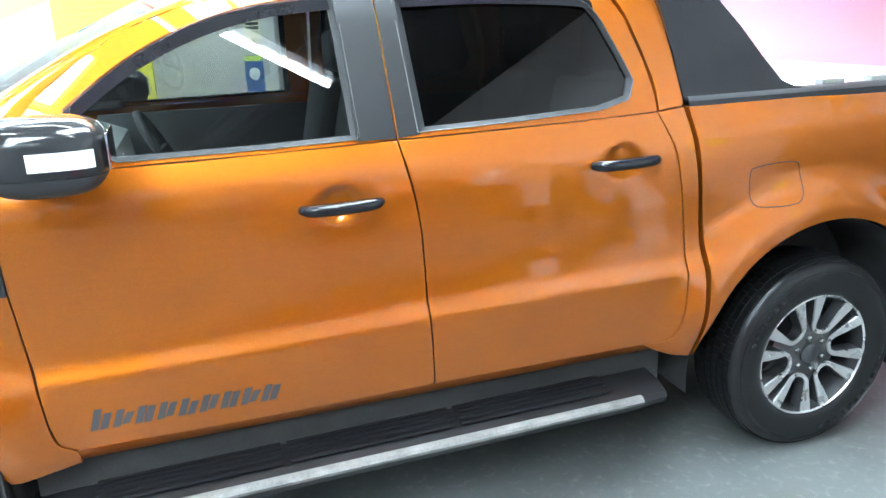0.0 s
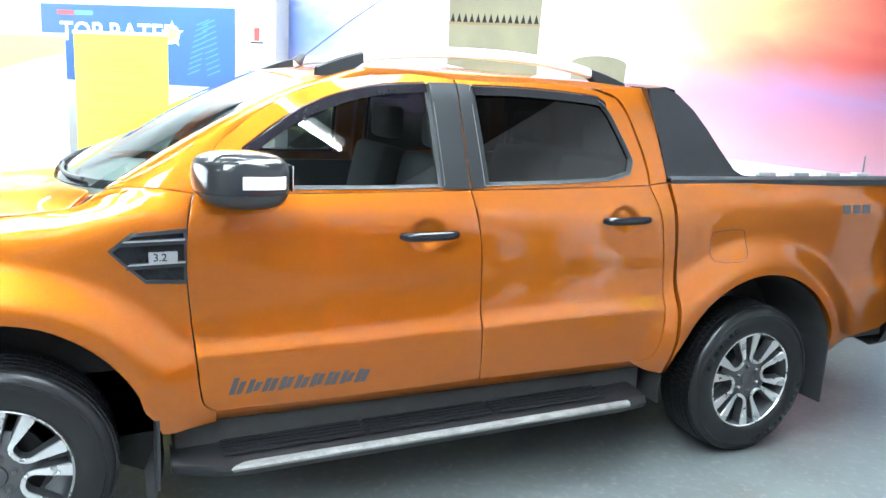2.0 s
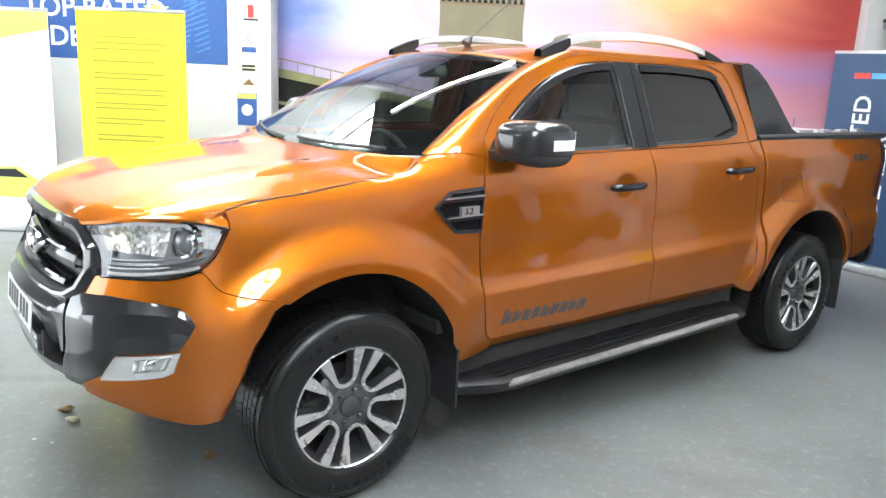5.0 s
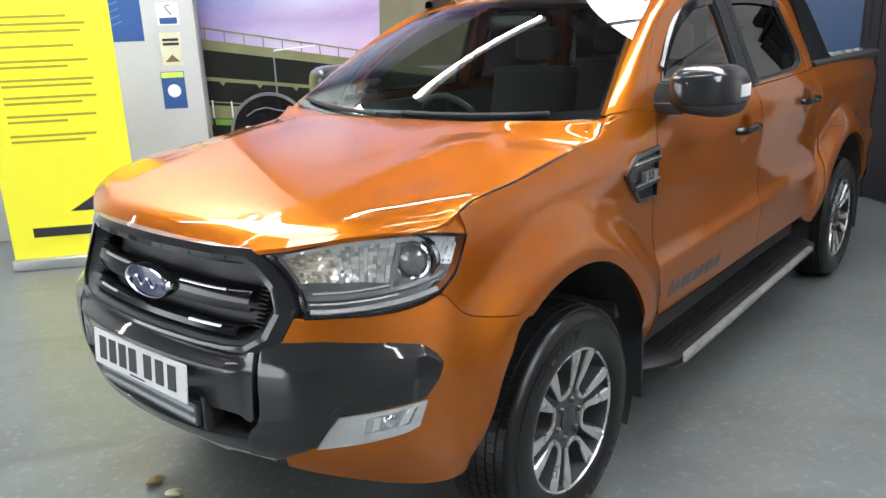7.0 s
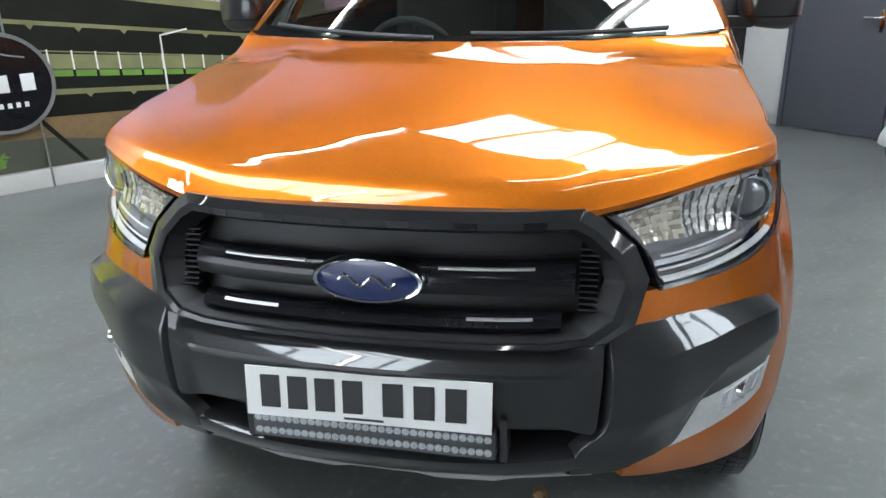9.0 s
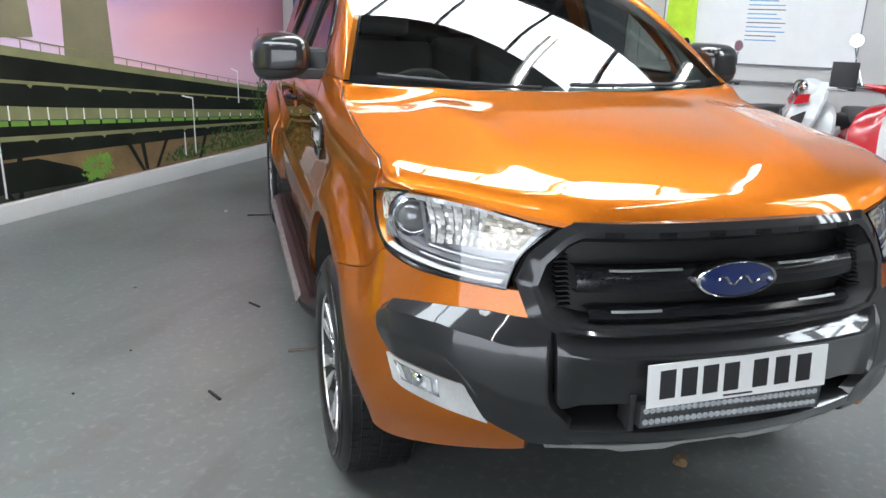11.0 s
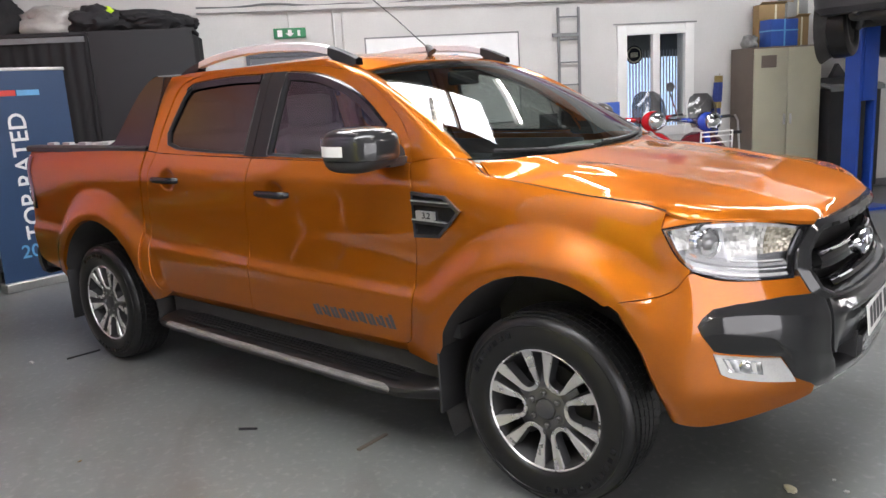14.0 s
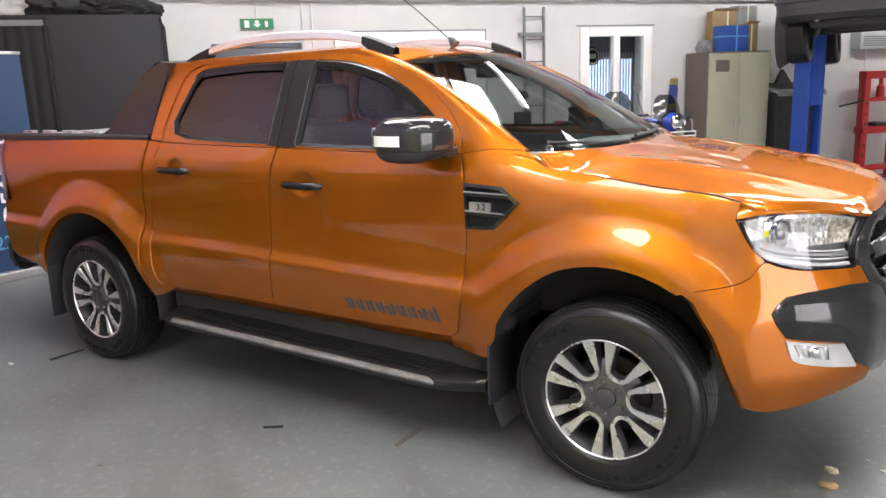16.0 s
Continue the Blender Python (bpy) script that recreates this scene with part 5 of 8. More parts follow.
def concrete():
    m, n, l, b = nodes_of("painted_concrete_floor")
    co = n.new("ShaderNodeTexCoord")
    big, mid, fine, scr = (n.new("ShaderNodeTexNoise") for _ in range(4))
    for q, sc, d in ((big, 0.5, 3), (mid, 2.4, 8), (fine, 60, 4), (scr, 1.0, 7)):
        q.inputs["Scale"].default_value, q.inputs["Detail"].default_value = sc, d
        l.new(co.outputs["Object"], q.inputs["Vector"])
    scr.inputs["Scale"].default_value = 1.6
    scr.inputs["Distortion"].default_value = 0.3
    r = n.new("ShaderNodeValToRGB")
    r.color_ramp.elements[0].position, r.color_ramp.elements[1].position = 0.3, 0.72
    r.color_ramp.elements[0].color, r.color_ramp.elements[1].color = (0.130, 0.138, 0.135, 1), (0.181, 0.191, 0.185, 1)
    mx = n.new("ShaderNodeMix")
    mx.data_type = 'FLOAT'
    mx.inputs["Factor"].default_value = 0.45
    l.new(big.outputs["Fac"], mx.inputs["A"])
    l.new(mid.outputs["Fac"], mx.inputs["B"])
    l.new(mx.outputs["Result"], r.inputs["Fac"])
    def ramp(src, lo, hi, top):
        q = n.new("ShaderNodeMapRange")
        q.interpolation_type = 'SMOOTHERSTEP'
        q.inputs["From Min"].default_value, q.inputs["From Max"].default_value = lo, hi
        q.inputs["To Min"].default_value, q.inputs["To Max"].default_value = 0.0, top
        l.new(src, q.inputs["Value"])
        return q.outputs["Result"]

    def over(fac, below, color):
        q = n.new("ShaderNodeMix")
        q.data_type = 'RGBA'
        l.new(fac, q.inputs["Factor"])
        l.new(below, q.inputs["A"])
        q.inputs["B"].default_value = (*color, 1)
        return q.outputs["Result"]
    oil, wear, streak = (n.new("ShaderNodeTexNoise") for _ in range(3))
    st = n.new("ShaderNodeMapping")
    st.inputs["Scale"].default_value = (0.7, 2.4, 1.0)
    st.inputs["Rotation"].default_value = (0, 0, 0.5)
    l.new(co.outputs["Object"], st.inputs["Vector"])
    for q, sc, d, dist in ((oil, 0.9, 6, 0.5), (wear, 26.0, 8, 0.3), (streak, 1.4, 8, 0.6)):
        q.inputs["Scale"].default_value, q.inputs["Detail"].default_value, q.inputs["Distortion"].default_value = sc, d, dist
        l.new(st.outputs["Vector"] if q is streak else co.outputs["Object"], q.inputs["Vector"])
    tone = over(ramp(scr.outputs["Fac"], 0.52, 0.76, 0.50), r.outputs["Color"], (0.115, 0.088, 0.070))
    tone = over(ramp(oil.outputs["Fac"], 0.44, 0.82, 0.45), tone, (0.070, 0.072, 0.072))
    tone = over(ramp(wear.outputs["Fac"], 0.48, 0.80, 0.42), tone, (0.30, 0.30, 0.285))
    tone = over(ramp(streak.outputs["Fac"], 0.50, 0.78, 0.50), tone, (0.095, 0.092, 0.088))
    l.new(tone, b.inputs["Base Color"])
    b.inputs["Roughness"].default_value = 0.31
    bp = n.new("ShaderNodeBump")
    bp.inputs["Strength"].default_value, bp.inputs["Distance"].default_value = 0.12, 0.003
    l.new(fine.outputs["Fac"], bp.inputs["Height"])
    l.new(bp.outputs["Normal"], b.inputs["Normal"])
    return m


def sunset_print():
    """Printed evening sky: blue-violet to the one side, orange and red to the other, with pale clouds."""
    m, n, l, b = nodes_of("printed_sunset")
    co = n.new("ShaderNodeTexCoord")
    sp = n.new("ShaderNodeSeparateXYZ")
    l.new(co.outputs["Object"], sp.inputs[0])
    nz = n.new("ShaderNodeTexNoise")
    nz.inputs["Scale"].default_value, nz.inputs["Detail"].default_value, nz.inputs["Distortion"].default_value = 0.9, 7, 0.6
    mp = n.new("ShaderNodeMapping")
    mp.inputs["Scale"].default_value = (0.7, 1, 1.9)
    l.new(co.outputs["Object"], mp.inputs[0])
    l.new(mp.outputs[0], nz.inputs["Vector"])

    def math_(op, a, b_, c=None):
        q = n.new("ShaderNodeMath")
        q.operation = op
        for i, v in enumerate((a, b_)):
            if isinstance(v, (int, float)):
                q.inputs[i].default_value = v
            else:
                l.new(v, q.inputs[i])
        return q.outputs[0]
    u, z, f = sp.outputs[0], sp.outputs[2], nz.outputs["Fac"]
    wob = math_('MULTIPLY', math_('SUBTRACT', f, 0.5), 2.2)
    hor = math_('MULTIPLY_ADD', math_('ADD', u, wob), -0.19)
    hor.node.inputs[2].default_value = 0.17
    r = n.new("ShaderNodeValToRGB")
    e = r.color_ramp.elements
    e[0].position, e[0].color = 0.0, (0.16, 0.22, 0.50, 1)
    e[1].position, e[1].color = 1.0, (0.42, 0.05, 0.045, 1)
    for p, c in ((0.14, (0.62, 0.60, 0.78, 1)), (0.28, (0.50, 0.40, 0.64, 1)), (0.42, (0.66, 0.50, 0.66, 1)), (0.56, (0.66, 0.38, 0.48, 1)), (0.70, (0.74, 0.26, 0.20, 1)), (0.84, (0.58, 0.12, 0.10, 1))):
        k = e.new(p)
        k.color = c
    l.new(hor, r.inputs["Fac"])
    # pinker and paler towards the ground
    low = n.new("ShaderNodeMapRange")
    low.inputs["From Min"].default_value, low.inputs["From Max"].default_value = 2.1, 0.9
    l.new(math_('ADD', z, math_('MULTIPLY', wob, 0.25)), low.inputs["Value"])
    m1 = n.new("ShaderNodeMix")
    m1.data_type = 'RGBA'
    l.new(math_('MULTIPLY', low.outputs["Result"], 0.75), m1.inputs["Factor"])
    l.new(r.outputs["Color"], m1.inputs["A"])
    m1.inputs["B"].default_value = (0.74, 0.52, 0.66, 1)
    # violet cloud band
    band = math_('POWER', math_('MAXIMUM', math_('SUBTRACT', 1.0, math_('MULTIPLY', math_('ABSOLUTE', math_('SUBTRACT', math_('ADD', z, math_('MULTIPLY', wob, 0.35)), 1.75), 0), 3.2)), 0.0), 1.3)
    m2 = n.new("ShaderNodeMix")
    m2.data_type = 'RGBA'
    l.new(math_('MULTIPLY', band, 0.7), m2.inputs["Factor"])
    l.new(m1.outputs["Result"], m2.inputs["A"])
    m2.inputs["B"].default_value = (0.36, 0.24, 0.48, 1)
    # orange glow
    du, dz = math_('MULTIPLY', math_('ADD', u, 3.0), 0.85), math_('MULTIPLY', math_('SUBTRACT', z, 2.62), 1.5)
    d2 = math_('ADD', math_('MULTIPLY', du, du), math_('MULTIPLY', dz, dz))
    glow = math_('POWER', 2.718, math_('MULTIPLY', d2, -2.4))
    m3 = n.new("ShaderNodeMix")
    m3.data_type = 'RGBA'
    l.new(math_('MULTIPLY', math_('MULTIPLY', glow, f), 1.6), m3.inputs["Factor"])
    l.new(m2.outputs["Result"], m3.inputs["A"])
    m3.inputs["B"].default_value = (0.92, 0.50, 0.17, 1)
    l.new(m3.outputs["Result"], b.inputs["Base Color"])
    b.inputs["Roughness"].default_value = 0.42
    return m


R = dict(
    floor=concrete(),
    sunset=sunset_print(),
    wall=mat("white_painted_wall", (0.58, 0.57, 0.555), 0.8, vary=0.06, scale=2, bump=0.25, fine=60),
    gwall=mat("grey_blue_wall", (0.46, 0.47, 0.48), 0.8, vary=0.06, scale=2),
    grey_door=mat("grey_door_paint", (0.085, 0.088, 0.105), 0.45, vary=0.06, scale=3),
    skirt=mat("grey_skirting", (0.16, 0.165, 0.175), 0.5, vary=0.1),
    # glow behind the added door opening, a fill for the truck
    daylight=lamp_mat("door_fill_glow", (0.93, 0.96, 1.0), 2.8),
    mid_ink=mat("mid_blue_ink", (0.06, 0.19, 0.46), 0.5),
    olive_ink=mat("olive_ink", (0.34, 0.30, 0.02), 0.5),
    ceiling=mat("dull_roof_sheet", (0.10, 0.10, 0.10), 0.7, vary=0.08, scale=2),
    steel=mat("grey_steel", (0.20, 0.205, 0.21), 0.5, 0.4, vary=0.15),
    curtain=mat("black_curtain", (0.014, 0.014, 0.016), 0.9, vary=0.3, scale=6, bump=0.3),
    board=mat("dark_grey_board", (0.020, 0.020, 0.023), 0.8, vary=0.15, scale=3),
    tube=lamp_mat("fluorescent_tube", (1.0, 0.98, 0.95), 30.0),
    sheet=lamp_mat("roof_light_sheet", (0.89, 0.955, 1.0), 9.5),
    navy=mat("navy_print", (0.022, 0.055, 0.125), 0.45, vary=0.12, scale=1.5),
    blue=mat("blue_print", (0.03, 0.09, 0.28), 0.45, vary=0.1, scale=2),
    sky_ink=mat("pale_blue_ink", (0.12, 0.36, 0.62), 0.5),
    red_ink=mat("red_ink", (0.62, 0.05, 0.04), 0.5),
    white_ink=mat("white_ink", (0.80, 0.80, 0.80), 0.5, vary=0.03),
    yellow=mat("yellow_print", (0.85, 0.78, 0.03), 0.5, vary=0.03),
    lime=mat("lime_print", (0.62, 0.78, 0.12), 0.5, vary=0.05),
    cream=mat("cream_print", (0.70, 0.66, 0.48), 0.5),
    green=mat("green_print", (0.150, 0.300, 0.045), 0.5, vary=0.3, scale=5),
    leafp=mat("leaf_print", (0.035, 0.085, 0.018), 0.6, vary=0.6, scale=9, fine=40),
    deck=mat("beige_print", (0.205, 0.205, 0.095), 0.5, vary=0.3, scale=4),
    shade=mat("dark_print", (0.010, 0.012, 0.009), 0.5, vary=0.5, scale=3, spec=0.2),
    earth=mat("brown_print", (0.20, 0.13, 0.06), 0.5, vary=0.5, scale=2),
    pale=mat("pale_print", (0.075, 0.082, 0.062), 0.5, vary=0.25, scale=2),
    stone=mat("tower_print", (0.20, 0.176, 0.105), 0.5, vary=0.2, scale=3),
    exit=mat("exit_green", (0.01, 0.18, 0.07), 0.4),
    purple=mat("purple_print", (0.16, 0.02, 0.20), 0.5, vary=0.08),
    beige=mat("beige_steel", (0.40, 0.38, 0.28), 0.5, vary=0.08, scale=3),
    brown=mat("brown_steel", (0.14, 0.11, 0.09), 0.5, vary=0.1),
    lift=mat("blue_lift_paint", (0.02, 0.08, 0.42), 0.35, vary=0.12, scale=4),
    redp=mat("red_workshop_paint", (0.42, 0.02, 0.025), 0.4, vary=0.15, scale=5),
    card=mat("cardboard", (0.32, 0.21, 0.10), 0.8, vary=0.15, scale=6),
    bluebox=mat("blue_box", (0.03, 0.09, 0.36), 0.5, vary=0.15),
    bodyw=mat("white_car_paint", (0.75, 0.75, 0.75), 0.25, vary=0.03, coat=1.0),
    sc_red=mat("red_scooter_paint", (0.50, 0.012, 0.02), 0.22, vary=0.05, coat=1.0),
    sc_white=mat("white_scooter_paint", (0.66, 0.68, 0.68), 0.28, vary=0.04, coat=0.6),
    sc_blue=mat("pale_blue_stripe", (0.34, 0.55, 0.76), 0.3),
    sc_maroon=mat("maroon_scooter_paint", (0.10, 0.006, 0.012), 0.25, coat=1.0),
    scarf_blue=mat("blue_knitted_cloth", (0.035, 0.06, 0.24), 0.9, vary=0.25, bump=0.4, fine=160),
    scarf_gold=mat("dull_gold_cloth", (0.30, 0.22, 0.08), 0.9, vary=0.25, bump=0.4, fine=160),
    sc_navy=mat("blue_scooter_paint", (0.02, 0.06, 0.40), 0.25, coat=1.0),
    plastic=mat("clear_plastic_sheeting", (0.36, 0.35, 0.33), 0.3, vary=0.3, scale=9, coat=0.5),
    hivis=mat("lime_cloth", (0.50, 0.75, 0.04), 0.8, vary=0.2),
    pane=glass("window_glass", (0.9, 0.93, 0.93)),
    outside=lamp_mat("daylight_outside", (0.55, 0.70, 0.95), 1.3),
    inside=mat("dim_office", (0.25, 0.25, 0.24), 0.8, vary=0.3, scale=2),
)


def room_box(name, u0, u1, v0, v1, z0, z1, material, label, category, kind="structure", bevel=0.0):
    ob = mesh_ob(name, boxed(u0, u1, v0, v1, z0, z1, bevel), material)
    ob.matrix_world = ROOM
    return tagged(ob, label, category, kind=kind)


def room_thing(name, label, category, u=0, v=0, z=0, turn=0, group="", kind=""):
    return thing(name, label, category, at_room(u, v, z, turn), group, kind)


room_box("floor", U0 - 0.3, U1 + 0.3, V0 - 0.3, V1 + 0.3, -0.2, 0.0, R["floor"], "worn grey painted concrete floor with stains", "floor")
room_box("wall_mural_side", U0 - 0.3, U1 + 0.3, V0 - 0.3, V0, 0.0, CEIL, R["wall"], "white painted wall behind the mural", "wall")
# unseen front wall; its door opening is added to light the truck's front
DR = (-2.3, 5.0, 3.3)
bm = bmesh.new()
for v0, v1, z0, z1 in ((V0, DR[0], 0, CEIL), (DR[1], V1, 0, CEIL), (DR[0], DR[1], DR[2], CEIL)):
    box(bm, U1, U1 + 0.3, v0, v1, z0, z1)
bmesh.ops.remove_doubles(bm, verts=bm.verts, dist=0.0001)
o = tagged(mesh_ob("wall_front", bm, R["gwall"], 0), "unseen grey garage wall with an added door opening", "wall", kind="structure")
o.matrix_world = ROOM
# backdrop, ground and shutter only dress the added opening
room_box("fill_backdrop", U1 + 2.5, U1 + 2.6, V0 - 2, V1, -0.2, 7.0, R["daylight"], "glowing backdrop added to light the truck through the opening", "backdrop")
room_box("forecourt", U1 + 0.3, U1 + 2.5, V0 - 2, V1, -0.22, -0.01, R["floor"], "added grey concrete forecourt outside the door opening", "ground")
rd_ = tagged(mesh_ob("added_shutter", lathe(bmesh.new(), [(0.001, DR[0]), (0.16, DR[0]), (0.16, DR[1]), (0.001, DR[1])], "y", 20), R["steel"]), "added grey rolled-up steel shutter above the opening", "roller shutter", kind="structure")
rd_.matrix_world = ROOM @ pose(U1 - 0.18, 0, DR[2] + 0.2)
# never in view; white so that it brightens the truck's left side
room_box("wall_far", U0 - 0.3, U1 + 0.3, V1, V1 + 0.3, 0.0, CEIL, R["wall"], "unseen white garage wall throwing light back at the truck", "wall")
# white wall with the window opening
WIN = (2.58, 3.44, 0.95, 2.14)
bm = bmesh.new()
for v0, v1, z0, z1 in ((V0, WIN[0], 0, CEIL), (WIN[1], V1, 0, CEIL), (WIN[0], WIN[1], 0, WIN[2]), (WIN[0], WIN[1], WIN[3], CEIL)):
    box(bm, U0 - 0.25, U0, v0, v1, z0, z1)
bmesh.ops.remove_doubles(bm, verts=bm.verts, dist=0.0001)
wall_white = tagged(mesh_ob("wall_white", bm, R["wall"], 0), "white painted garage wall with a window", "wall", kind="structure")
wall_white.matrix_world = ROOM
room_box("skirting_white_wall", U0, U0 + 0.015, -0.86, V1, 0.0, 0.10, R["skirt"], "grey painted skirting on the white wall", "skirting")

# roof with its roof lights
# the third is out of view, placed and enlarged to brighten the workshop side
ROOFL = [(-2.42, -0.85, 0.65, 2.10), (2.0, -1.75, 0.60, 2.40), (-1.9, 5.6, 0.85, 2.90)]
bm = bmesh.new()
cuts_u = sorted({U0 - 0.3, U1 + 0.3} | {u + s * lu for u, v, lu, lv in ROOFL for s in (-1, 1)})
cuts_v = sorted({V0 - 0.3, V1 + 0.3} | {v + s * lv for u, v, lu, lv in ROOFL for s in (-1, 1)})
for a0, a1 in zip(cuts_u, cuts_u[1:]):
    for b0, b1 in zip(cuts_v, cuts_v[1:]):
        mu, mv = (a0 + a1) / 2, (b0 + b1) / 2
        if not any(abs(mu - u) < lu and abs(mv - v) < lv for u, v, lu, lv in ROOFL):
            box(bm, a0, a1, b0, b1, CEIL, CEIL + 0.1)
bmesh.ops.remove_doubles(bm, verts=bm.verts, dist=0.0001)
ce = tagged(mesh_ob("ceiling", bm, R["ceiling"], 0), "dull grey sheet metal garage roof with roof lights", "ceiling", kind="structure")
ce.matrix_world = ROOM
for u, v, lu, lv in ROOFL:
    rl = room_thing("roof_light", "translucent roof light letting daylight in", "roof light", u, v, CEIL, group="roof lights")
    part("glazing", boxed(-lu, lu, -lv, lv, 0.06, 0.08), R["sheet"], rl, "milky plastic sheet")
    for k in np.arange(-lv + 0.75, lv - 0.2, 0.95):
        part("glazing_bar", boxed(-lu, lu, k - 0.022, k + 0.022, -0.02, 0.05), R["steel"], rl)
for u in (-3.9, -1.4, 1.1, 3.6):
    bm = boxed(u - 0.06, u + 0.06, V0, V1, CEIL - 0.22, CEIL - 0.19)
    box(bm, u - 0.012, u + 0.012, V0, V1, CEIL - 0.19, CEIL - 0.03)
    box(bm, u - 0.06, u + 0.06, V0, V1, CEIL - 0.03, CEIL - 0.002)
    o = tagged(mesh_ob("roof_beam", bm, R["steel"], 0), "grey steel roof beam", "beam", group="roof beams", kind="structure")
    o.matrix_world = ROOM
# strip lights
def strip_light(u, v, turn):
    t = room_thing("strip_light", "white fluorescent strip light hanging under the roof", "strip light", u, v, 3.25, turn, "strip lights")
    part("housing", boxed(-0.75, 0.75, -0.045, 0.045, 0.02, 0.09, 0.01), M["white"], t)
    part("tube", tubed([(-0.73, 0, 0), (0.73, 0, 0)], 0.018, 10), R["tube"], t, "lit fluorescent tube")
    for x in (-0.6, 0.6):
        part("hanger", tubed([(x, 0, 0.09), (x, 0, CEIL - 3.25 - 0.01)], 0.004, 5), R["steel"], t)


for u, v, tn in ((2.2, 0.2, 0), (-0.4, 1.1, 0), (-2.62, 1.06, 0), (-0.95, -0.1, 0), (2.2, -1.9, 0), (-0.3, -1.95, 0), (4.9, -2.7, 0), (4.0, 3.9, 90), (0.0, 5.8, 0), (-3.0, 7.0, 0)):
    strip_light(u, v, tn)

# ---- mural ----
mural = room_thing("mural", "large printed mural of viaducts and towers at sunset on the wall", "mural", 0, MUR_V, 0)
MU0, MU1, MZ0, MZ1 = -4.68, 0.97, 0.14, 4.28


def flat(name, outline, material, off, label="", parent=None, holder=None):
    """A thin printed shape on the mural, off metres in front of the wall."""
    return part(name, prism(bmesh.new(), outline, 0.0012, lambda a, b, h: Vector((a, off + h, b))), material, holder or mural, label, 0)


part("backing", boxed(MU0, MU1, 0.002, 0.012, MZ0, MZ1), R["sunset"], mural, "printed evening sky")
ln = lambda a, b: (lambda u: a + b * u)
deck_t, deck_b = ln(1.455, 0.168), ln(1.375, 0.158)
rail2 = ln(0.925, 0.10)


def strip(name, top, bot, material, off, label="", u0=None, u1=None):
    us = np.linspace(MU0 + 0.004 if u0 is None else u0, MU1 - 0.004 if u1 is None else u1, 20)
    return flat(name, [(u, bot(u)) for u in us] + [(u, top(u)) for u in us[::-1]], material, off, label)


strip("land", ln(0.53, 0.049), lambda u: MZ0 + 0.002, R["earth"], 0.0125, "printed brown ground")
flat("pale_road", [(-2.3, 0.145), (0.96, 0.145), (0.96, 0.40), (0.2, 0.36), (-0.6, 0.22)], R["pale"], 0.0142, "printed pale road")
flat("bank", [(-2.0, 0.145), (-0.3, 0.145), (-0.45, 0.44), (-1.4, 0.42), (-1.75, 0.30)], R["shade"], 0.0142, "printed dark bank")
strip("under_deck", deck_b, ln(0.90, 0.095), R["shade"], 0.0145, "printed dark viaduct side")
strip("lower_span", ln(0.82, 0.085), ln(0.50, 0.045), R["shade"], 0.0146, "printed lower viaduct")
strip("deck_edge", deck_t, deck_b, R["deck"], 0.0150, "printed viaduct deck edge")
strip("ledge", ln(1.17, 0.128), ln(1.14, 0.124), R["deck"], 0.0160, "printed pale ledge")
strip("haze", ln(0.945, 0.103), ln(0.83, 0.092), R["deck"], 0.0155, "printed light between the decks")
strip("green_girder", ln(0.83, 0.092), ln(0.785, 0.086), R["green"], 0.0165, "printed green girder")
strip("low_ledge", ln(0.695, 0.072), ln(0.655, 0.068), R["deck"], 0.0165, "printed low ledge")
for i in range(34):
    u = 0.93 - 0.165 * i
    h = rail2(u)
    flat("rail_post", [(u, h - 0.09), (u + 0.012, h - 0.09), (u + 0.012, h + 0.05 + 0.02 * u), (u, h + 0.05 + 0.02 * u)], R["white_ink"], 0.0175)
    flat("girder_post", [(u, 0.785 + 0.086 * u), (u + 0.02, 0.785 + 0.086 * u), (u + 0.02, 0.835 + 0.092 * u), (u, 0.835 + 0.092 * u)], R["shade"], 0.0180)
    t = deck_t(u)
    flat("parapet_post", [(u, t - 0.005), (u + 0.010, t - 0.005), (u + 0.010, t + 0.075 + 0.012 * u), (u, t + 0.075 + 0.012 * u)], R["deck"], 0.0168)
strip("walk_rail", ln(0.968, 0.117), ln(0.958, 0.116), R["deck"], 0.0170)
strip("girder_edge", ln(0.842, 0.0935), ln(0.830, 0.092), R["pale"], 0.0169)
for i in range(17):
    u = 0.80 - 0.32 * i
    for z, c in ((ln(1.14, 0.124), 0.030), (ln(0.655, 0.068), 0.026)):
        k = 1 + 0.12 * u
        flat("bracket", [(u, z(u) + 0.004), (u + 0.055, z(u) + 0.004), (u + 0.027, z(u) - c * k)], R["deck"], 0.0163)
strip("parapet_rail", ln(1.545, 0.182), ln(1.532, 0.180), R["deck"], 0.0172)
for a, b in (((-2.30, 0.42), (-2.46, 0.15)), ((-2.46, 0.42), (-2.50, 0.15)), ((-2.78, 0.42), (-2.62, 0.15)), ((-0.95, 0.45), (-1.15, 0.15)), ((-1.25, 0.45), (-1.22, 0.15)), ((0.25, 0.5), (-0.02, 0.15)), ((0.62, 0.5), (0.70, 0.15)), ((-3.3, 0.38), (-3.2, 0.15))):
    flat("strut", [(a[0] - 0.022, a[1]), (a[0] + 0.022, a[1]), (b[0] + 0.018, b[1]), (b[0] - 0.018, b[1])], R["shade"], 0.0185, "printed black strut")
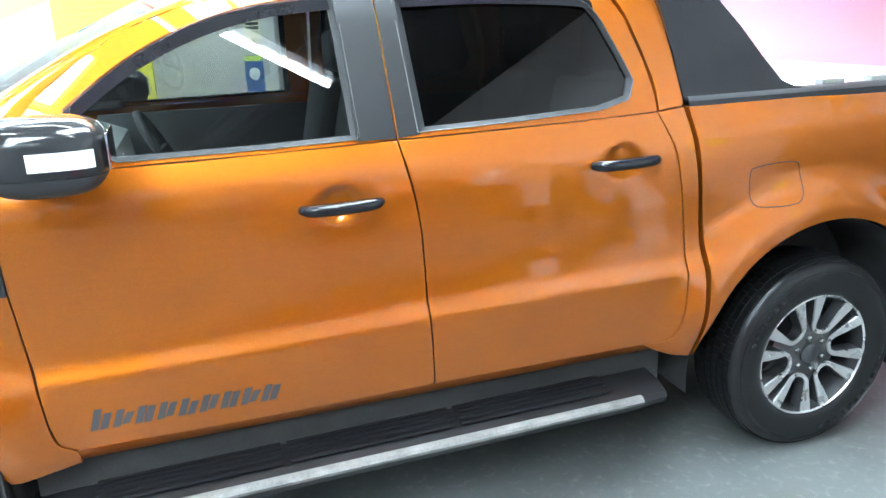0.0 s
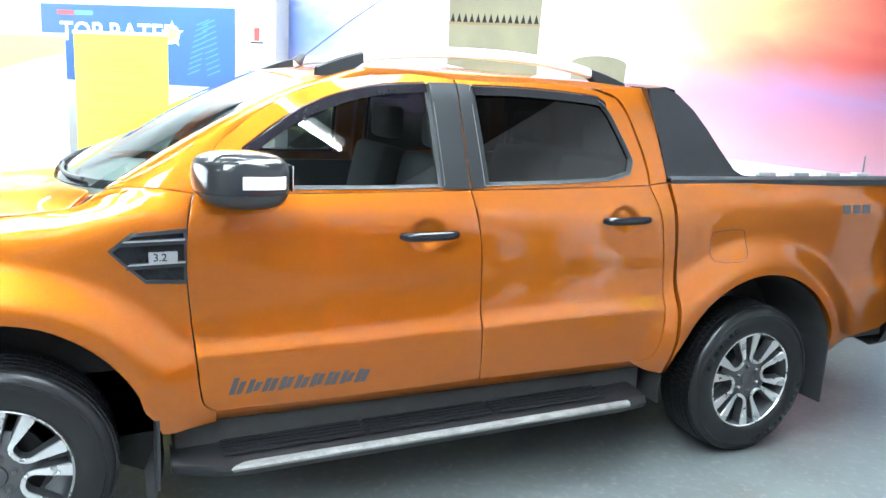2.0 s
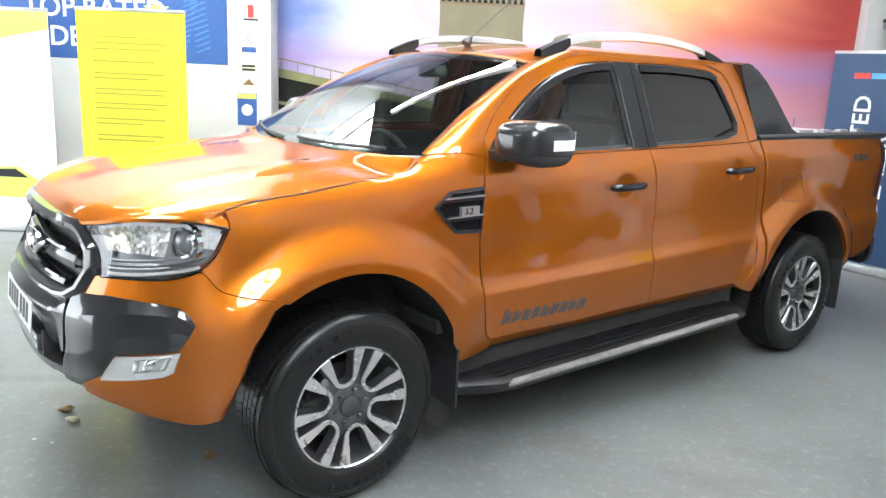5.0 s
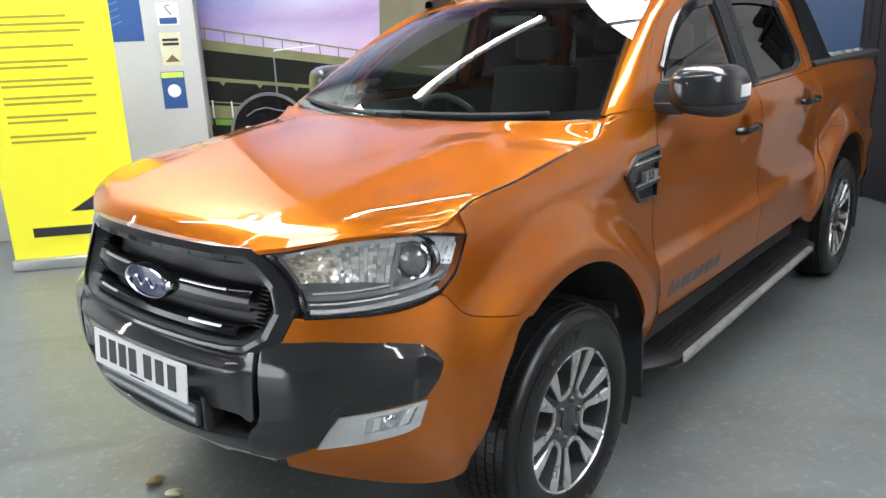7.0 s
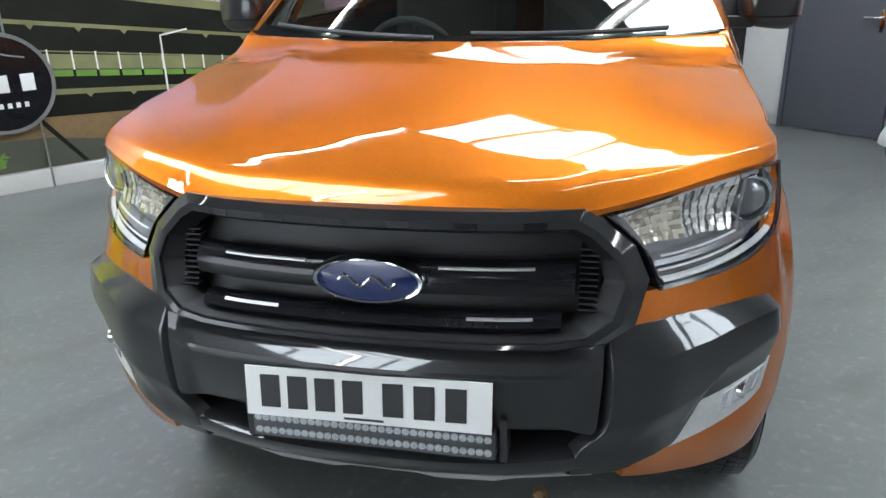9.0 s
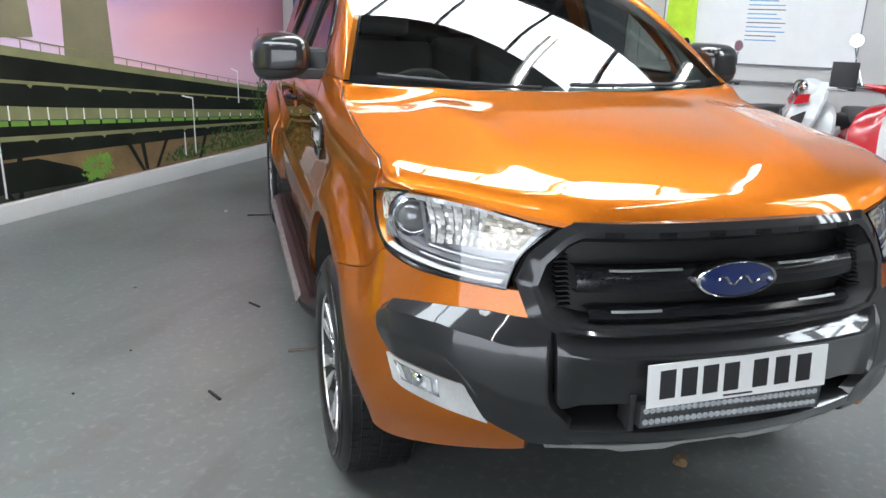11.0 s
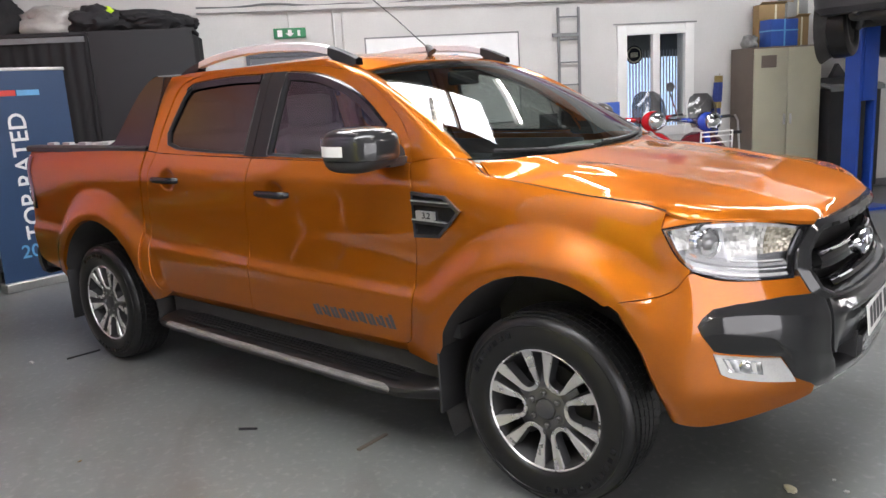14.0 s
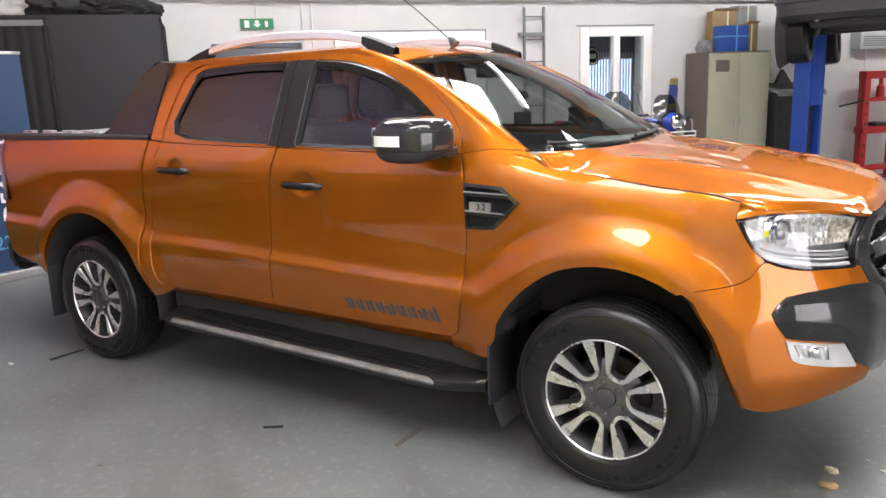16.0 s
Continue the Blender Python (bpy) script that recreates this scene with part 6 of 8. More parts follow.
for u, z0, z1, arm in ((-4.20, 0.78, 1.36, 0), (-3.83, 0.62, 0.94, 0.10), (-3.14, 0.20, 0.73, 0.14), (-0.72, 0.16, 1.03, -0.22), (-1.10, 0.17, 0.60, 0), (0.36, 1.0, 1.50, -0.38), (-3.0, 0.2, 0.42, 0)):
    flat("mast", [(u - 0.009, z0), (u + 0.009, z0), (u + 0.006, z1), (u - 0.006, z1)], R["white_ink"] if z0 < 0.7 else R["steel"], 0.0190, "printed lamp mast")
    if arm:
        flat("mast_arm", [(u, z1 - 0.012), (u + arm, z1 + 0.02), (u + arm, z1 + 0.034), (u, z1)], R["white_ink"], 0.0192)
# cooling towers with a dark rim
for (ua, ub, zt, zb, rim) in ((-0.60, -1.48, 2.74, 1.30, 0.30), (-1.75, -2.23, 2.00, 1.02, 0.0)):
    c, hw = (ua + ub) / 2, abs(ub - ua) / 2
    prof = [(hw * k, zb + (zt - zb) * t) for t, k in ((0, 1.02), (0.3, 0.97), (0.55, 0.93), (0.8, 0.95), (1, 1.0))]
    tw = flat("tower", [(c - w, z) for w, z in prof] + [(c - hw * math.cos(a), zt + 0.07 * math.sin(a)) for a in np.linspace(0, math.pi, 13)] + [(c + w, z) for w, z in prof[::-1]], R["stone"], 0.0148 if rim else 0.0137, "printed cooling tower")
    if rim:
        n_ = 14
        for i in range(n_):
            x = c - hw * 0.93 + 2 * hw * 0.93 * (i + 0.5) / n_
            flat("tower_tooth", [(x - 0.022, zt - 0.42), (x + 0.022, zt - 0.42), (x, zt - 0.34)], R["shade"], 0.0172)
        flat("tower_band", [(c - hw * 0.95, zt - 0.44), (c + hw * 0.95, zt - 0.44), (c + hw * 0.95, zt - 0.415), (c - hw * 0.95, zt - 0.415)], R["earth"], 0.0172)
rnd = random.Random(4)
for n_, (cu, cz, ru, rz, k, mt) in enumerate(((-4.36, 0.52, 0.30, 0.44, 420, "leafp"), (-3.70, 0.26, 0.42, 0.15, 260, "leafp"), (-1.95, 0.27, 0.17, 0.11, 150, "green"), (-3.05, 0.22, 0.30, 0.08, 120, "leafp"), (0.70, 0.24, 0.20, 0.09, 90, "green"))):
    bm = bmesh.new()
    for i in range(k):
        a, d = rnd.uniform(0, 6.28), rnd.random() ** 0.5 * rnd.uniform(0.75, 1.08)
        x, z = cu + ru * d * math.cos(a), cz + rz * d * math.sin(a)
        q, t = rnd.uniform(0.012, 0.034), rnd.uniform(0, 3.14)
        x, z = min(max(x, MU0 + 0.05), MU1 - 0.05), max(z, MZ0 + 0.04)
        c_, s_ = math.cos(t) * q, math.sin(t) * q
        y = 0.0185 + 0.0012 * rnd.random() + 0.0003 * n_
        bm.faces.new([bm.verts.new((x + u, y, z + w)) for u, w in ((c_, s_), (-0.45 * s_, 0.45 * c_), (-c_, -s_), (0.45 * s_, -0.45 * c_))])
    part("bush", bm, R[mt], mural, "printed leafy bush", 0)
room_box("mural_ledge", MU0, MU1, V0, V0 + 0.05, 0.0, 0.135, R["wall"], "white painted ledge below the mural", "ledge", bevel=0.006)

# round sign in front of the mural, its name left as plain shapes
sign = room_thing("round_sign", "round black sign with a grey rim and plain pale shapes", "sign", 0.45, MUR_V + 0.03, 0.78)
part("disc", lathe(bmesh.new(), [(0.33, 0.0), (0.335, 0.012), (0.328, 0.02), (0.001, 0.02)], "y", 64), M["gloss"], sign)
part("rim", lathe(bmesh.new(), [(0.325, 0.018), (0.325, 0.028), (0.350, 0.028), (0.352, 0.0)], "y", 64, close=True), R["steel"], sign, "grey rim")
for x in (-0.17, 0.0, 0.17):
    part("letter_block", boxed(-x - 0.045, -x + 0.045, 0.021, 0.026, -0.06, 0.06, 0.002), R["white_ink"], sign)
for i in range(6):
    part("small_block", boxed(0.14 - 0.055 * i - 0.014, 0.14 - 0.055 * i + 0.014, 0.021, 0.024, -0.17, -0.135), M["white"], sign)
part("car_stroke", tubed([(0.20, 0.022, 0.15), (0.12, 0.022, 0.20), (0.02, 0.022, 0.22), (-0.08, 0.022, 0.19), (-0.18, 0.022, 0.17)], 0.006, 6), R["steel"], sign)
for k in (-0.2, 0.2):
    part("foot", tubed([(k, 0.01, -0.25), (k, 0.03, -0.78)], 0.008, 6), R["steel"], sign)

# pillar at the end of the mural and white board wall beyond its other end
room_box("pillar", -4.90, -4.69, V0, V0 + 0.16, 0.0, CEIL - 0.001, R["wall"], "white square pillar at the corner of the mural", "pillar", bevel=0.008)
room_box("board_wall", MU1 + 0.01, 6.9, V0, V0 + 0.26, 0.0, CEIL - 0.001, R["wall"], "white board wall beside the mural", "wall", bevel=0.004)
PV = V0 + 0.262


def on_board(name, label, u0, u1, z0, z1, material, category="poster"):
    t = room_thing(name, label, category, (u0 + u1) / 2, PV, z0)
    part("print", boxed(-(u1 - u0) / 2, (u1 - u0) / 2, 0, 0.003, 0, z1 - z0), material, t)
    return t


p1 = on_board("small_poster", "small poster with red and white shapes", 1.09, 1.25, 2.04, 2.22, R["white_ink"])
part("can", boxed(-0.03, 0.03, 0.003, 0.005, 0.03, 0.15), R["red_ink"], p1)
part("caption", boxed(-0.07, 0.07, 0.003, 0.005, 0.005, 0.025), M["ink"], p1)
p2 = on_board("small_poster", "small poster with blue bars", 1.10, 1.28, 1.74, 1.92, R["white_ink"])
part("caption", boxed(-0.07, 0.07, 0.003, 0.005, 0.01, 0.06), R["blue"], p2)
part("sketch", tubed([(-0.03, 0.004, 0.08), (0.0, 0.004, 0.12), (0.02, 0.004, 0.15), (-0.02, 0.004, 0.16)], 0.006, 5), R["steel"], p2)
p3 = on_board("small_poster", "cream poster with dark bars", 1.11, 1.28, 1.41, 1.68, R["cream"])
for z in (0.20, 0.165):
    part("caption", boxed(-0.065, 0.065, 0.003, 0.005, z, z + 0.022), M["ink"], p3)
part("emblem", prism(bmesh.new(), [(-0.06, 0.03), (0.06, 0.03), (0.0, 0.09)], 0.002, lambda a, b, h: Vector((a, 0.003 + h, b))), R["earth"], p3)
p4 = on_board("small_poster", "blue poster with a pale shape and green bar", 1.12, 1.31, 1.05, 1.36, R["blue"])
part("bar", boxed(-0.09, 0.09, 0.003, 0.005, 0.26, 0.305), R["lime"], p4)
part("blob", lathe(bmesh.new(), [(0.001, 0.006), (0.05, 0.005), (0.055, 0.003)], "y", 16, Matrix.Translation((0, 0, 0.15))), R["white_ink"], p4)


def text_mesh(name, words, size, material, parent, m, label=""):
    cu = bpy.data.curves.new(name, 'FONT')
    cu.body, cu.size, cu.extrude = words, size, 0.0012
    cu.offset = 0.012 * size
    cu.align_x, cu.align_y = 'CENTER', 'CENTER'
    cu.resolution_u = 3
    tmp = bpy.data.objects.new("tmp", cu)
    scene.collection.objects.link(tmp)
    bpy.context.view_layer.update()
    me = bpy.data.meshes.new_from_object(tmp.evaluated_get(bpy.context.evaluated_depsgraph_get()))
    bpy.data.objects.remove(tmp)
    me.materials.clear()
    me.materials.append(material)
    ob = new(name, me)
    ob.parent = parent
    ob.matrix_local = m
    return tagged(ob, label) if label else ob


FACE = pose(0, 0, 0, 90, 0, 180)   # writing that faces +y
bb = on_board("wall_banner", "long blue wall banner with white lettering", 1.40, 3.60, 1.62, 2.36, R["blue"], "banner")
text_mesh("lettering", "TOP RATED", 0.26, R["white_ink"], bb, pose(0.18, 0.0045, 0.47) @ FACE)
text_mesh("lettering", "DEALER", 0.26, R["white_ink"], bb, pose(0.18, 0.0045, 0.20) @ FACE)
part("brand_bar", boxed(0.70, 0.90, 0.003, 0.0045, 0.64, 0.68), R["red_ink"], bb)
part("brand_bar", boxed(0.48, 0.69, 0.003, 0.0045, 0.64, 0.68), R["sky_ink"], bb)
st_ = [(-0.42 + (0.13 if i % 2 == 0 else 0.055) * math.sin(i * math.pi / 5), 0.48 + (0.13 if i % 2 == 0 else 0.055) * math.cos(i * math.pi / 5)) for i in range(10)]
part("star", prism(bmesh.new(), st_, 0.0015, lambda a, b, h: Vector((a, 0.003 + h, b))), R["lime"], bb)
for i in range(10):
    for x0, dx in ((-0.58, -0.012), (-0.80, 0.006)):
        z = 0.10 + 0.052 * i
        part("hatch_stroke", prism(bmesh.new(), [(x0 + dx * i, z), (x0 + dx * i, z + 0.013), (x0 + dx * i - 0.14, z + 0.068), (x0 + dx * i - 0.14, z + 0.055)], 0.0012, lambda a, b, h: Vector((a, 0.003 + h, b))), R["mid_ink"], bb)


def roller_banner(label, u, v, turn, w, h, material):
    t = room_thing("roller_banner", label, "roller banner", u, v, 0, turn, "roller banners")
    part("base", boxed(-w / 2 - 0.01, w / 2 + 0.01, -0.10, 0.06, 0.0, 0.085, 0.015, 3), M["silver"], t, "silver roller base")
    part("panel", boxed(-w / 2, w / 2, -0.004, 0.004, 0.085, h), material, t)
    part("top_bar", boxed(-w / 2 - 0.004, w / 2 + 0.004, -0.012, 0.012, h - 0.005, h + 0.022, 0.004), M["silver"], t, "silver top bar")
    part("pole", tubed([(0, -0.03, 0.08), (0, -0.02, h)], 0.010, 6), M["silver"], t)
    return t


# navy banner with the award, standing at the corner
nb = roller_banner("navy roller banner with white award lettering", -4.59, -3.735, 126.0 - 180, 0.82, 1.98, R["navy"])
UPW = pose(0, 0, 0, 0, 0, 90)
text_mesh("lettering", "TOP-RATED", 0.215, R["white_ink"], nb, pose(0.075, 0.0055, 1.03) @ FACE @ UPW)
text_mesh("lettering", "DEALER", 0.215, R["white_ink"], nb, pose(-0.135, 0.0055, 0.90) @ FACE @ UPW)
text_mesh("lettering", "2022", 0.17, R["sky_ink"], nb, pose(0.06, 0.0055, 0.34) @ FACE)
part("brand_bar", boxed(0.055, 0.20, 0.0042, 0.0055, 1.755, 1.805), R["red_ink"], nb)
part("brand_bar", boxed(-0.15, 0.045, 0.0042, 0.0055, 1.755, 1.805), R["sky_ink"], nb)
# yellow banner: unreadable small print as bars, a black roof shape at the foot
yb = roller_banner("bright yellow roller banner with rows of small black print", 1.905, -3.17, 0, 0.92, 2.02, R["yellow"])
for i, (z, w) in enumerate(((1.80, 0.50), (1.75, 0.62), (1.70, 0.58), (1.60, 0.52), (1.50, 0.60), (1.46, 0.46), (1.37, 0.62), (1.33, 0.60), (1.25, 0.62), (1.21, 0.52), (1.12, 0.60), (1.08, 0.40), (0.98, 0.58), (0.94, 0.5))):
    part("print_line", boxed(0.33 - w, 0.33, 0.0042, 0.0054, z, z + 0.016), R["olive_ink"], yb)
part("roof_shape", prism(bmesh.new(), [(0.02, 0.42), (-0.38, 0.42), (-0.18, 0.54)], 0.0012, lambda a, b, h: Vector((a, 0.0042 + h, b))), M["ink"], yb)
part("brand_bar", boxed(-0.38, 0.30, 0.0042, 0.0054, 0.24, 0.31), M["ink"], yb)
wb_ = roller_banner("white roller banner with a lime sweep and a green car", 3.35, -3.62, 0, 1.0, 2.02, R["white_ink"])
part("sweep", prism(bmesh.new(), [(0.5, 2.01), (-0.5, 2.01), (-0.5, 1.86), (-0.2, 1.80), (0.5, 1.62)], 0.0012, lambda a, b, h: Vector((a, 0.0042 + h, b))), R["lime"], wb_)
car_o = [(0.42, 0.32), (0.40, 0.45), (0.25, 0.50), (0.10, 0.60), (-0.12, 0.61), (-0.28, 0.51), (-0.42, 0.46), (-0.44, 0.32)]
part("car_shape", prism(bmesh.new(), car_o, 0.0012, lambda a, b, h: Vector((a, 0.0042 + h, b))), R["lime"], wb_)
part("car_windows", prism(bmesh.new(), [(0.19, 0.51), (0.09, 0.58), (-0.10, 0.59), (-0.22, 0.51)], 0.0012, lambda a, b, h: Vector((a, 0.0056 + h, b))), R["board"], wb_)
for x in (0.24, -0.28):
    part("car_wheel", lathe(bmesh.new(), [(0.07, 0.005), (0.07, 0.0065), (0.001, 0.0068)], "y", 16, Matrix.Translation((x, 0, 0.32))), M["ink"], wb_)

# ---- black curtained booth in the corner ----
booth = room_thing("curtain_booth", "black curtain and dark boards screening off the corner", "partition", -4.80, -3.2, 0)


def curtain(name, a, b, z0, z1, material, folds, depth, holder):
    n = folds * 6
    bm = bmesh.new()
    d = Vector((b[0] - a[0], b[1] - a[1], 0))
    nn = Vector((d.y, -d.x, 0)).normalized()
    rows = []
    for z, k in ((z0, 1.0), (z0 + 0.3, 0.9), ((z0 + z1) / 2, 0.75), (z1, 0.5)):
        rows.append([Vector((a[0], a[1], z)) + d * i / n + nn * depth * k * math.sin(i * 2 * math.pi / 6 + 0.6 * math.sin(i * 0.7)) for i in range(n + 1)])
    sheet(bm, rows, nn * -1, 0.01)
    return part(name, bm, material, holder)


curtain("curtain", (-0.05, -0.95), (0.0, 0.02), 0.01, 2.22, R["curtain"], 9, 0.012, booth)
part("board", boxed(-0.03, 0.01, 0.05, 0.98, 0.01, 2.30, 0.004), R["board"], booth, "dark grey board")
curtain("curtain", (0.0, 0.99), (-0.64, 1.02), 0.01, 2.25, R["curtain"], 5, 0.02, booth)
part("post", boxed(-0.04, 0.02, 0.02, 0.045, 0, 2.30), R["curtain"], booth)
part("lintel", boxed(-0.06, 0.0, -0.98, 0.05, 2.22, 2.27), R["skirt"], booth)
part("booth_top", boxed(-0.66, 0.0, -1.0, 1.0, 2.28, 2.31), R["board"], booth)


def heap(name, label, category, u, v, z, size, material, seed, group):
    """A soft crumpled bundle with folds, flat underneath."""
    bm = bmesh.new()
    bmesh.ops.create_icosphere(bm, subdivisions=4, radius=1)
    off = Vector((seed * 3.1, seed * 1.7, 0))
    for p in bm.verts:
        k = 1 + 0.30 * noise.noise(p.co * 1.6 + off) + 0.16 * noise.noise(p.co * 5.0 + off) + 0.05 * abs(noise.noise(p.co * 14 + off))
        q = p.co * k
        p.co = Vector((q.x * size[0], q.y * size[1], max(q.z, -0.55) * size[2]))
    zmin = min(p.co.z for p in bm.verts)
    for p in bm.verts:
        p.co.z -= zmin
    o = mesh_ob(name, bm, material, 60)
    o.matrix_world = at_room(u, v, z, 20 * math.sin(seed))
    return tagged(o, label, category, group)


for i, (x, y, sx, sy, sz, mt) in enumerate(((-0.30, 0.60, 0.26, 0.36, 0.13, "curtain"), (-0.24, 0.12, 0.22, 0.26, 0.16, "board"), (-0.34, 0.86, 0.18, 0.16, 0.10, "curtain"), (-0.30, -0.78, 0.26, 0.22, 0.26, "curtain"))):
    heap("dust_sheet", "crumpled black dust sheet thrown on the booth top", "dust sheet", -4.80 + x, -3.2 + y, 2.311, (sx, sy, sz), R[mt], i + 1, "heaps on the booth")
heap("plastic_sheet_roll", "roll of crumpled clear plastic sheeting on the booth", "plastic roll", -5.08, -3.45, 2.311, (0.18, 0.34, 0.17), R["plastic"], 7, "heaps on the booth")
heap("lime_rag", "lime green rag stuffed among the plastic sheeting", "rag", -5.00, -3.02, 2.45, (0.09, 0.10, 0.06), R["hivis"], 9, "heaps on the booth")

# ---- grey fire door with its frame ----
door = room_thing("door_1", "closed dark grey fire door with a steel lever handle", "door", WHITE_U, -1.29, 0, 0, kind="structure")
part("door_leaf", boxed(0.0, 0.045, -0.415, 0.415, 0.01, 2.03, 0.004), R["grey_door"], door)
for y in (-0.46, 0.42):
    part("door_frame", boxed(0.0, 0.06, y, y + 0.04, 0.0, 2.07), R["grey_door"], door)
part("door_frame", boxed(0.0, 0.06, -0.46, 0.46, 2.035, 2.075), R["grey_door"], door)
part("handle_plate", boxed(0.046, 0.052, 0.295, 0.335, 0.88, 1.06, 0.004), M["chrome"], door)
part("door_handle", tubed([(0.052, 0.315, 1.0), (0.10, 0.315, 1.0), (0.105, 0.30, 1.0), (0.105, 0.19, 1.0)], 0.010, 8), M["chrome"], door, "chrome lever handle")
room_box("wall_panel", U0, U0 + 0.03, -2.20, -1.76, 0.10, 2.6, R["wall"], "white boxed panel beside the fire door", "wall panel")
ex = room_thing("exit_sign", "green illuminated fire exit sign above the door", "sign", WHITE_U, -1.27, 2.27)
part("case", boxed(0.0, 0.035, -0.17, 0.17, -0.05, 0.055, 0.005), R["exit"], ex)
part("arrow", prism(bmesh.new(), [(0.02, 0.035), (-0.02, 0.035), (-0.02, 0.0), (-0.045, 0.0), (0.0, -0.035), (0.045, 0.0), (0.02, 0.0)], 0.0015, lambda a, b, h: Vector((0.0352 + h, a, b))), R["white_ink"], ex)
part("door_shape", boxed(0.0352, 0.0368, -0.13, -0.08, -0.035, 0.035), R["white_ink"], ex)
part("walking_mark", boxed(0.0352, 0.0368, 0.08, 0.11, -0.03, 0.03), R["white_ink"], ex)
part("cable_pipe", tubed([(0.015, 0.0, 0.055), (0.015, 0.0, 0.36)], 0.009, 6), R["wall"], ex)

# ---- cable tray, pipes, whiteboard ----
tray = mesh_ob("cable_tray", boxed(0.0, 0.07, -2.2, 10.9, 0, 0.045, 0.006), R["wall"])
tray.matrix_world = at_room(U0, 0, 2.50)
tagged(tray, "long grey cable tray fixed along the wall", "cable tray")
cb = mesh_ob("cable", tubed([(0.03, v, 0.055 + 0.012 * math.sin(v * 3.1) + 0.01 * math.sin(v * 7.7)) for v in np.linspace(-2.2, 3.0, 60)], 0.012, 6), R["steel"])
cb.matrix_world = at_room(U0, 0, 2.50)
tagged(cb, "loose grey cables lying on the cable tray", "cable")
for v in (-0.80, -0.70):
    o = mesh_ob("conduit", tubed([(0.016, 0, 0.11), (0.016, 0, 2.50)], 0.012, 8), R["wall"])
    o.matrix_world = at_room(U0, v, 0)
    tagged(o, "white painted conduit pipe on the wall", "pipe", "conduits")
pp = mesh_ob("heating_pipe", tubed([(0.03, -0.2, 1.02), (0.03, 2.3, 1.02)], 0.011, 8), R["steel"])
pp.matrix_world = at_room(U0, 0, 0)
tagged(pp, "thin grey pipe along the wall", "pipe")
wbd = room_thing("whiteboard", "large whiteboard with faint grey rows of writing", "whiteboard", WHITE_U, 0.41, 1.18)
part("panel", boxed(0.0, 0.012, -0.88, 0.88, 0.0, 1.0), R["white_ink"], wbd)
for a in ((-0.885, 0.885, -0.012, 0.004), (-0.885, 0.885, 0.996, 1.012)):
    part("frame_bar", boxed(0.0, 0.018, *a), R["steel"], wbd)
for y in (-0.885, 0.873):
    part("frame_bar", boxed(0.0, 0.018, y, y + 0.012, 0, 1.0), R["steel"], wbd)
random.seed(9)
for i in range(17):
    z, w = 0.86 - 0.040 * i, random.uniform(0.25, 0.38)
    part("writing_bar", boxed(0.0122, 0.0128, -0.11, -0.11 + w, z, z + 0.010), R["sky_ink"] if i % 3 else R["steel"], wbd)
hv = room_thing("hanging_vest", "lime safety vest hanging from a hook", "vest", WHITE_U + 0.06, -0.30, 1.35)
part("vest", sheet(bmesh.new(), [[Vector((0.02 * math.sin(9 * y + z * 5), y * (0.8 + 0.3 * (0.5 - z)), z)) for y in np.linspace(-0.16, 0.16, 9)] for z in (0.0, 0.2, 0.4, 0.55)], (-1, 0, 0), 0.03), R["hivis"], hv)
part("hook", tubed([(-0.06, 0, 0.57), (0.0, 0, 0.57), (0.01, 0, 0.53)], 0.008, 6), R["steel"], hv)

# ladder hung on the wall
lad = room_thing("ladder", "narrow grey metal ladder hung on the wall", "ladder", WHITE_U + 0.03, 1.89, 0.95)
for y in (-0.125, 0.125):
    part("rail", boxed(0.0, 0.03, y - 0.012, y + 0.012, 0, 1.48), R["steel"], lad)
for i in range(6):
    z = 0.10 + 0.255 * i
    part("rung", tubed([(0.015, -0.125, z), (0.015, 0.125, z)], 0.010, 6), R["steel"], lad)
part("stay", boxed(0.0, 0.035, -0.20, 0.13, 1.155, 1.195), R["steel"], lad)

# ---- window in the white wall ----
win = room_thing("window_1", "white plastic window with vertical blinds behind it", "window", WHITE_U, (WIN[0] + WIN[1]) / 2, WIN[2], kind="structure")
ww, wh = WIN[1] - WIN[0], WIN[3] - WIN[2]
for y0, y1, z0, z1 in ((-ww / 2 - 0.07, -ww / 2 + 0.05, -0.06, wh + 0.06), (ww / 2 - 0.05, ww / 2 + 0.07, -0.06, wh + 0.06), (-ww / 2 + 0.05, ww / 2 - 0.05, wh - 0.05, wh + 0.06), (-ww / 2 + 0.05, ww / 2 - 0.05, -0.06, 0.05), (-0.045, 0.045, 0.05, wh - 0.05)):
    part("window_frame", boxed(-0.05, 0.03, y0, y1, z0, z1, 0.006), M["white"], win)
for y0, y1 in ((-ww / 2 + 0.05, -0.045), (0.045, ww / 2 - 0.05)):
    pn = part("pane", boxed(-0.03, -0.025, y0, y1, 0.05, wh - 0.05), R["pane"], win)
    pn.visible_shadow = False
# thin grey strip in place of the shadow line over the window
part("lintel_shadow", boxed(0.0, 0.012, -ww / 2 - 0.11, ww / 2 + 0.11, wh + 0.07, wh + 0.085), R["steel"], win)
off = room_thing("office_backdrop", "dim office with daylight seen behind the window", "backdrop", WHITE_U - 1.3, 3.01, 0, kind="structure")
part("back_wall", boxed(-0.05, 0.0, -1.5, 1.5, 0.3, 2.9), R["inside"], off)
part("bright_window", boxed(0.0, 0.01, -0.30, 1.05, 0.85, 1.86), R["outside"], off, "bright window of the office")
for i in range(30):
    y = -0.32 + 0.046 * i
    part("blind_slat", boxed(0.05, 0.055, y, y + 0.022, 0.85, 1.95, m=None), R["wall"], off)
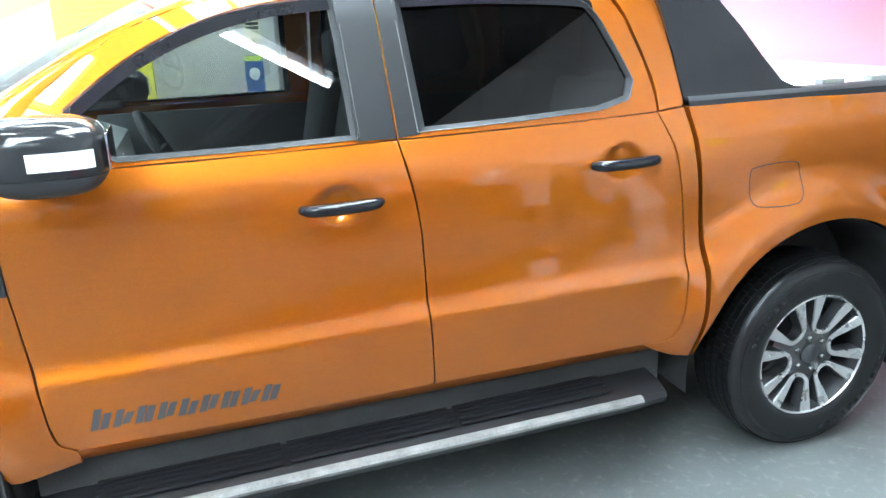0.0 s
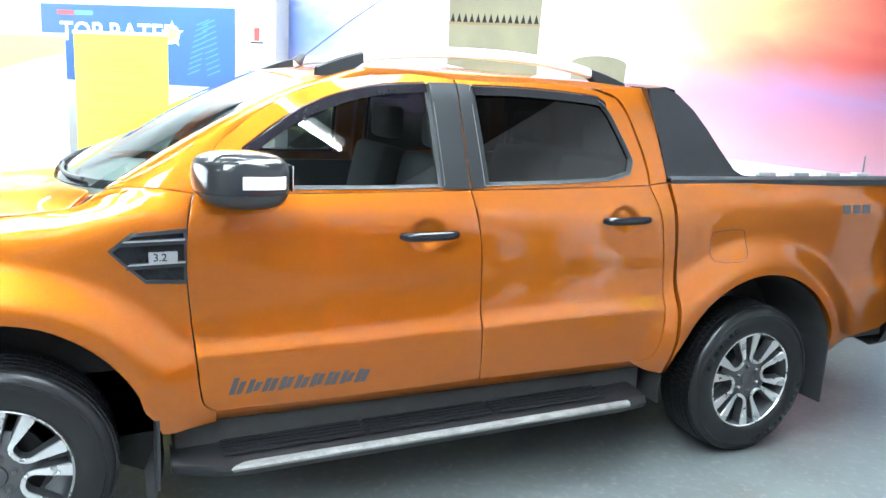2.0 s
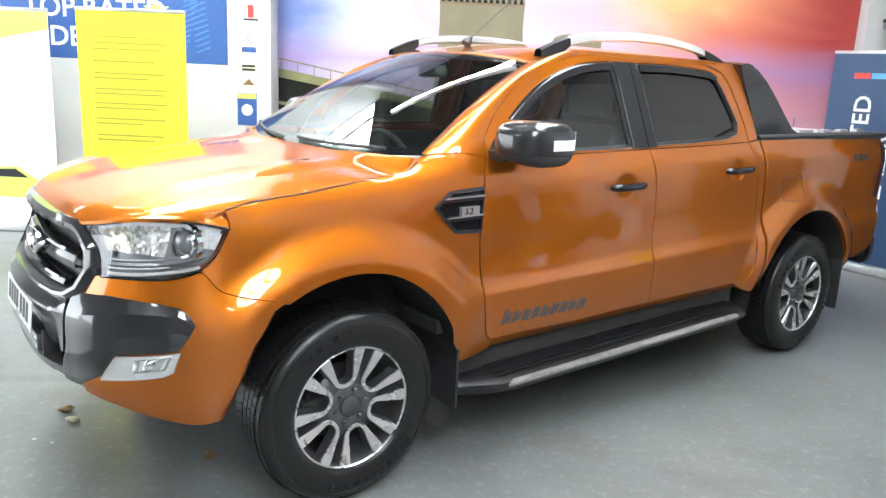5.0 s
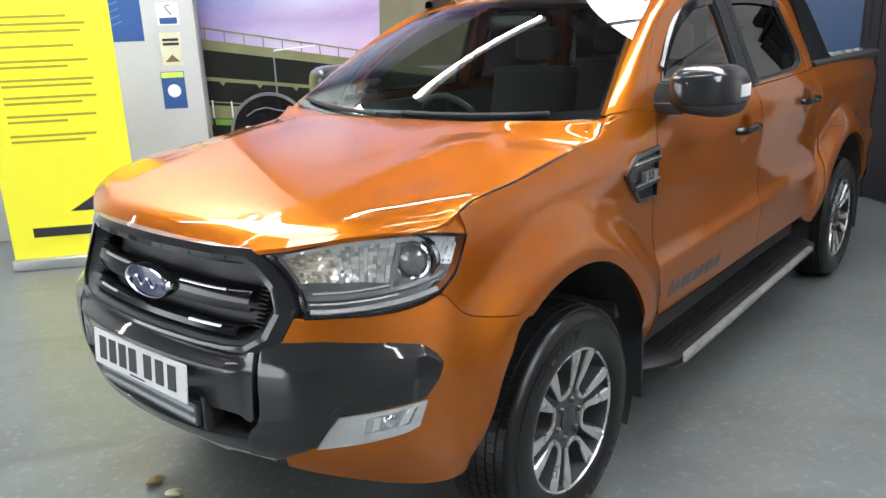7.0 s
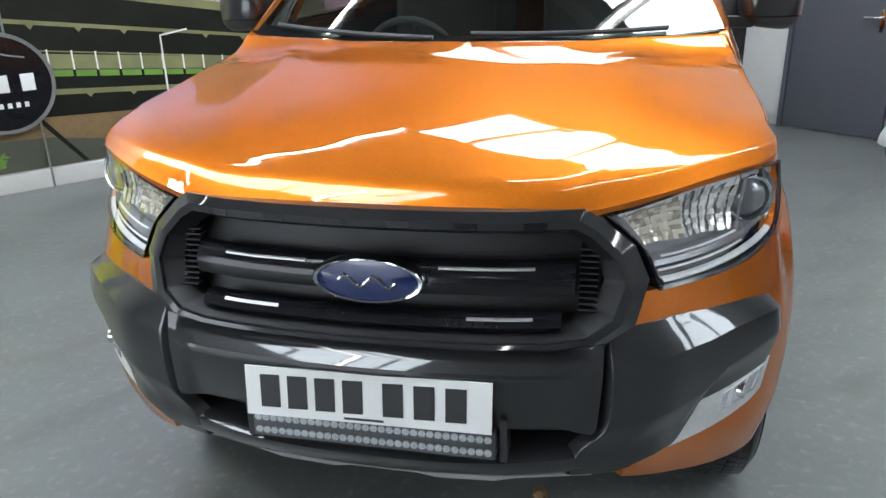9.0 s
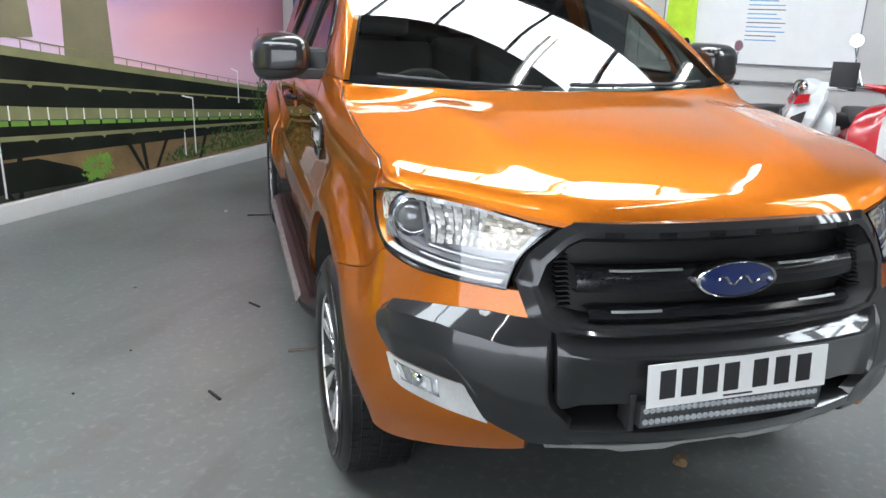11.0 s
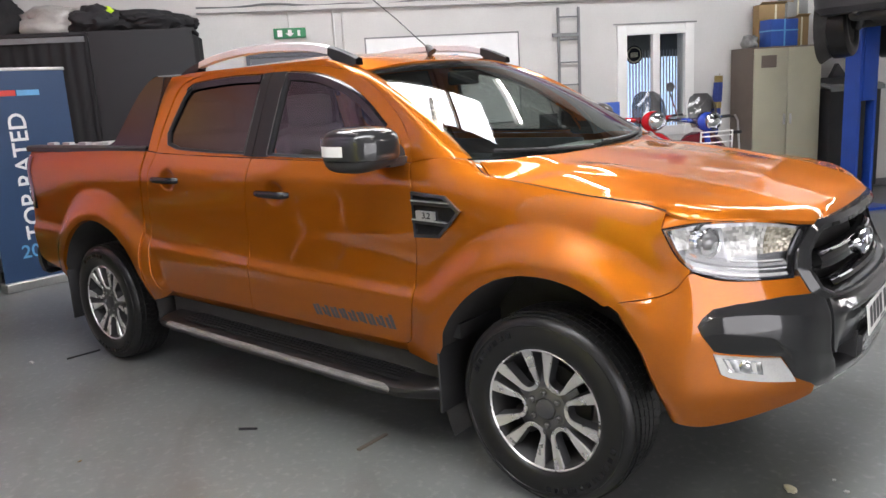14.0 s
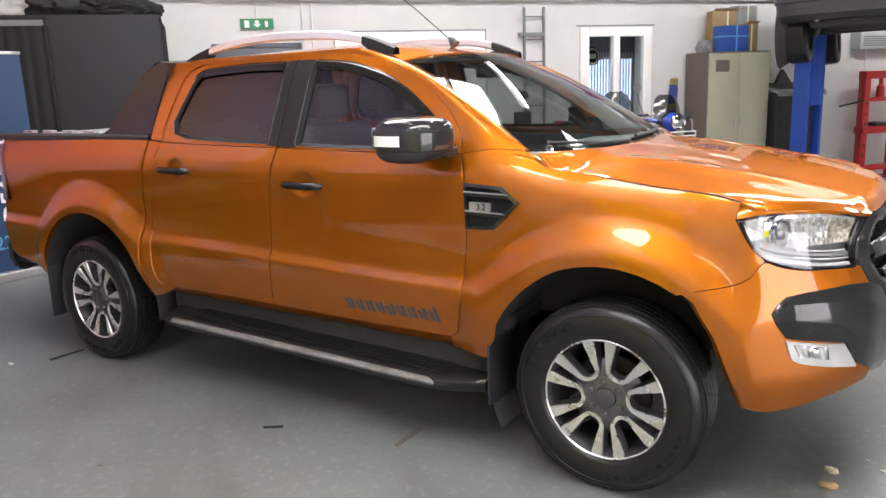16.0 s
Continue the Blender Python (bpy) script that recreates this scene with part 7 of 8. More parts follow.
for y in (-1.5, 1.48):
    part("side_wall", boxed(0.0, 1.04, y, y + 0.02, 0.3, 2.9), R["inside"], off)
part("office_roof", boxed(0.0, 1.04, -1.5, 1.5, 2.88, 2.9), R["inside"], off)
part("office_floor", boxed(0.0, 1.04, -1.5, 1.5, 0.3, 0.32), R["inside"], off)
rs_ = room_thing("round_notice", "round black and pale sign hanging in the office", "notice", WHITE_U - 0.70, 3.085, 1.885)
part("disc", lathe(bmesh.new(), [(0.115, 0.0), (0.115, 0.006), (0.001, 0.006)], "x", 32), M["ink"], rs_)
part("ring", lathe(bmesh.new(), [(0.085, 0.006), (0.085, 0.008), (0.10, 0.008), (0.10, 0.006)], "x", 32, close=True), R["cream"], rs_)
part("ring_bar", boxed(0.006, 0.009, -0.05, 0.05, -0.03, 0.03, 0.001), R["cream"], rs_)
part("cord", tubed([(0.003, 0, 0.11), (0.003, 0, 0.994)], 0.003, 5), M["ink"], rs_)

pb = room_thing("wall_banner", "long purple wall banner with white lettering", "banner", WHITE_U, 2.40, 2.59)
part("print", boxed(0.0, 0.004, -1.37, 1.37, 0, 0.46), R["purple"], pb)
FACE_U = pose(0, 0, 0, 90, 0, 90)
text_mesh("lettering", "PEACE OF MIND MOTORING", 0.135, R["white_ink"], pb, pose(0.0055, 0.0, 0.10) @ FACE_U)
part("heading_bar", boxed(0.0042, 0.0056, -1.1, 1.1, 0.24, 0.38), R["white_ink"], pb)

hw_ = room_thing("window_2", "high grey-framed window above the steel cabinet", "window", WHITE_U, 4.75, 2.56, kind="structure")
for y0, y1, z0, z1 in ((-0.75, -0.69, 0, 0.7), (0.69, 0.75, 0, 0.7), (-0.69, 0.69, 0, 0.06), (-0.69, 0.69, 0.64, 0.7), (-0.02, 0.02, 0.06, 0.64)):
    part("window_frame", boxed(0.0, 0.05, y0, y1, z0, z1, 0.004), R["gwall"], hw_)
for y0, y1 in ((-0.69, -0.02), (0.02, 0.69)):
    part("pane", boxed(0.01, 0.015, y0, y1, 0.06, 0.64), M["lens_grey"], hw_, "dull grey pane")

# ---- steel cabinet and what stands on it ----
cab = room_thing("steel_cabinet", "tall beige two-door steel cabinet with brown sides", "cabinet", -5.20, 4.45, 0)
part("body", boxed(-0.22, 0.22, -0.455, 0.455, 0, 1.86, 0.006), R["brown"], cab)
for y0, y1 in ((-0.45, -0.004), (0.004, 0.45)):
    d = part("door", boxed(0.222, 0.242, y0, y1, 0.06, 1.84, 0.004), R["beige"], cab)
    part("handle", boxed(0.243, 0.262, (y1 - 0.05) if y0 < 0 else (y0 + 0.03), (y1 - 0.03) if y0 < 0 else (y0 + 0.05), 0.95, 1.07, 0.003), M["silver"], d)
part("notice", boxed(0.2425, 0.244, -0.36, -0.16, 1.62, 1.76), R["brown"], cab)
for nm, x, y, w, d, h, mt, tn, z in (("blue_carton", 0.06, -0.01, 0.38, 0.20, 0.31, "bluebox", 4, 1.861), ("cardboard_box", -0.12, 0.03, 0.44, 0.13, 0.50, "card", -3, 1.861), ("parts_box", -0.11, 0.30, 0.32, 0.16, 0.22, "inside", 8, 2.20), ("cardboard_box", -0.06, 0.29, 0.20, 0.26, 0.335, "card", 2, 1.861)):
    o = thing(nm, "%s lying on the steel cabinet" % {"blue_carton": "glossy blue carton", "cardboard_box": "brown cardboard box", "parts_box": "grey parts box"}[nm], "box", at_room(-5.20 + x, 4.45 + y, z, tn), "boxes on the cabinet")
    part("carton", boxed(-d / 2, d / 2, -w / 2, w / 2, 0, h, 0.006), R[mt], o)
    part("tape", boxed(-d / 2 - 0.0015, d / 2 + 0.0015, -0.012, 0.012, 0.0005, h + 0.0015), R["cream"] if mt != "bluebox" else R["sky_ink"], o)
    if mt == "bluebox":
        part("tape", boxed(-d / 2 - 0.002, d / 2 + 0.002, -w / 2 - 0.002, w / 2 + 0.002, h * 0.56, h * 0.61), R["sky_ink"], o)
    if mt == "card":
        part("flap", boxed(d / 2 - 0.004, d / 2 + 0.05, -w / 2 + 0.01, w / 2 - 0.01, h - 0.004, h, m=Matrix.Translation((d / 2, 0, h)) @ Matrix.Rotation(radians(-35), 4, 'Y') @ Matrix.Translation((-d / 2, 0, -h))), R["card"], o)
heap("rag_bundle", "grey rags heaped on the steel cabinet", "rag", -5.22, 4.10, 1.861, (0.12, 0.08, 0.10), R["inside"], 12, "boxes on the cabinet")

# ---- workshop end: lift with a raised car, press, tool bin ----
lift = room_thing("car_lift", "blue two-post car lift column with arms", "car lift", -4.27, 4.86, 0)
part("base_plate", boxed(-0.3, 0.3, -0.25, 0.25, 0, 0.03, 0.004), R["lift"], lift)
bm = boxed(-0.115, 0.115, -0.115, -0.085, 0.03, 2.02)
box(bm, -0.115, -0.08, -0.085, 0.085, 0.03, 2.02)
box(bm, -0.115, 0.115, 0.085, 0.115, 0.03, 2.02)
part("column", bm, R["lift"], lift, "", 0)
part("carriage", boxed(-0.07, 0.13, -0.08, 0.08, 1.2, 2.0, 0.01), R["lift"], lift)
part("carriage_chain", boxed(-0.02, 0.02, -0.06, 0.06, 0.05, 1.2), M["under"], lift, "oily lifting chain")
part("arm", boxed(0.0, 0.75, -0.05, 0.05, 2.02, 2.07, 0.01, m=Matrix.Rotation(radians(-40), 4, 'Z')), R["board"], lift)
part("arm", boxed(0.0, 0.75, -0.05, 0.05, 2.02, 2.07, 0.01, m=Matrix.Rotation(radians(50), 4, 'Z')), R["board"], lift)

# hatchback on the lift: x towards its tail from the rear axle, y to its near side
hatch = room_thing("raised_car", "white hatchback raised on the lift, dark underside showing", "car", -2.78, 4.16, 1.97, -52)
secs = ((0.60, 0.70, 0.30, 0.66, 0.70), (0.54, 0.76, 0.20, 0.80, 1.05), (0.28, 0.79, 0.18, 0.86, 1.20), (-0.6, 0.80, 0.18, 0.85, 1.24), (-1.25, 0.80, 0.18, 0.83, 1.18), (-1.85, 0.80, 0.18, 0.76, 0.84), (-2.5, 0.78, 0.18, 0.64, 0.68), (-2.86, 0.66, 0.22, 0.48, 0.50))
rows = []
for x, w, zl, zb, zt in secs:
    half = [(w * 0.90, zl), (w, zl + 0.07), (w, zb * 0.8), (w * 0.97, zb), (w * 0.74, zt), (w * 0.35, zt + 0.02)]
    rows.append([Vector((x, y, z)) for y, z in half] + [Vector((x, -y, z)) for y, z in half[::-1]])
bm = sheet(bmesh.new(), rows)
for r in (rows[0], rows[-1]):
    bm.faces.new([bm.verts.new(p) for p in r])
part("body", bm, R["bodyw"], hatch, "", 35)
for sg in (1, -1):
    bm = sheet(bmesh.new(), [[rows[k][3 if sg > 0 else -4].lerp(rows[k][4 if sg > 0 else -5], f) + Vector((0, sg * 0.006, 0)) for k in range(1, 6)] for f in (0.12, 0.9)], (0, -sg, 0), 0.01)
    part("side_glass", bm, M["gloss"], hatch, "dark side windows")
    part("sill", boxed(-1.98, -0.36, *sorted((sg * 0.70, sg * 0.812)), 0.06, 0.22, 0.02), M["black"], hatch, "black plastic sill")
    for hx in (0.0, -2.34):
        part("wheel_arch", lathe(bmesh.new(), [(0.30, -0.10), (0.365, 0.0), (0.375, 0.008), (0.34, 0.010), (0.30, -0.02)], "y", 32, Matrix.Translation((hx, sg * 0.805, 0.02)) @ Matrix.Rotation(0 if sg > 0 else math.pi, 4, 'Z'), close=True), M["under"], hatch, "black arch lip")
        w_ = part("wheel", lathe(bmesh.new(), [(0.20, -0.07), (0.20, 0.07), (0.16, 0.075), (0.05, 0.05), (0.001, 0.05)], "y", 28, Matrix.Translation((hx, sg * 0.655, 0.0)) @ Matrix.Rotation(radians(-6 * sg), 4, 'X') @ Matrix.Rotation(0 if sg > 0 else math.pi, 4, 'Z')), M["under"], hatch, "dull steel wheel")
        part("tyre", lathe(bmesh.new(), [(0.195, 0.085), (0.235, 0.100), (0.285, 0.095), (0.306, 0.075), (0.311, 0.0), (0.306, -0.075), (0.285, -0.095), (0.235, -0.100), (0.195, -0.085)], "y", 40, Matrix.Translation((hx, sg * 0.655, 0.0)) @ Matrix.Rotation(radians(-6 * sg), 4, 'X'), close=True), M["rubber"], w_, "dusty black tyre")
plan_ = [(0.30, 0.815), (0.48, 0.79), (0.60, 0.68), (0.66, 0.45), (0.68, 0.15)]
plan_ += [(x, -y) for x, y in plan_[::-1]]
plan_ = resample(plan_, 30)
bm = sheet(bmesh.new(), [[Vector((x * k, y * k, z)) for x, y in plan_] for z, k in ((0.06, 0.80), (0.07, 0.93), (0.12, 0.985), (0.22, 1.0), (0.235, 1.02), (0.33, 1.025), (0.345, 1.005), (0.42, 1.0))], None)
bump_ = part("rear_bumper", bm, M["black"], hatch, "black plastic rear bumper", 30)
part("tow_eye", lathe(bmesh.new(), [(0.035, 0.0), (0.05, 0.012), (0.062, 0.010), (0.066, -0.01)], "x", 24, Matrix.Translation((0.645, 0.52, 0.17))), M["under"], bump_, "round tow eye recess")
part("underside", boxed(-2.7, 0.50, -0.62, 0.62, 0.075, 0.20, 0.03), M["under"], hatch)
part("spare_wheel_well", lathe(bmesh.new(), [(0.001, -0.02), (0.24, -0.02), (0.29, 0.02), (0.30, 0.10)], "z", 28, Matrix.Translation((0.22, -0.1, 0.0))), M["under"], hatch)
part("exhaust_pipe", tubed([(0.60, -0.42, 0.08), (0.3, -0.40, 0.04), (-0.4, 0.05, 0.03), (-1.9, 0.08, 0.05)], 0.03, 10), M["alloy_dark"], hatch, "dull steel exhaust pipe")
part("exhaust_box", boxed(0.30, 0.52, -0.50, 0.10, 0.0, 0.10, 0.045, 3), M["under"], hatch)
part("axle_beam", tubed([(-0.10, -0.6, 0.0), (-0.16, 0, 0.02), (-0.10, 0.6, 0.0)], 0.05, 10), M["under"], hatch)
for sg in (1, -1):
    part("trailing_arm", tubed([(0.02, sg * 0.52, -0.01), (-0.42, sg * 0.48, 0.08)], [0.05, 0.035], 8), M["under"], hatch)
    part("shock_absorber", tubed([(0.05, sg * 0.50, -0.05), (0.16, sg * 0.44, 0.10)], 0.028, 8), M["alloy_dark"], hatch)
    part("tail_light", boxed(0.40, 0.60, *sorted((sg * 0.62, sg * 0.79)), 0.50, 0.74, 0.03), M["red"], hatch, "red tail light")

bin_ = room_thing("tool_bin", "black plastic tool bin with a sloping grey lid", "bin", -5.10, 5.28, 0)
part("tub", boxed(-0.34, 0.22, -0.30, 0.42, 0.12, 1.32, 0.03), M["black"], bin_)
lid = part("lid", sheet(bmesh.new(), [[Vector((x, y, z)) for y in (-0.32, -0.30, 0.42, 0.44)] for x, z in ((0.25, 1.325), (0.24, 1.35), (0.20, 1.37), (-0.33, 1.46), (-0.36, 1.46), (-0.36, 1.33))], (0, 0, -1), 0.03), M["dash"], bin_, "grey sloping lid")
part("lid_panel", sheet(bmesh.new(), [[Vector((x, y, z + 0.006)) for y in (-0.24, 0.36)] for x, z in ((0.15, 1.379), (-0.28, 1.452))], (0, 0, -1), 0.006), M["black"], lid)
for y in (-0.26, 0.38):
    part("leg", boxed(-0.28, 0.18, y - 0.03, y + 0.03, 0, 0.12), M["under"], bin_)
wedge = thing("plastic_offcut", "bent black plastic offcut lying on the bin", "offcut", at_room(-5.25, 5.35, 1.455, 15))
part("sheet", prism(bmesh.new(), [(-0.16, 0.0), (0.16, 0.0), (-0.03, 0.17)], 0.05, lambda a, b, h: Vector((h, a, b))), M["black"], wedge)
press = room_thing("workshop_press", "red steel workshop press by the wall", "press", -5.13, 6.93, 0)
for y in (-0.28, 0.28):
    part("upright", boxed(-0.05, 0.05, y - 0.055, y + 0.055, 0.06, 1.56, 0.006), R["redp"], press)
    part("foot", boxed(-0.26, 0.26, y - 0.05, y + 0.05, 0.0, 0.06, 0.006), R["redp"], press)
    for k in range(7):
        part("pin_hole", lathe(bmesh.new(), [(0.001, 0.0505), (0.016, 0.0512), (0.018, 0.0505)], "x", 10, Matrix.Translation((0, y, 0.30 + 0.14 * k))), M["under"], press)
part("head", boxed(-0.06, 0.06, -0.335, 0.335, 1.46, 1.565, 0.008), R["redp"], press)
part("guide_beam", boxed(-0.04, 0.04, -0.225, 0.225, 1.16, 1.215, 0.006), R["redp"], press)
part("bed", boxed(-0.08, 0.08, -0.335, 0.335, 0.73, 0.83, 0.008), R["redp"], press)
part("tie_bar", boxed(-0.03, 0.03, -0.225, 0.225, 0.22, 0.30, 0.006), R["redp"], press)
part("jack", lathe(bmesh.new(), [(0.001, 1.215), (0.055, 1.215), (0.058, 1.25), (0.05, 1.36), (0.028, 1.38), (0.028, 1.46), (0.001, 1.46)], "z", 18), R["redp"], press)
for y in (-0.13, 0.13):
    bm = tubed([(0.012 * math.cos(a * 1.9), y + 0.012 * math.sin(a * 1.9), 1.22 + 0.0085 * a) for a in np.linspace(0, 28, 90)], 0.004, 5)
    part("spring", bm, M["silver"], press)
part("arbor_plate", boxed(-0.1, 0.1, -0.14, 0.14, 0.83, 0.88, 0.006), M["under"], press)
part("pump_handle", tubed([(0.05, -0.33, 1.18), (0.16, -0.60, 1.16), (0.25, -0.95, 1.13)], 0.012, 8), M["under"], press, "black pump handle")
part("gauge", lathe(bmesh.new(), [(0.001, 0.0), (0.06, 0.0), (0.06, 0.03), (0.001, 0.03)], "x", 20, Matrix.Translation((0.062, 0.20, 1.51))), M["white"], press)
crane = room_thing("engine_hoist", "red folding engine hoist beside the press", "hoist", -5.02, 7.50, 0)
part("mast", boxed(-0.05, 0.05, -0.05, 0.05, 0.08, 1.50, 0.006), R["redp"], crane)
part("mast_head", boxed(-0.07, 0.07, -0.075, 0.075, 1.40, 1.535, 0.02), R["redp"], crane)
part("jib", tubed([(0, 0.02, 1.52), (0.04, 0.20, 1.54), (0.16, 0.50, 1.38), (0.26, 0.78, 1.27)], [0.035, 0.035, 0.03, 0.022], 8), R["redp"], crane)
part("jib_extension", tubed([(0.20, 0.62, 1.335), (0.33, 0.98, 1.20)], 0.018, 8), M["under"], crane)
part("hook", tubed([(0.33, 0.98, 1.20), (0.33, 0.985, 1.08), (0.33, 1.01, 1.04), (0.33, 0.99, 1.01), (0.33, 0.96, 1.03)], 0.010, 6), M["silver"], crane)
part("leg", boxed(-0.10, 0.9, -0.32, -0.24, 0.02, 0.10, 0.006), R["redp"], crane)
part("leg", boxed(-0.10, 0.9, 0.24, 0.32, 0.02, 0.10, 0.006), R["redp"], crane)
part("cross_bar", boxed(-0.10, 0.0, -0.32, 0.32, 0.02, 0.10, 0.006), R["redp"], crane)
part("brace", tubed([(0.02, 0.03, 1.10), (0.30, 0.27, 0.10)], 0.02, 6), R["redp"], crane)
part("ram", tubed([(0.05, 0.02, 0.62), (0.10, 0.10, 1.05), (0.15, 0.24, 1.50)], [0.035, 0.033, 0.015], 10), R["redp"], crane)
rack = room_thing("red_trolley", "red steel parts trolley with a dark engine cover on it", "trolley", -5.16, 7.93, 0)
for x in (-0.2, 0.2):
    for y in (-0.26, 0.26):
        part("post", tubed([(x, y, 0.06), (x, y, 0.98)], 0.012, 6), M["under"], rack)
        part("castor", lathe(bmesh.new(), [(0.001, -0.014), (0.03, -0.012), (0.03, 0.012), (0.001, 0.014)], "y", 14, Matrix.Translation((x, y, 0.03))), M["rubber"], rack)
for z in (0.28, 0.72):
    tr = part("tray", boxed(-0.22, 0.22, -0.28, 0.28, z, z + 0.015), R["redp"], rack)
    part("tray_side", boxed(0.20, 0.22, -0.28, 0.28, z, z + 0.18 if z > 0.5 else z + 0.07, 0.004), R["redp"], tr)
    part("tray_side", boxed(-0.22, -0.20, -0.28, 0.28, z, z + 0.07, 0.004), R["redp"], tr)
heap("engine_cover", "black plastic engine cover lying on the trolley", "engine part", -5.16, 7.80, 0.735, (0.13, 0.15, 0.14), M["black"], 15, "workshop clutter")
wbx = room_thing("wall_heater", "grey box heater fixed to the wall", "heater", WHITE_U, 7.12, 1.86)
part("case", boxed(0, 0.18, -0.43, 0.43, 0, 0.27, 0.015), R["gwall"], wbx)
for k in range(5):
    part("grille_slat", boxed(0.18, 0.187, -0.38, 0.38, 0.04 + 0.028 * k, 0.055 + 0.028 * k), R["steel"], wbx)
part("flex", tubed([(0.03, -0.15, 0.0), (0.03, -0.17, -0.4), (0.03, -0.12, -0.8)], 0.006, 6), M["white"], wbx)
dp = mesh_ob("down_pipe", tubed([(0.04, 0, 0.11), (0.04, 0, 2.5)], 0.022, 10), R["steel"])
dp.matrix_world = at_room(U0, 7.72, 0)
tagged(dp, "grey steel pipe running down the wall", "pipe")
rnd = random.Random(21)
for i in range(34):
    v, u = rnd.uniform(5.95, 8.8), rnd.uniform(-5.1, -4.35)
    if abs(v - 6.93) < 0.36 and u < -4.82 or abs(v - 7.50) < 0.36 or abs(v - 7.93) < 0.34:
        u = rnd.uniform(-3.9, -3.5) if abs(v - 7.50) < 0.36 else rnd.uniform(-4.75, -4.3)
    s_ = rnd.uniform(0.05, 0.14)
    kind_ = i % 5
    if kind_ == 0:
        o = mesh_ob("oil_can", lathe(bmesh.new(), [(0.001, 0), (s_ * 0.8, 0), (s_ * 0.82, 0.01), (s_ * 0.8, s_ * 1.6), (s_ * 0.5, s_ * 1.9), (s_ * 0.2, s_ * 1.95), (s_ * 0.2, s_ * 2.2), (0.001, s_ * 2.2)], "z", 18), (R["bluebox"], R["yellow"], R["steel"])[i % 3])
        tagged(o, "dented oil can standing on the workshop floor", "oil can", "workshop clutter")
    elif kind_ == 1:
        o = mesh_ob("old_tyre", lathe(bmesh.new(), [(0.16, 0.0), (0.26, 0.0), (0.30, 0.03), (0.30, 0.13), (0.26, 0.16), (0.16, 0.16), (0.17, 0.08)], "z", 28, close=True), M["under"])
        tagged(o, "worn black tyre lying on the workshop floor", "tyre", "workshop clutter")
    elif kind_ == 2:
        o = mesh_ob("exhaust_section", tubed([(-0.35, 0, 0.045), (-0.1, 0.05, 0.04), (0.1, 0.0, 0.05), (0.32, -0.12, 0.04)], [0.03, 0.04, 0.035, 0.028], 10), M["alloy_dark"])
        tagged(o, "rusty exhaust section lying on the floor", "exhaust", "workshop clutter")
    else:
        bm = bmesh.new()
        bmesh.ops.create_icosphere(bm, subdivisions=2, radius=1)
        for p in bm.verts:
            q = p.co * (1 + 0.35 * noise.cell(p.co * 2.3 + Vector((i, 0, 0))))
            p.co = Vector((q.x * s_ * 1.3, q.y * s_, max(-0.6, q.z) * s_ * 0.9 + 0.6 * s_ * 0.9))
        o = mesh_ob("engine_casting", bm, (M["under"], R["board"], R["steel"], R["inside"])[i % 4], 20)
        tagged(o, "greasy engine casting lying on the floor", "engine part", "workshop clutter")
    zmin = min(c[2] for c in o.bound_box)
    o.matrix_world = at_room(u, v, -zmin, rnd.uniform(0, 180))

# ---- scooters ----


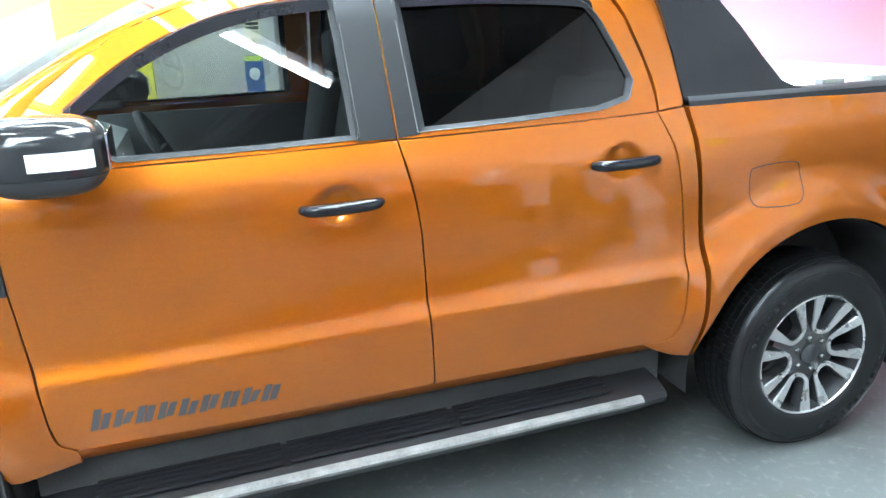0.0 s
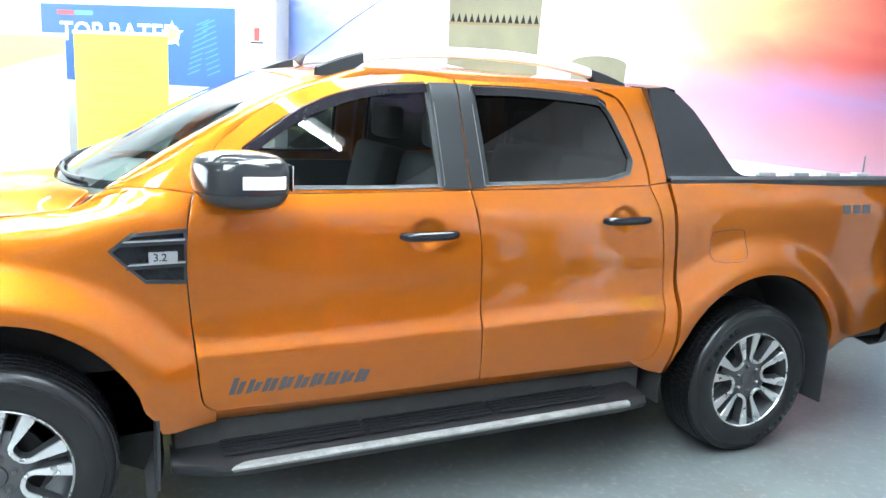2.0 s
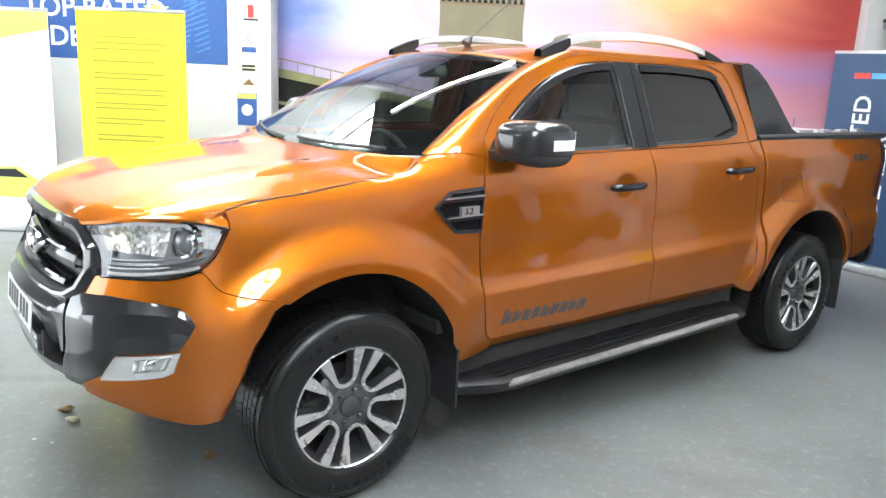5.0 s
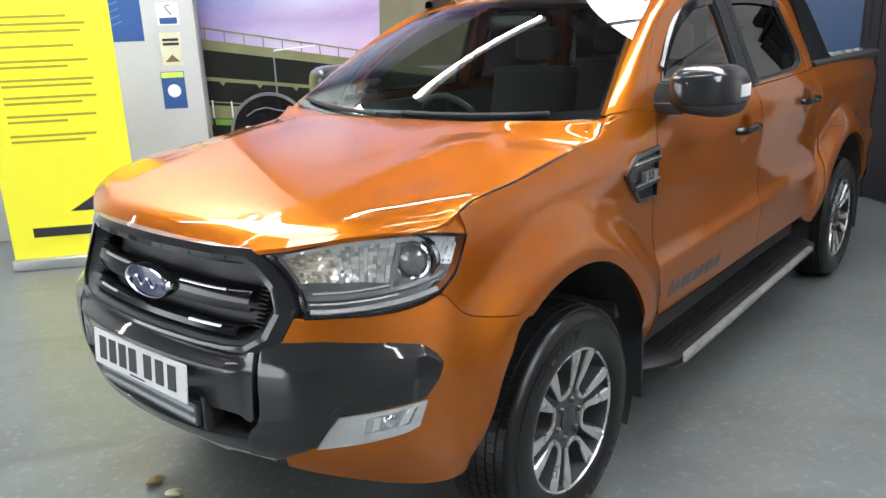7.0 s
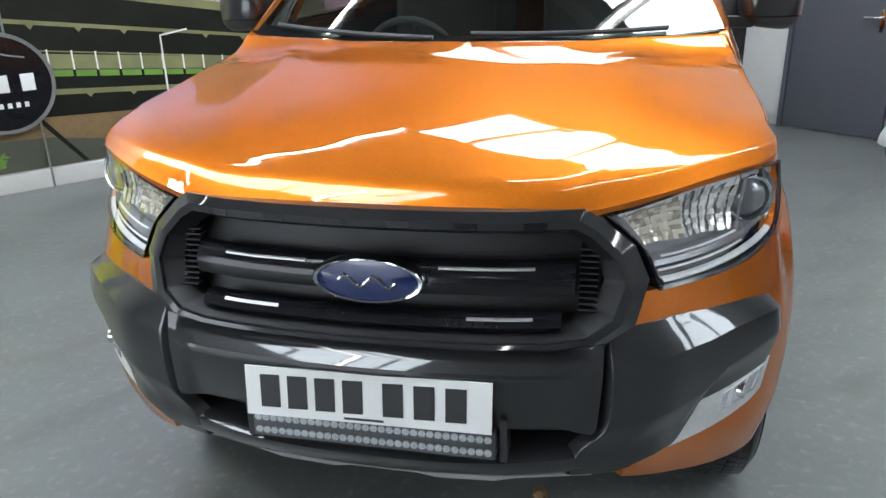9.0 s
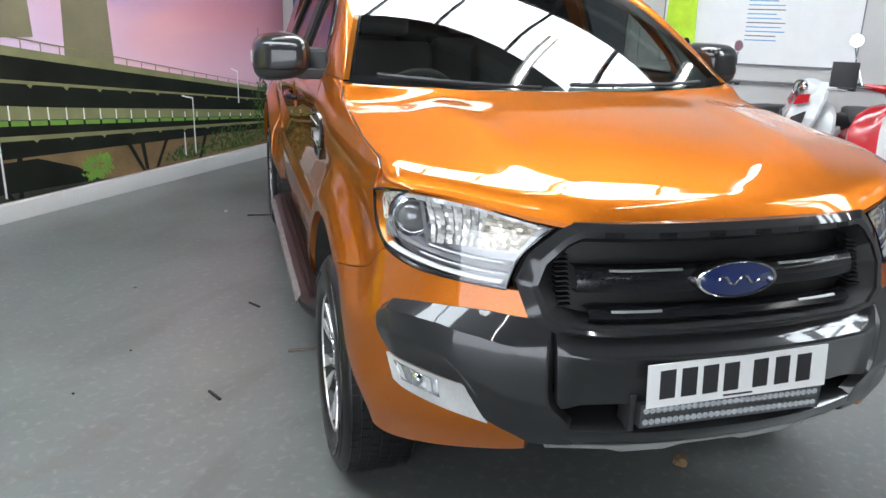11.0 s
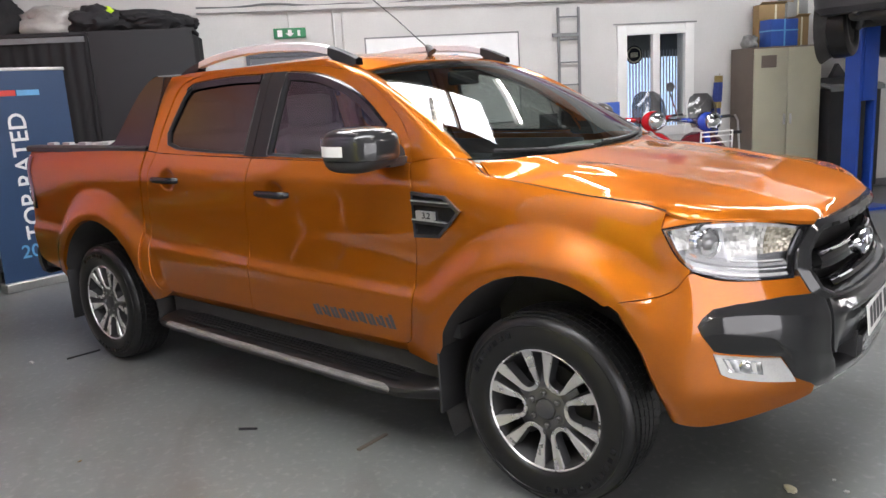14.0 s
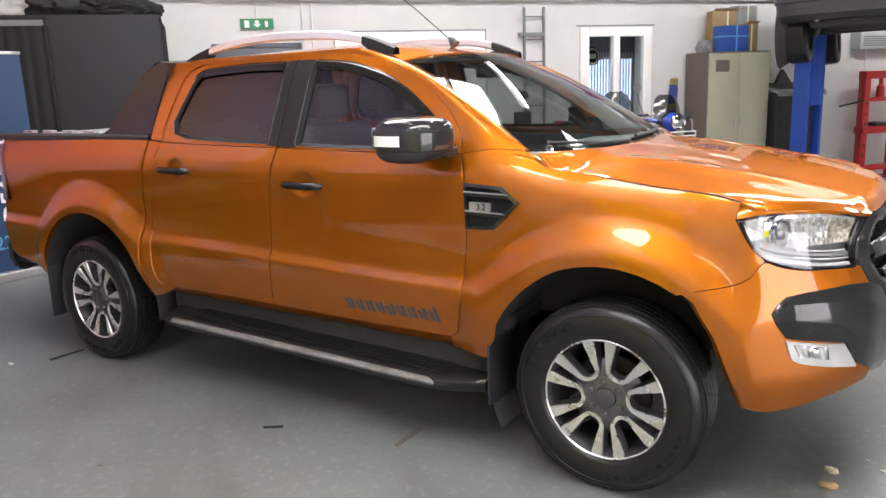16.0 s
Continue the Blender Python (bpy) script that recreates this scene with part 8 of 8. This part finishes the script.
def scooter(label, u, v, turn, paint, stripe, screen=False, rack=False, plate=None, mirrors=True, vintage=False, trim=None, shield=None, size=1.06):
    t = room_thing("scooter", label, "scooter", u, v, 0, turn, "parked scooters")
    t.matrix_world = t.matrix_world @ Matrix.Scale(1.0 if vintage or trim else size, 4)
    shield = shield or paint
    for x, nm in ((0.64, "front_wheel"), (-0.60, "rear_wheel")):
        w = part(nm, lathe(bmesh.new(), [(0.13, -0.045), (0.13, 0.045), (0.05, 0.055), (0.001, 0.055)], "y", 20, Matrix.Translation((x, 0, 0.215))), M["silver"], t)
        part("tyre", lathe(bmesh.new(), [(0.13, 0.045), (0.17, 0.055), (0.205, 0.04), (0.213, 0.0), (0.205, -0.04), (0.17, -0.055), (0.13, -0.045)], "y", 28, Matrix.Translation((x, 0, 0.215)), close=True), M["rubber"], w)
    # front mudguard
    part("mudguard", sheet(bmesh.new(), [[Vector((0.64 + r * math.cos(a), y, 0.215 + r * math.sin(a))) for a in np.linspace(radians(5), radians(150), 12)] for y, r in ((-0.10, 0.20), (-0.085, 0.245), (0, 0.262), (0.085, 0.245), (0.10, 0.20))], (0, 0, -1), 0.006), paint, t)
    # leg shield: a bowed sheet leaning back, running into the floorboard
    rows = []
    for s_, x, z, w in ((0, 0.46, 0.36, 0.16), (0.2, 0.455, 0.45, 0.25), (0.5, 0.42, 0.60, 0.285), (0.7, 0.39, 0.74, 0.28), (0.85, 0.365, 0.84, 0.235), (0.95, 0.35, 0.905, 0.16), (1, 0.345, 0.935, 0.07)):
        rows.append([Vector((x - 0.09 * (q * q), w * q, z)) for q in np.linspace(-1, 1, 13)])
    part("leg_shield", sheet(bmesh.new(), rows, (-1, 0, 0), 0.025), shield, t)
    part("shield_stripe", sheet(bmesh.new(), [[p + Vector((0.006, 0, 0)) for p in r[4:9]] for r in rows[1:6]], (-1, 0, 0), 0.004), stripe, t)
    part("floorboard", boxed(-0.05, 0.46, -0.17, 0.17, 0.27, 0.33, 0.02), M["black"] if not vintage else paint, t)
    # tail body
    body = bmesh.new()
    bmesh.ops.create_uvsphere(body, u_segments=24, v_segments=14, radius=1)
    for p in body.verts:
        p.co = Vector((-0.46 + 0.46 * p.co.x, 0.22 * p.co.y * (1 - 0.25 * p.co.x), 0.50 + 0.24 * p.co.z))
    part("tail_body", body, paint, t)
    part("seat", boxed(-0.82, 0.02, -0.15, 0.15, 0.70, 0.82, 0.05, 3), M["black"], t, "black padded seat")
    # steering head, headlamp, bars
    part("column", tubed([(0.62, 0, 0.30), (0.45, 0, 0.62), (0.34, 0, 0.98)], 0.03, 10), paint, t)
    head = part("handlebar", tubed([(0.27, -0.22, 1.055), (0.31, -0.13, 1.045), (0.34, 0, 1.03), (0.31, 0.13, 1.045), (0.27, 0.22, 1.055)], [0.018, 0.026, 0.05, 0.026, 0.018], 10), paint, t)
    for y in (-1, 1):
        part("grip", tubed([(0.27, y * 0.21, 1.056), (0.22, y * 0.36, 1.06)], 0.016, 8), M["black"], head)
        part("lever", tubed([(0.31, y * 0.18, 1.05), (0.29, y * 0.36, 1.055)], 0.006, 6), M["chrome"], head)
        if mirrors and (y < 0 or vintage):
            mm_ = part("mirror_stem", tubed([(0.27, y * 0.24, 1.06), (0.25, y * 0.30, 1.24), (0.24, y * 0.32, 1.32)], 0.006, 6), M["chrome"], head)
            part("mirror", lathe(bmesh.new(), [(0.001, -0.02), (0.03, -0.016), (0.045, 0.0), (0.045, 0.008), (0.001, 0.008)], "x", 20, Matrix.Translation((0.24, y * 0.32, 1.37))), M["chrome"], mm_)
    hb = bmesh.new()
    bmesh.ops.create_uvsphere(hb, u_segments=20, v_segments=12, radius=1)
    for p in hb.verts:
        p.co = Vector((0.37 + 0.12 * p.co.x, 0.105 * p.co.y, 1.03 + 0.095 * p.co.z))
    part("head_cowl", hb, paint, t)
    lm = part("headlamp_ring", lathe(bmesh.new(), [(0.078, -0.03), (0.082, 0.0), (0.074, 0.010), (0.070, 0.0)], "x", 24, Matrix.Translation((0.475, 0, 1.035)), close=True), M["chrome"], t)
    part("headlamp", lathe(bmesh.new(), [(0.071, -0.005), (0.05, 0.014), (0.001, 0.02)], "x", 24, Matrix.Translation((0.475, 0, 1.035))), M["chrome"], lm)
    if screen:
        sc_ = part("fly_screen", sheet(bmesh.new(), [[Vector((0.40 - 0.25 * (z - 1.1) - 0.10 * q * q, 0.15 * q * k, z)) for q in np.linspace(-1, 1, 9)] for z, k in ((0.98, 0.95), (1.08, 1.1), (1.18, 1.05), (1.26, 0.8), (1.295, 0.4))]), M["smoke"], t, "smoked fly screen")
        sc_.visible_shadow = False
    if rack:
        rk = part("front_rack", tubed([(0.50, -0.17, 0.62), (0.52, -0.17, 0.94), (0.52, 0.17, 0.94), (0.50, 0.17, 0.62)], 0.009, 6), M["white"], t, "white front rack")
        for z in (0.68, 0.76, 0.84, 0.90):
            part("rack_bar", tubed([(0.515, -0.17, z), (0.53, 0, z), (0.515, 0.17, z)], 0.007, 6), M["white"], rk)
    if trim:
        # angular front fairing with dark inlets, white beak and red blocks
        nose_ = part("front_fairing", sheet(bmesh.new(), [[Vector((x - 0.10 * abs(q), w * q, z)) for q in np.linspace(-1, 1, 7)] for x, z, w in ((0.52, 0.50, 0.05), (0.60, 0.62, 0.17), (0.56, 0.80, 0.24), (0.47, 0.96, 0.20), (0.40, 1.10, 0.13))], (-1, 0, 0), 0.03), paint, t, "angular white front fairing", 20)
        for sg in (1, -1):
            part("inlet", prism(bmesh.new(), [(sg * 0.06, 0.70), (sg * 0.18, 0.76), (sg * 0.17, 0.86), (sg * 0.07, 0.80)], 0.012, lambda a, b, h: Vector((0.60 + h - 0.35 * abs(a) - 0.35 * max(0.0, b - 0.72), a, b))), M["black"], nose_, "black air inlet")
            part("red_panel", prism(bmesh.new(), [(sg * 0.03, 0.90), (sg * 0.14, 0.93), (sg * 0.12, 1.00), (sg * 0.03, 0.98)], 0.012, lambda a, b, h: Vector((0.56 + h - 0.40 * abs(a) - 0.45 * max(0.0, b - 0.84), a, b))), trim, nose_, "red trim panel")
        part("beak", boxed(0.46, 0.86, -0.09, 0.09, 0.47, 0.50, 0.012), paint, t)
    if plate:
        part("bag", boxed(0.28, 0.31, -0.46, -0.28, 1.04, 1.22, 0.008), plate, t)
    part("stand", tubed([(-0.1, -0.14, 0.28), (-0.16, -0.2, 0.01)], 0.012, 6), M["silver"], t)
    part("tail_lamp", boxed(-0.93, -0.90, -0.05, 0.05, 0.56, 0.63, 0.01), M["red"], t)
    return t


scooter("vintage white scooter with a pale blue stripe", -4.92, 0.22, -42, R["sc_white"], R["sc_blue"], vintage=True)
scooter("white scooter with red and black trim", -4.93, 1.22, -57, R["sc_white"], R["sc_red"], mirrors=False, trim=R["sc_red"])
scooter("small red scooter with a chrome headlamp", -4.42, 1.46, 6, R["sc_red"], R["sc_white"], plate=M["black"])
scooter("glossy red scooter with a smoked fly screen", -4.40, 2.205, -4, R["sc_red"], R["board"], screen=True, plate=R["bluebox"], mirrors=False, size=1.12)
scooter("maroon and blue scooter with a white front rack", -4.38, 2.76, 4, R["sc_navy"], R["sc_maroon"], rack=True, screen=True, shield=R["sc_maroon"], size=1.08)

# striped scarf hanging beside the cabinet, with a silver stand leaning below it
sf = room_thing("striped_scarf", "blue and gold striped scarf hanging on the white wall", "scarf", WHITE_U + 0.06, 3.83, 0.78)
for i in range(10):
    rows = [[Vector((0.02 * math.sin(y * 70 + i * 0.4), y * (1 - 0.045 * i) - 0.012 * (9 - i) * 0.7, 0.078 * i + k)) for y in np.linspace(-0.075, 0.075, 10)] for k in (0.0, 0.039, 0.078)]
    part("scarf_band", sheet(bmesh.new(), rows, (-1, 0, 0), 0.012), R["scarf_gold"] if i in (3, 5, 9) else R["scarf_blue"], sf)
part("hook", tubed([(-0.06, 0, 0.79), (0.0, 0, 0.79), (0.012, 0, 0.80)], 0.006, 6), M["chrome"], sf)
ls = room_thing("leaning_stand", "silver tube stand leaning beside the cabinet", "stand", WHITE_U + 0.30, 3.97, 0)
part("tube", tubed([(0.0, 0.05, 0.012), (-0.02, 0.02, 0.55), (-0.05, 0.0, 1.02), (-0.02, -0.06, 1.09)], 0.012, 8), M["silver"], ls)
part("clamp", boxed(-0.06, 0.0, -0.09, 0.03, 0.86, 0.90, 0.008), M["under"], ls)
part("foot", tubed([(0.0, -0.13, 0.013), (0.0, 0.05, 0.013), (0.0, 0.11, 0.013)], 0.012, 8), M["silver"], ls)

for plate, s in VENT_PLATES:
    text_mesh("lettering", "3.2", 0.036, M["ink"], plate, Matrix(((-s, 0, 0, -0.520), (0, 0, s, s * (side_y(-0.52, 1.09) + 0.0255)), (0, 1, 0, 1.090), (0, 0, 0, 1))))

# ---- litter on the floor ----


def crumb(name, label, u, v, size, material, seed, flatness=0.5):
    rnd = random.Random(seed)
    bm = bmesh.new()
    bmesh.ops.create_icosphere(bm, subdivisions=2, radius=1)
    for p in bm.verts:
        k = 0.7 + 0.5 * rnd.random()
        p.co = Vector((p.co.x * size[0] * k, p.co.y * size[1] * k, max(-0.9, p.co.z) * size[2] * k + size[2] * 0.85))
    o = mesh_ob(name, bm, material, 0)
    o.matrix_world = at_room(u, v, 0.0, rnd.uniform(0, 180))
    zmin = min(c[2] for c in o.bound_box)
    o.matrix_world = at_room(u, v, -zmin + 0.0005, rnd.uniform(0, 180))
    return tagged(o, label, "litter", "litter on the floor")


for i, (u, v, sx, sy, sz, mt) in enumerate(((0.87, 0.10, 0.035, 0.022, 0.014, "card"), (0.07, 0.46, 0.03, 0.025, 0.02, "earth"), (0.79, 0.20, 0.035, 0.02, 0.012, "cream"), (0.86, 0.39, 0.01, 0.01, 0.005, "wall"), (0.77, 0.41, 0.008, 0.008, 0.004, "wall"), (-2.09, -3.25, 0.03, 0.012, 0.006, "wall"), (-2.0, 2.4, 0.02, 0.015, 0.006, "board"), (-0.45, -2.6, 0.012, 0.008, 0.004, "earth"), (0.2, -2.0, 0.008, 0.006, 0.004, "board"), (0.62, -1.9, 0.008, 0.007, 0.004, "board"))):
    crumb("crumpled_scrap", "small crumpled scrap lying on the concrete floor", u, v, (sx, sy, sz), R[mt], i)
for u0, v0, u1, v1, w, mt in ((-0.12, -1.35, -0.24, -1.20, 0.010, "brown"), (-2.07, -3.03, -2.19, -2.85, 0.006, "board"), (-0.55, -1.89, -0.52, -1.80, 0.005, "board"), (0.36, -1.42, 0.40, -1.33, 0.006, "board")):
    d = Vector((u1 - u0, v1 - v0, 0))
    L = d.length
    o = mesh_ob("wood_splinter", boxed(-L / 2, L / 2, -w, w, 0.0005, 0.010, 0.003), R[mt])
    o.matrix_world = at_room((u0 + u1) / 2, (v0 + v1) / 2, 0, math.degrees(math.atan2(d.y, d.x)))
    tagged(o, "thin dark splinter of wood on the floor", "splinter", "litter on the floor")
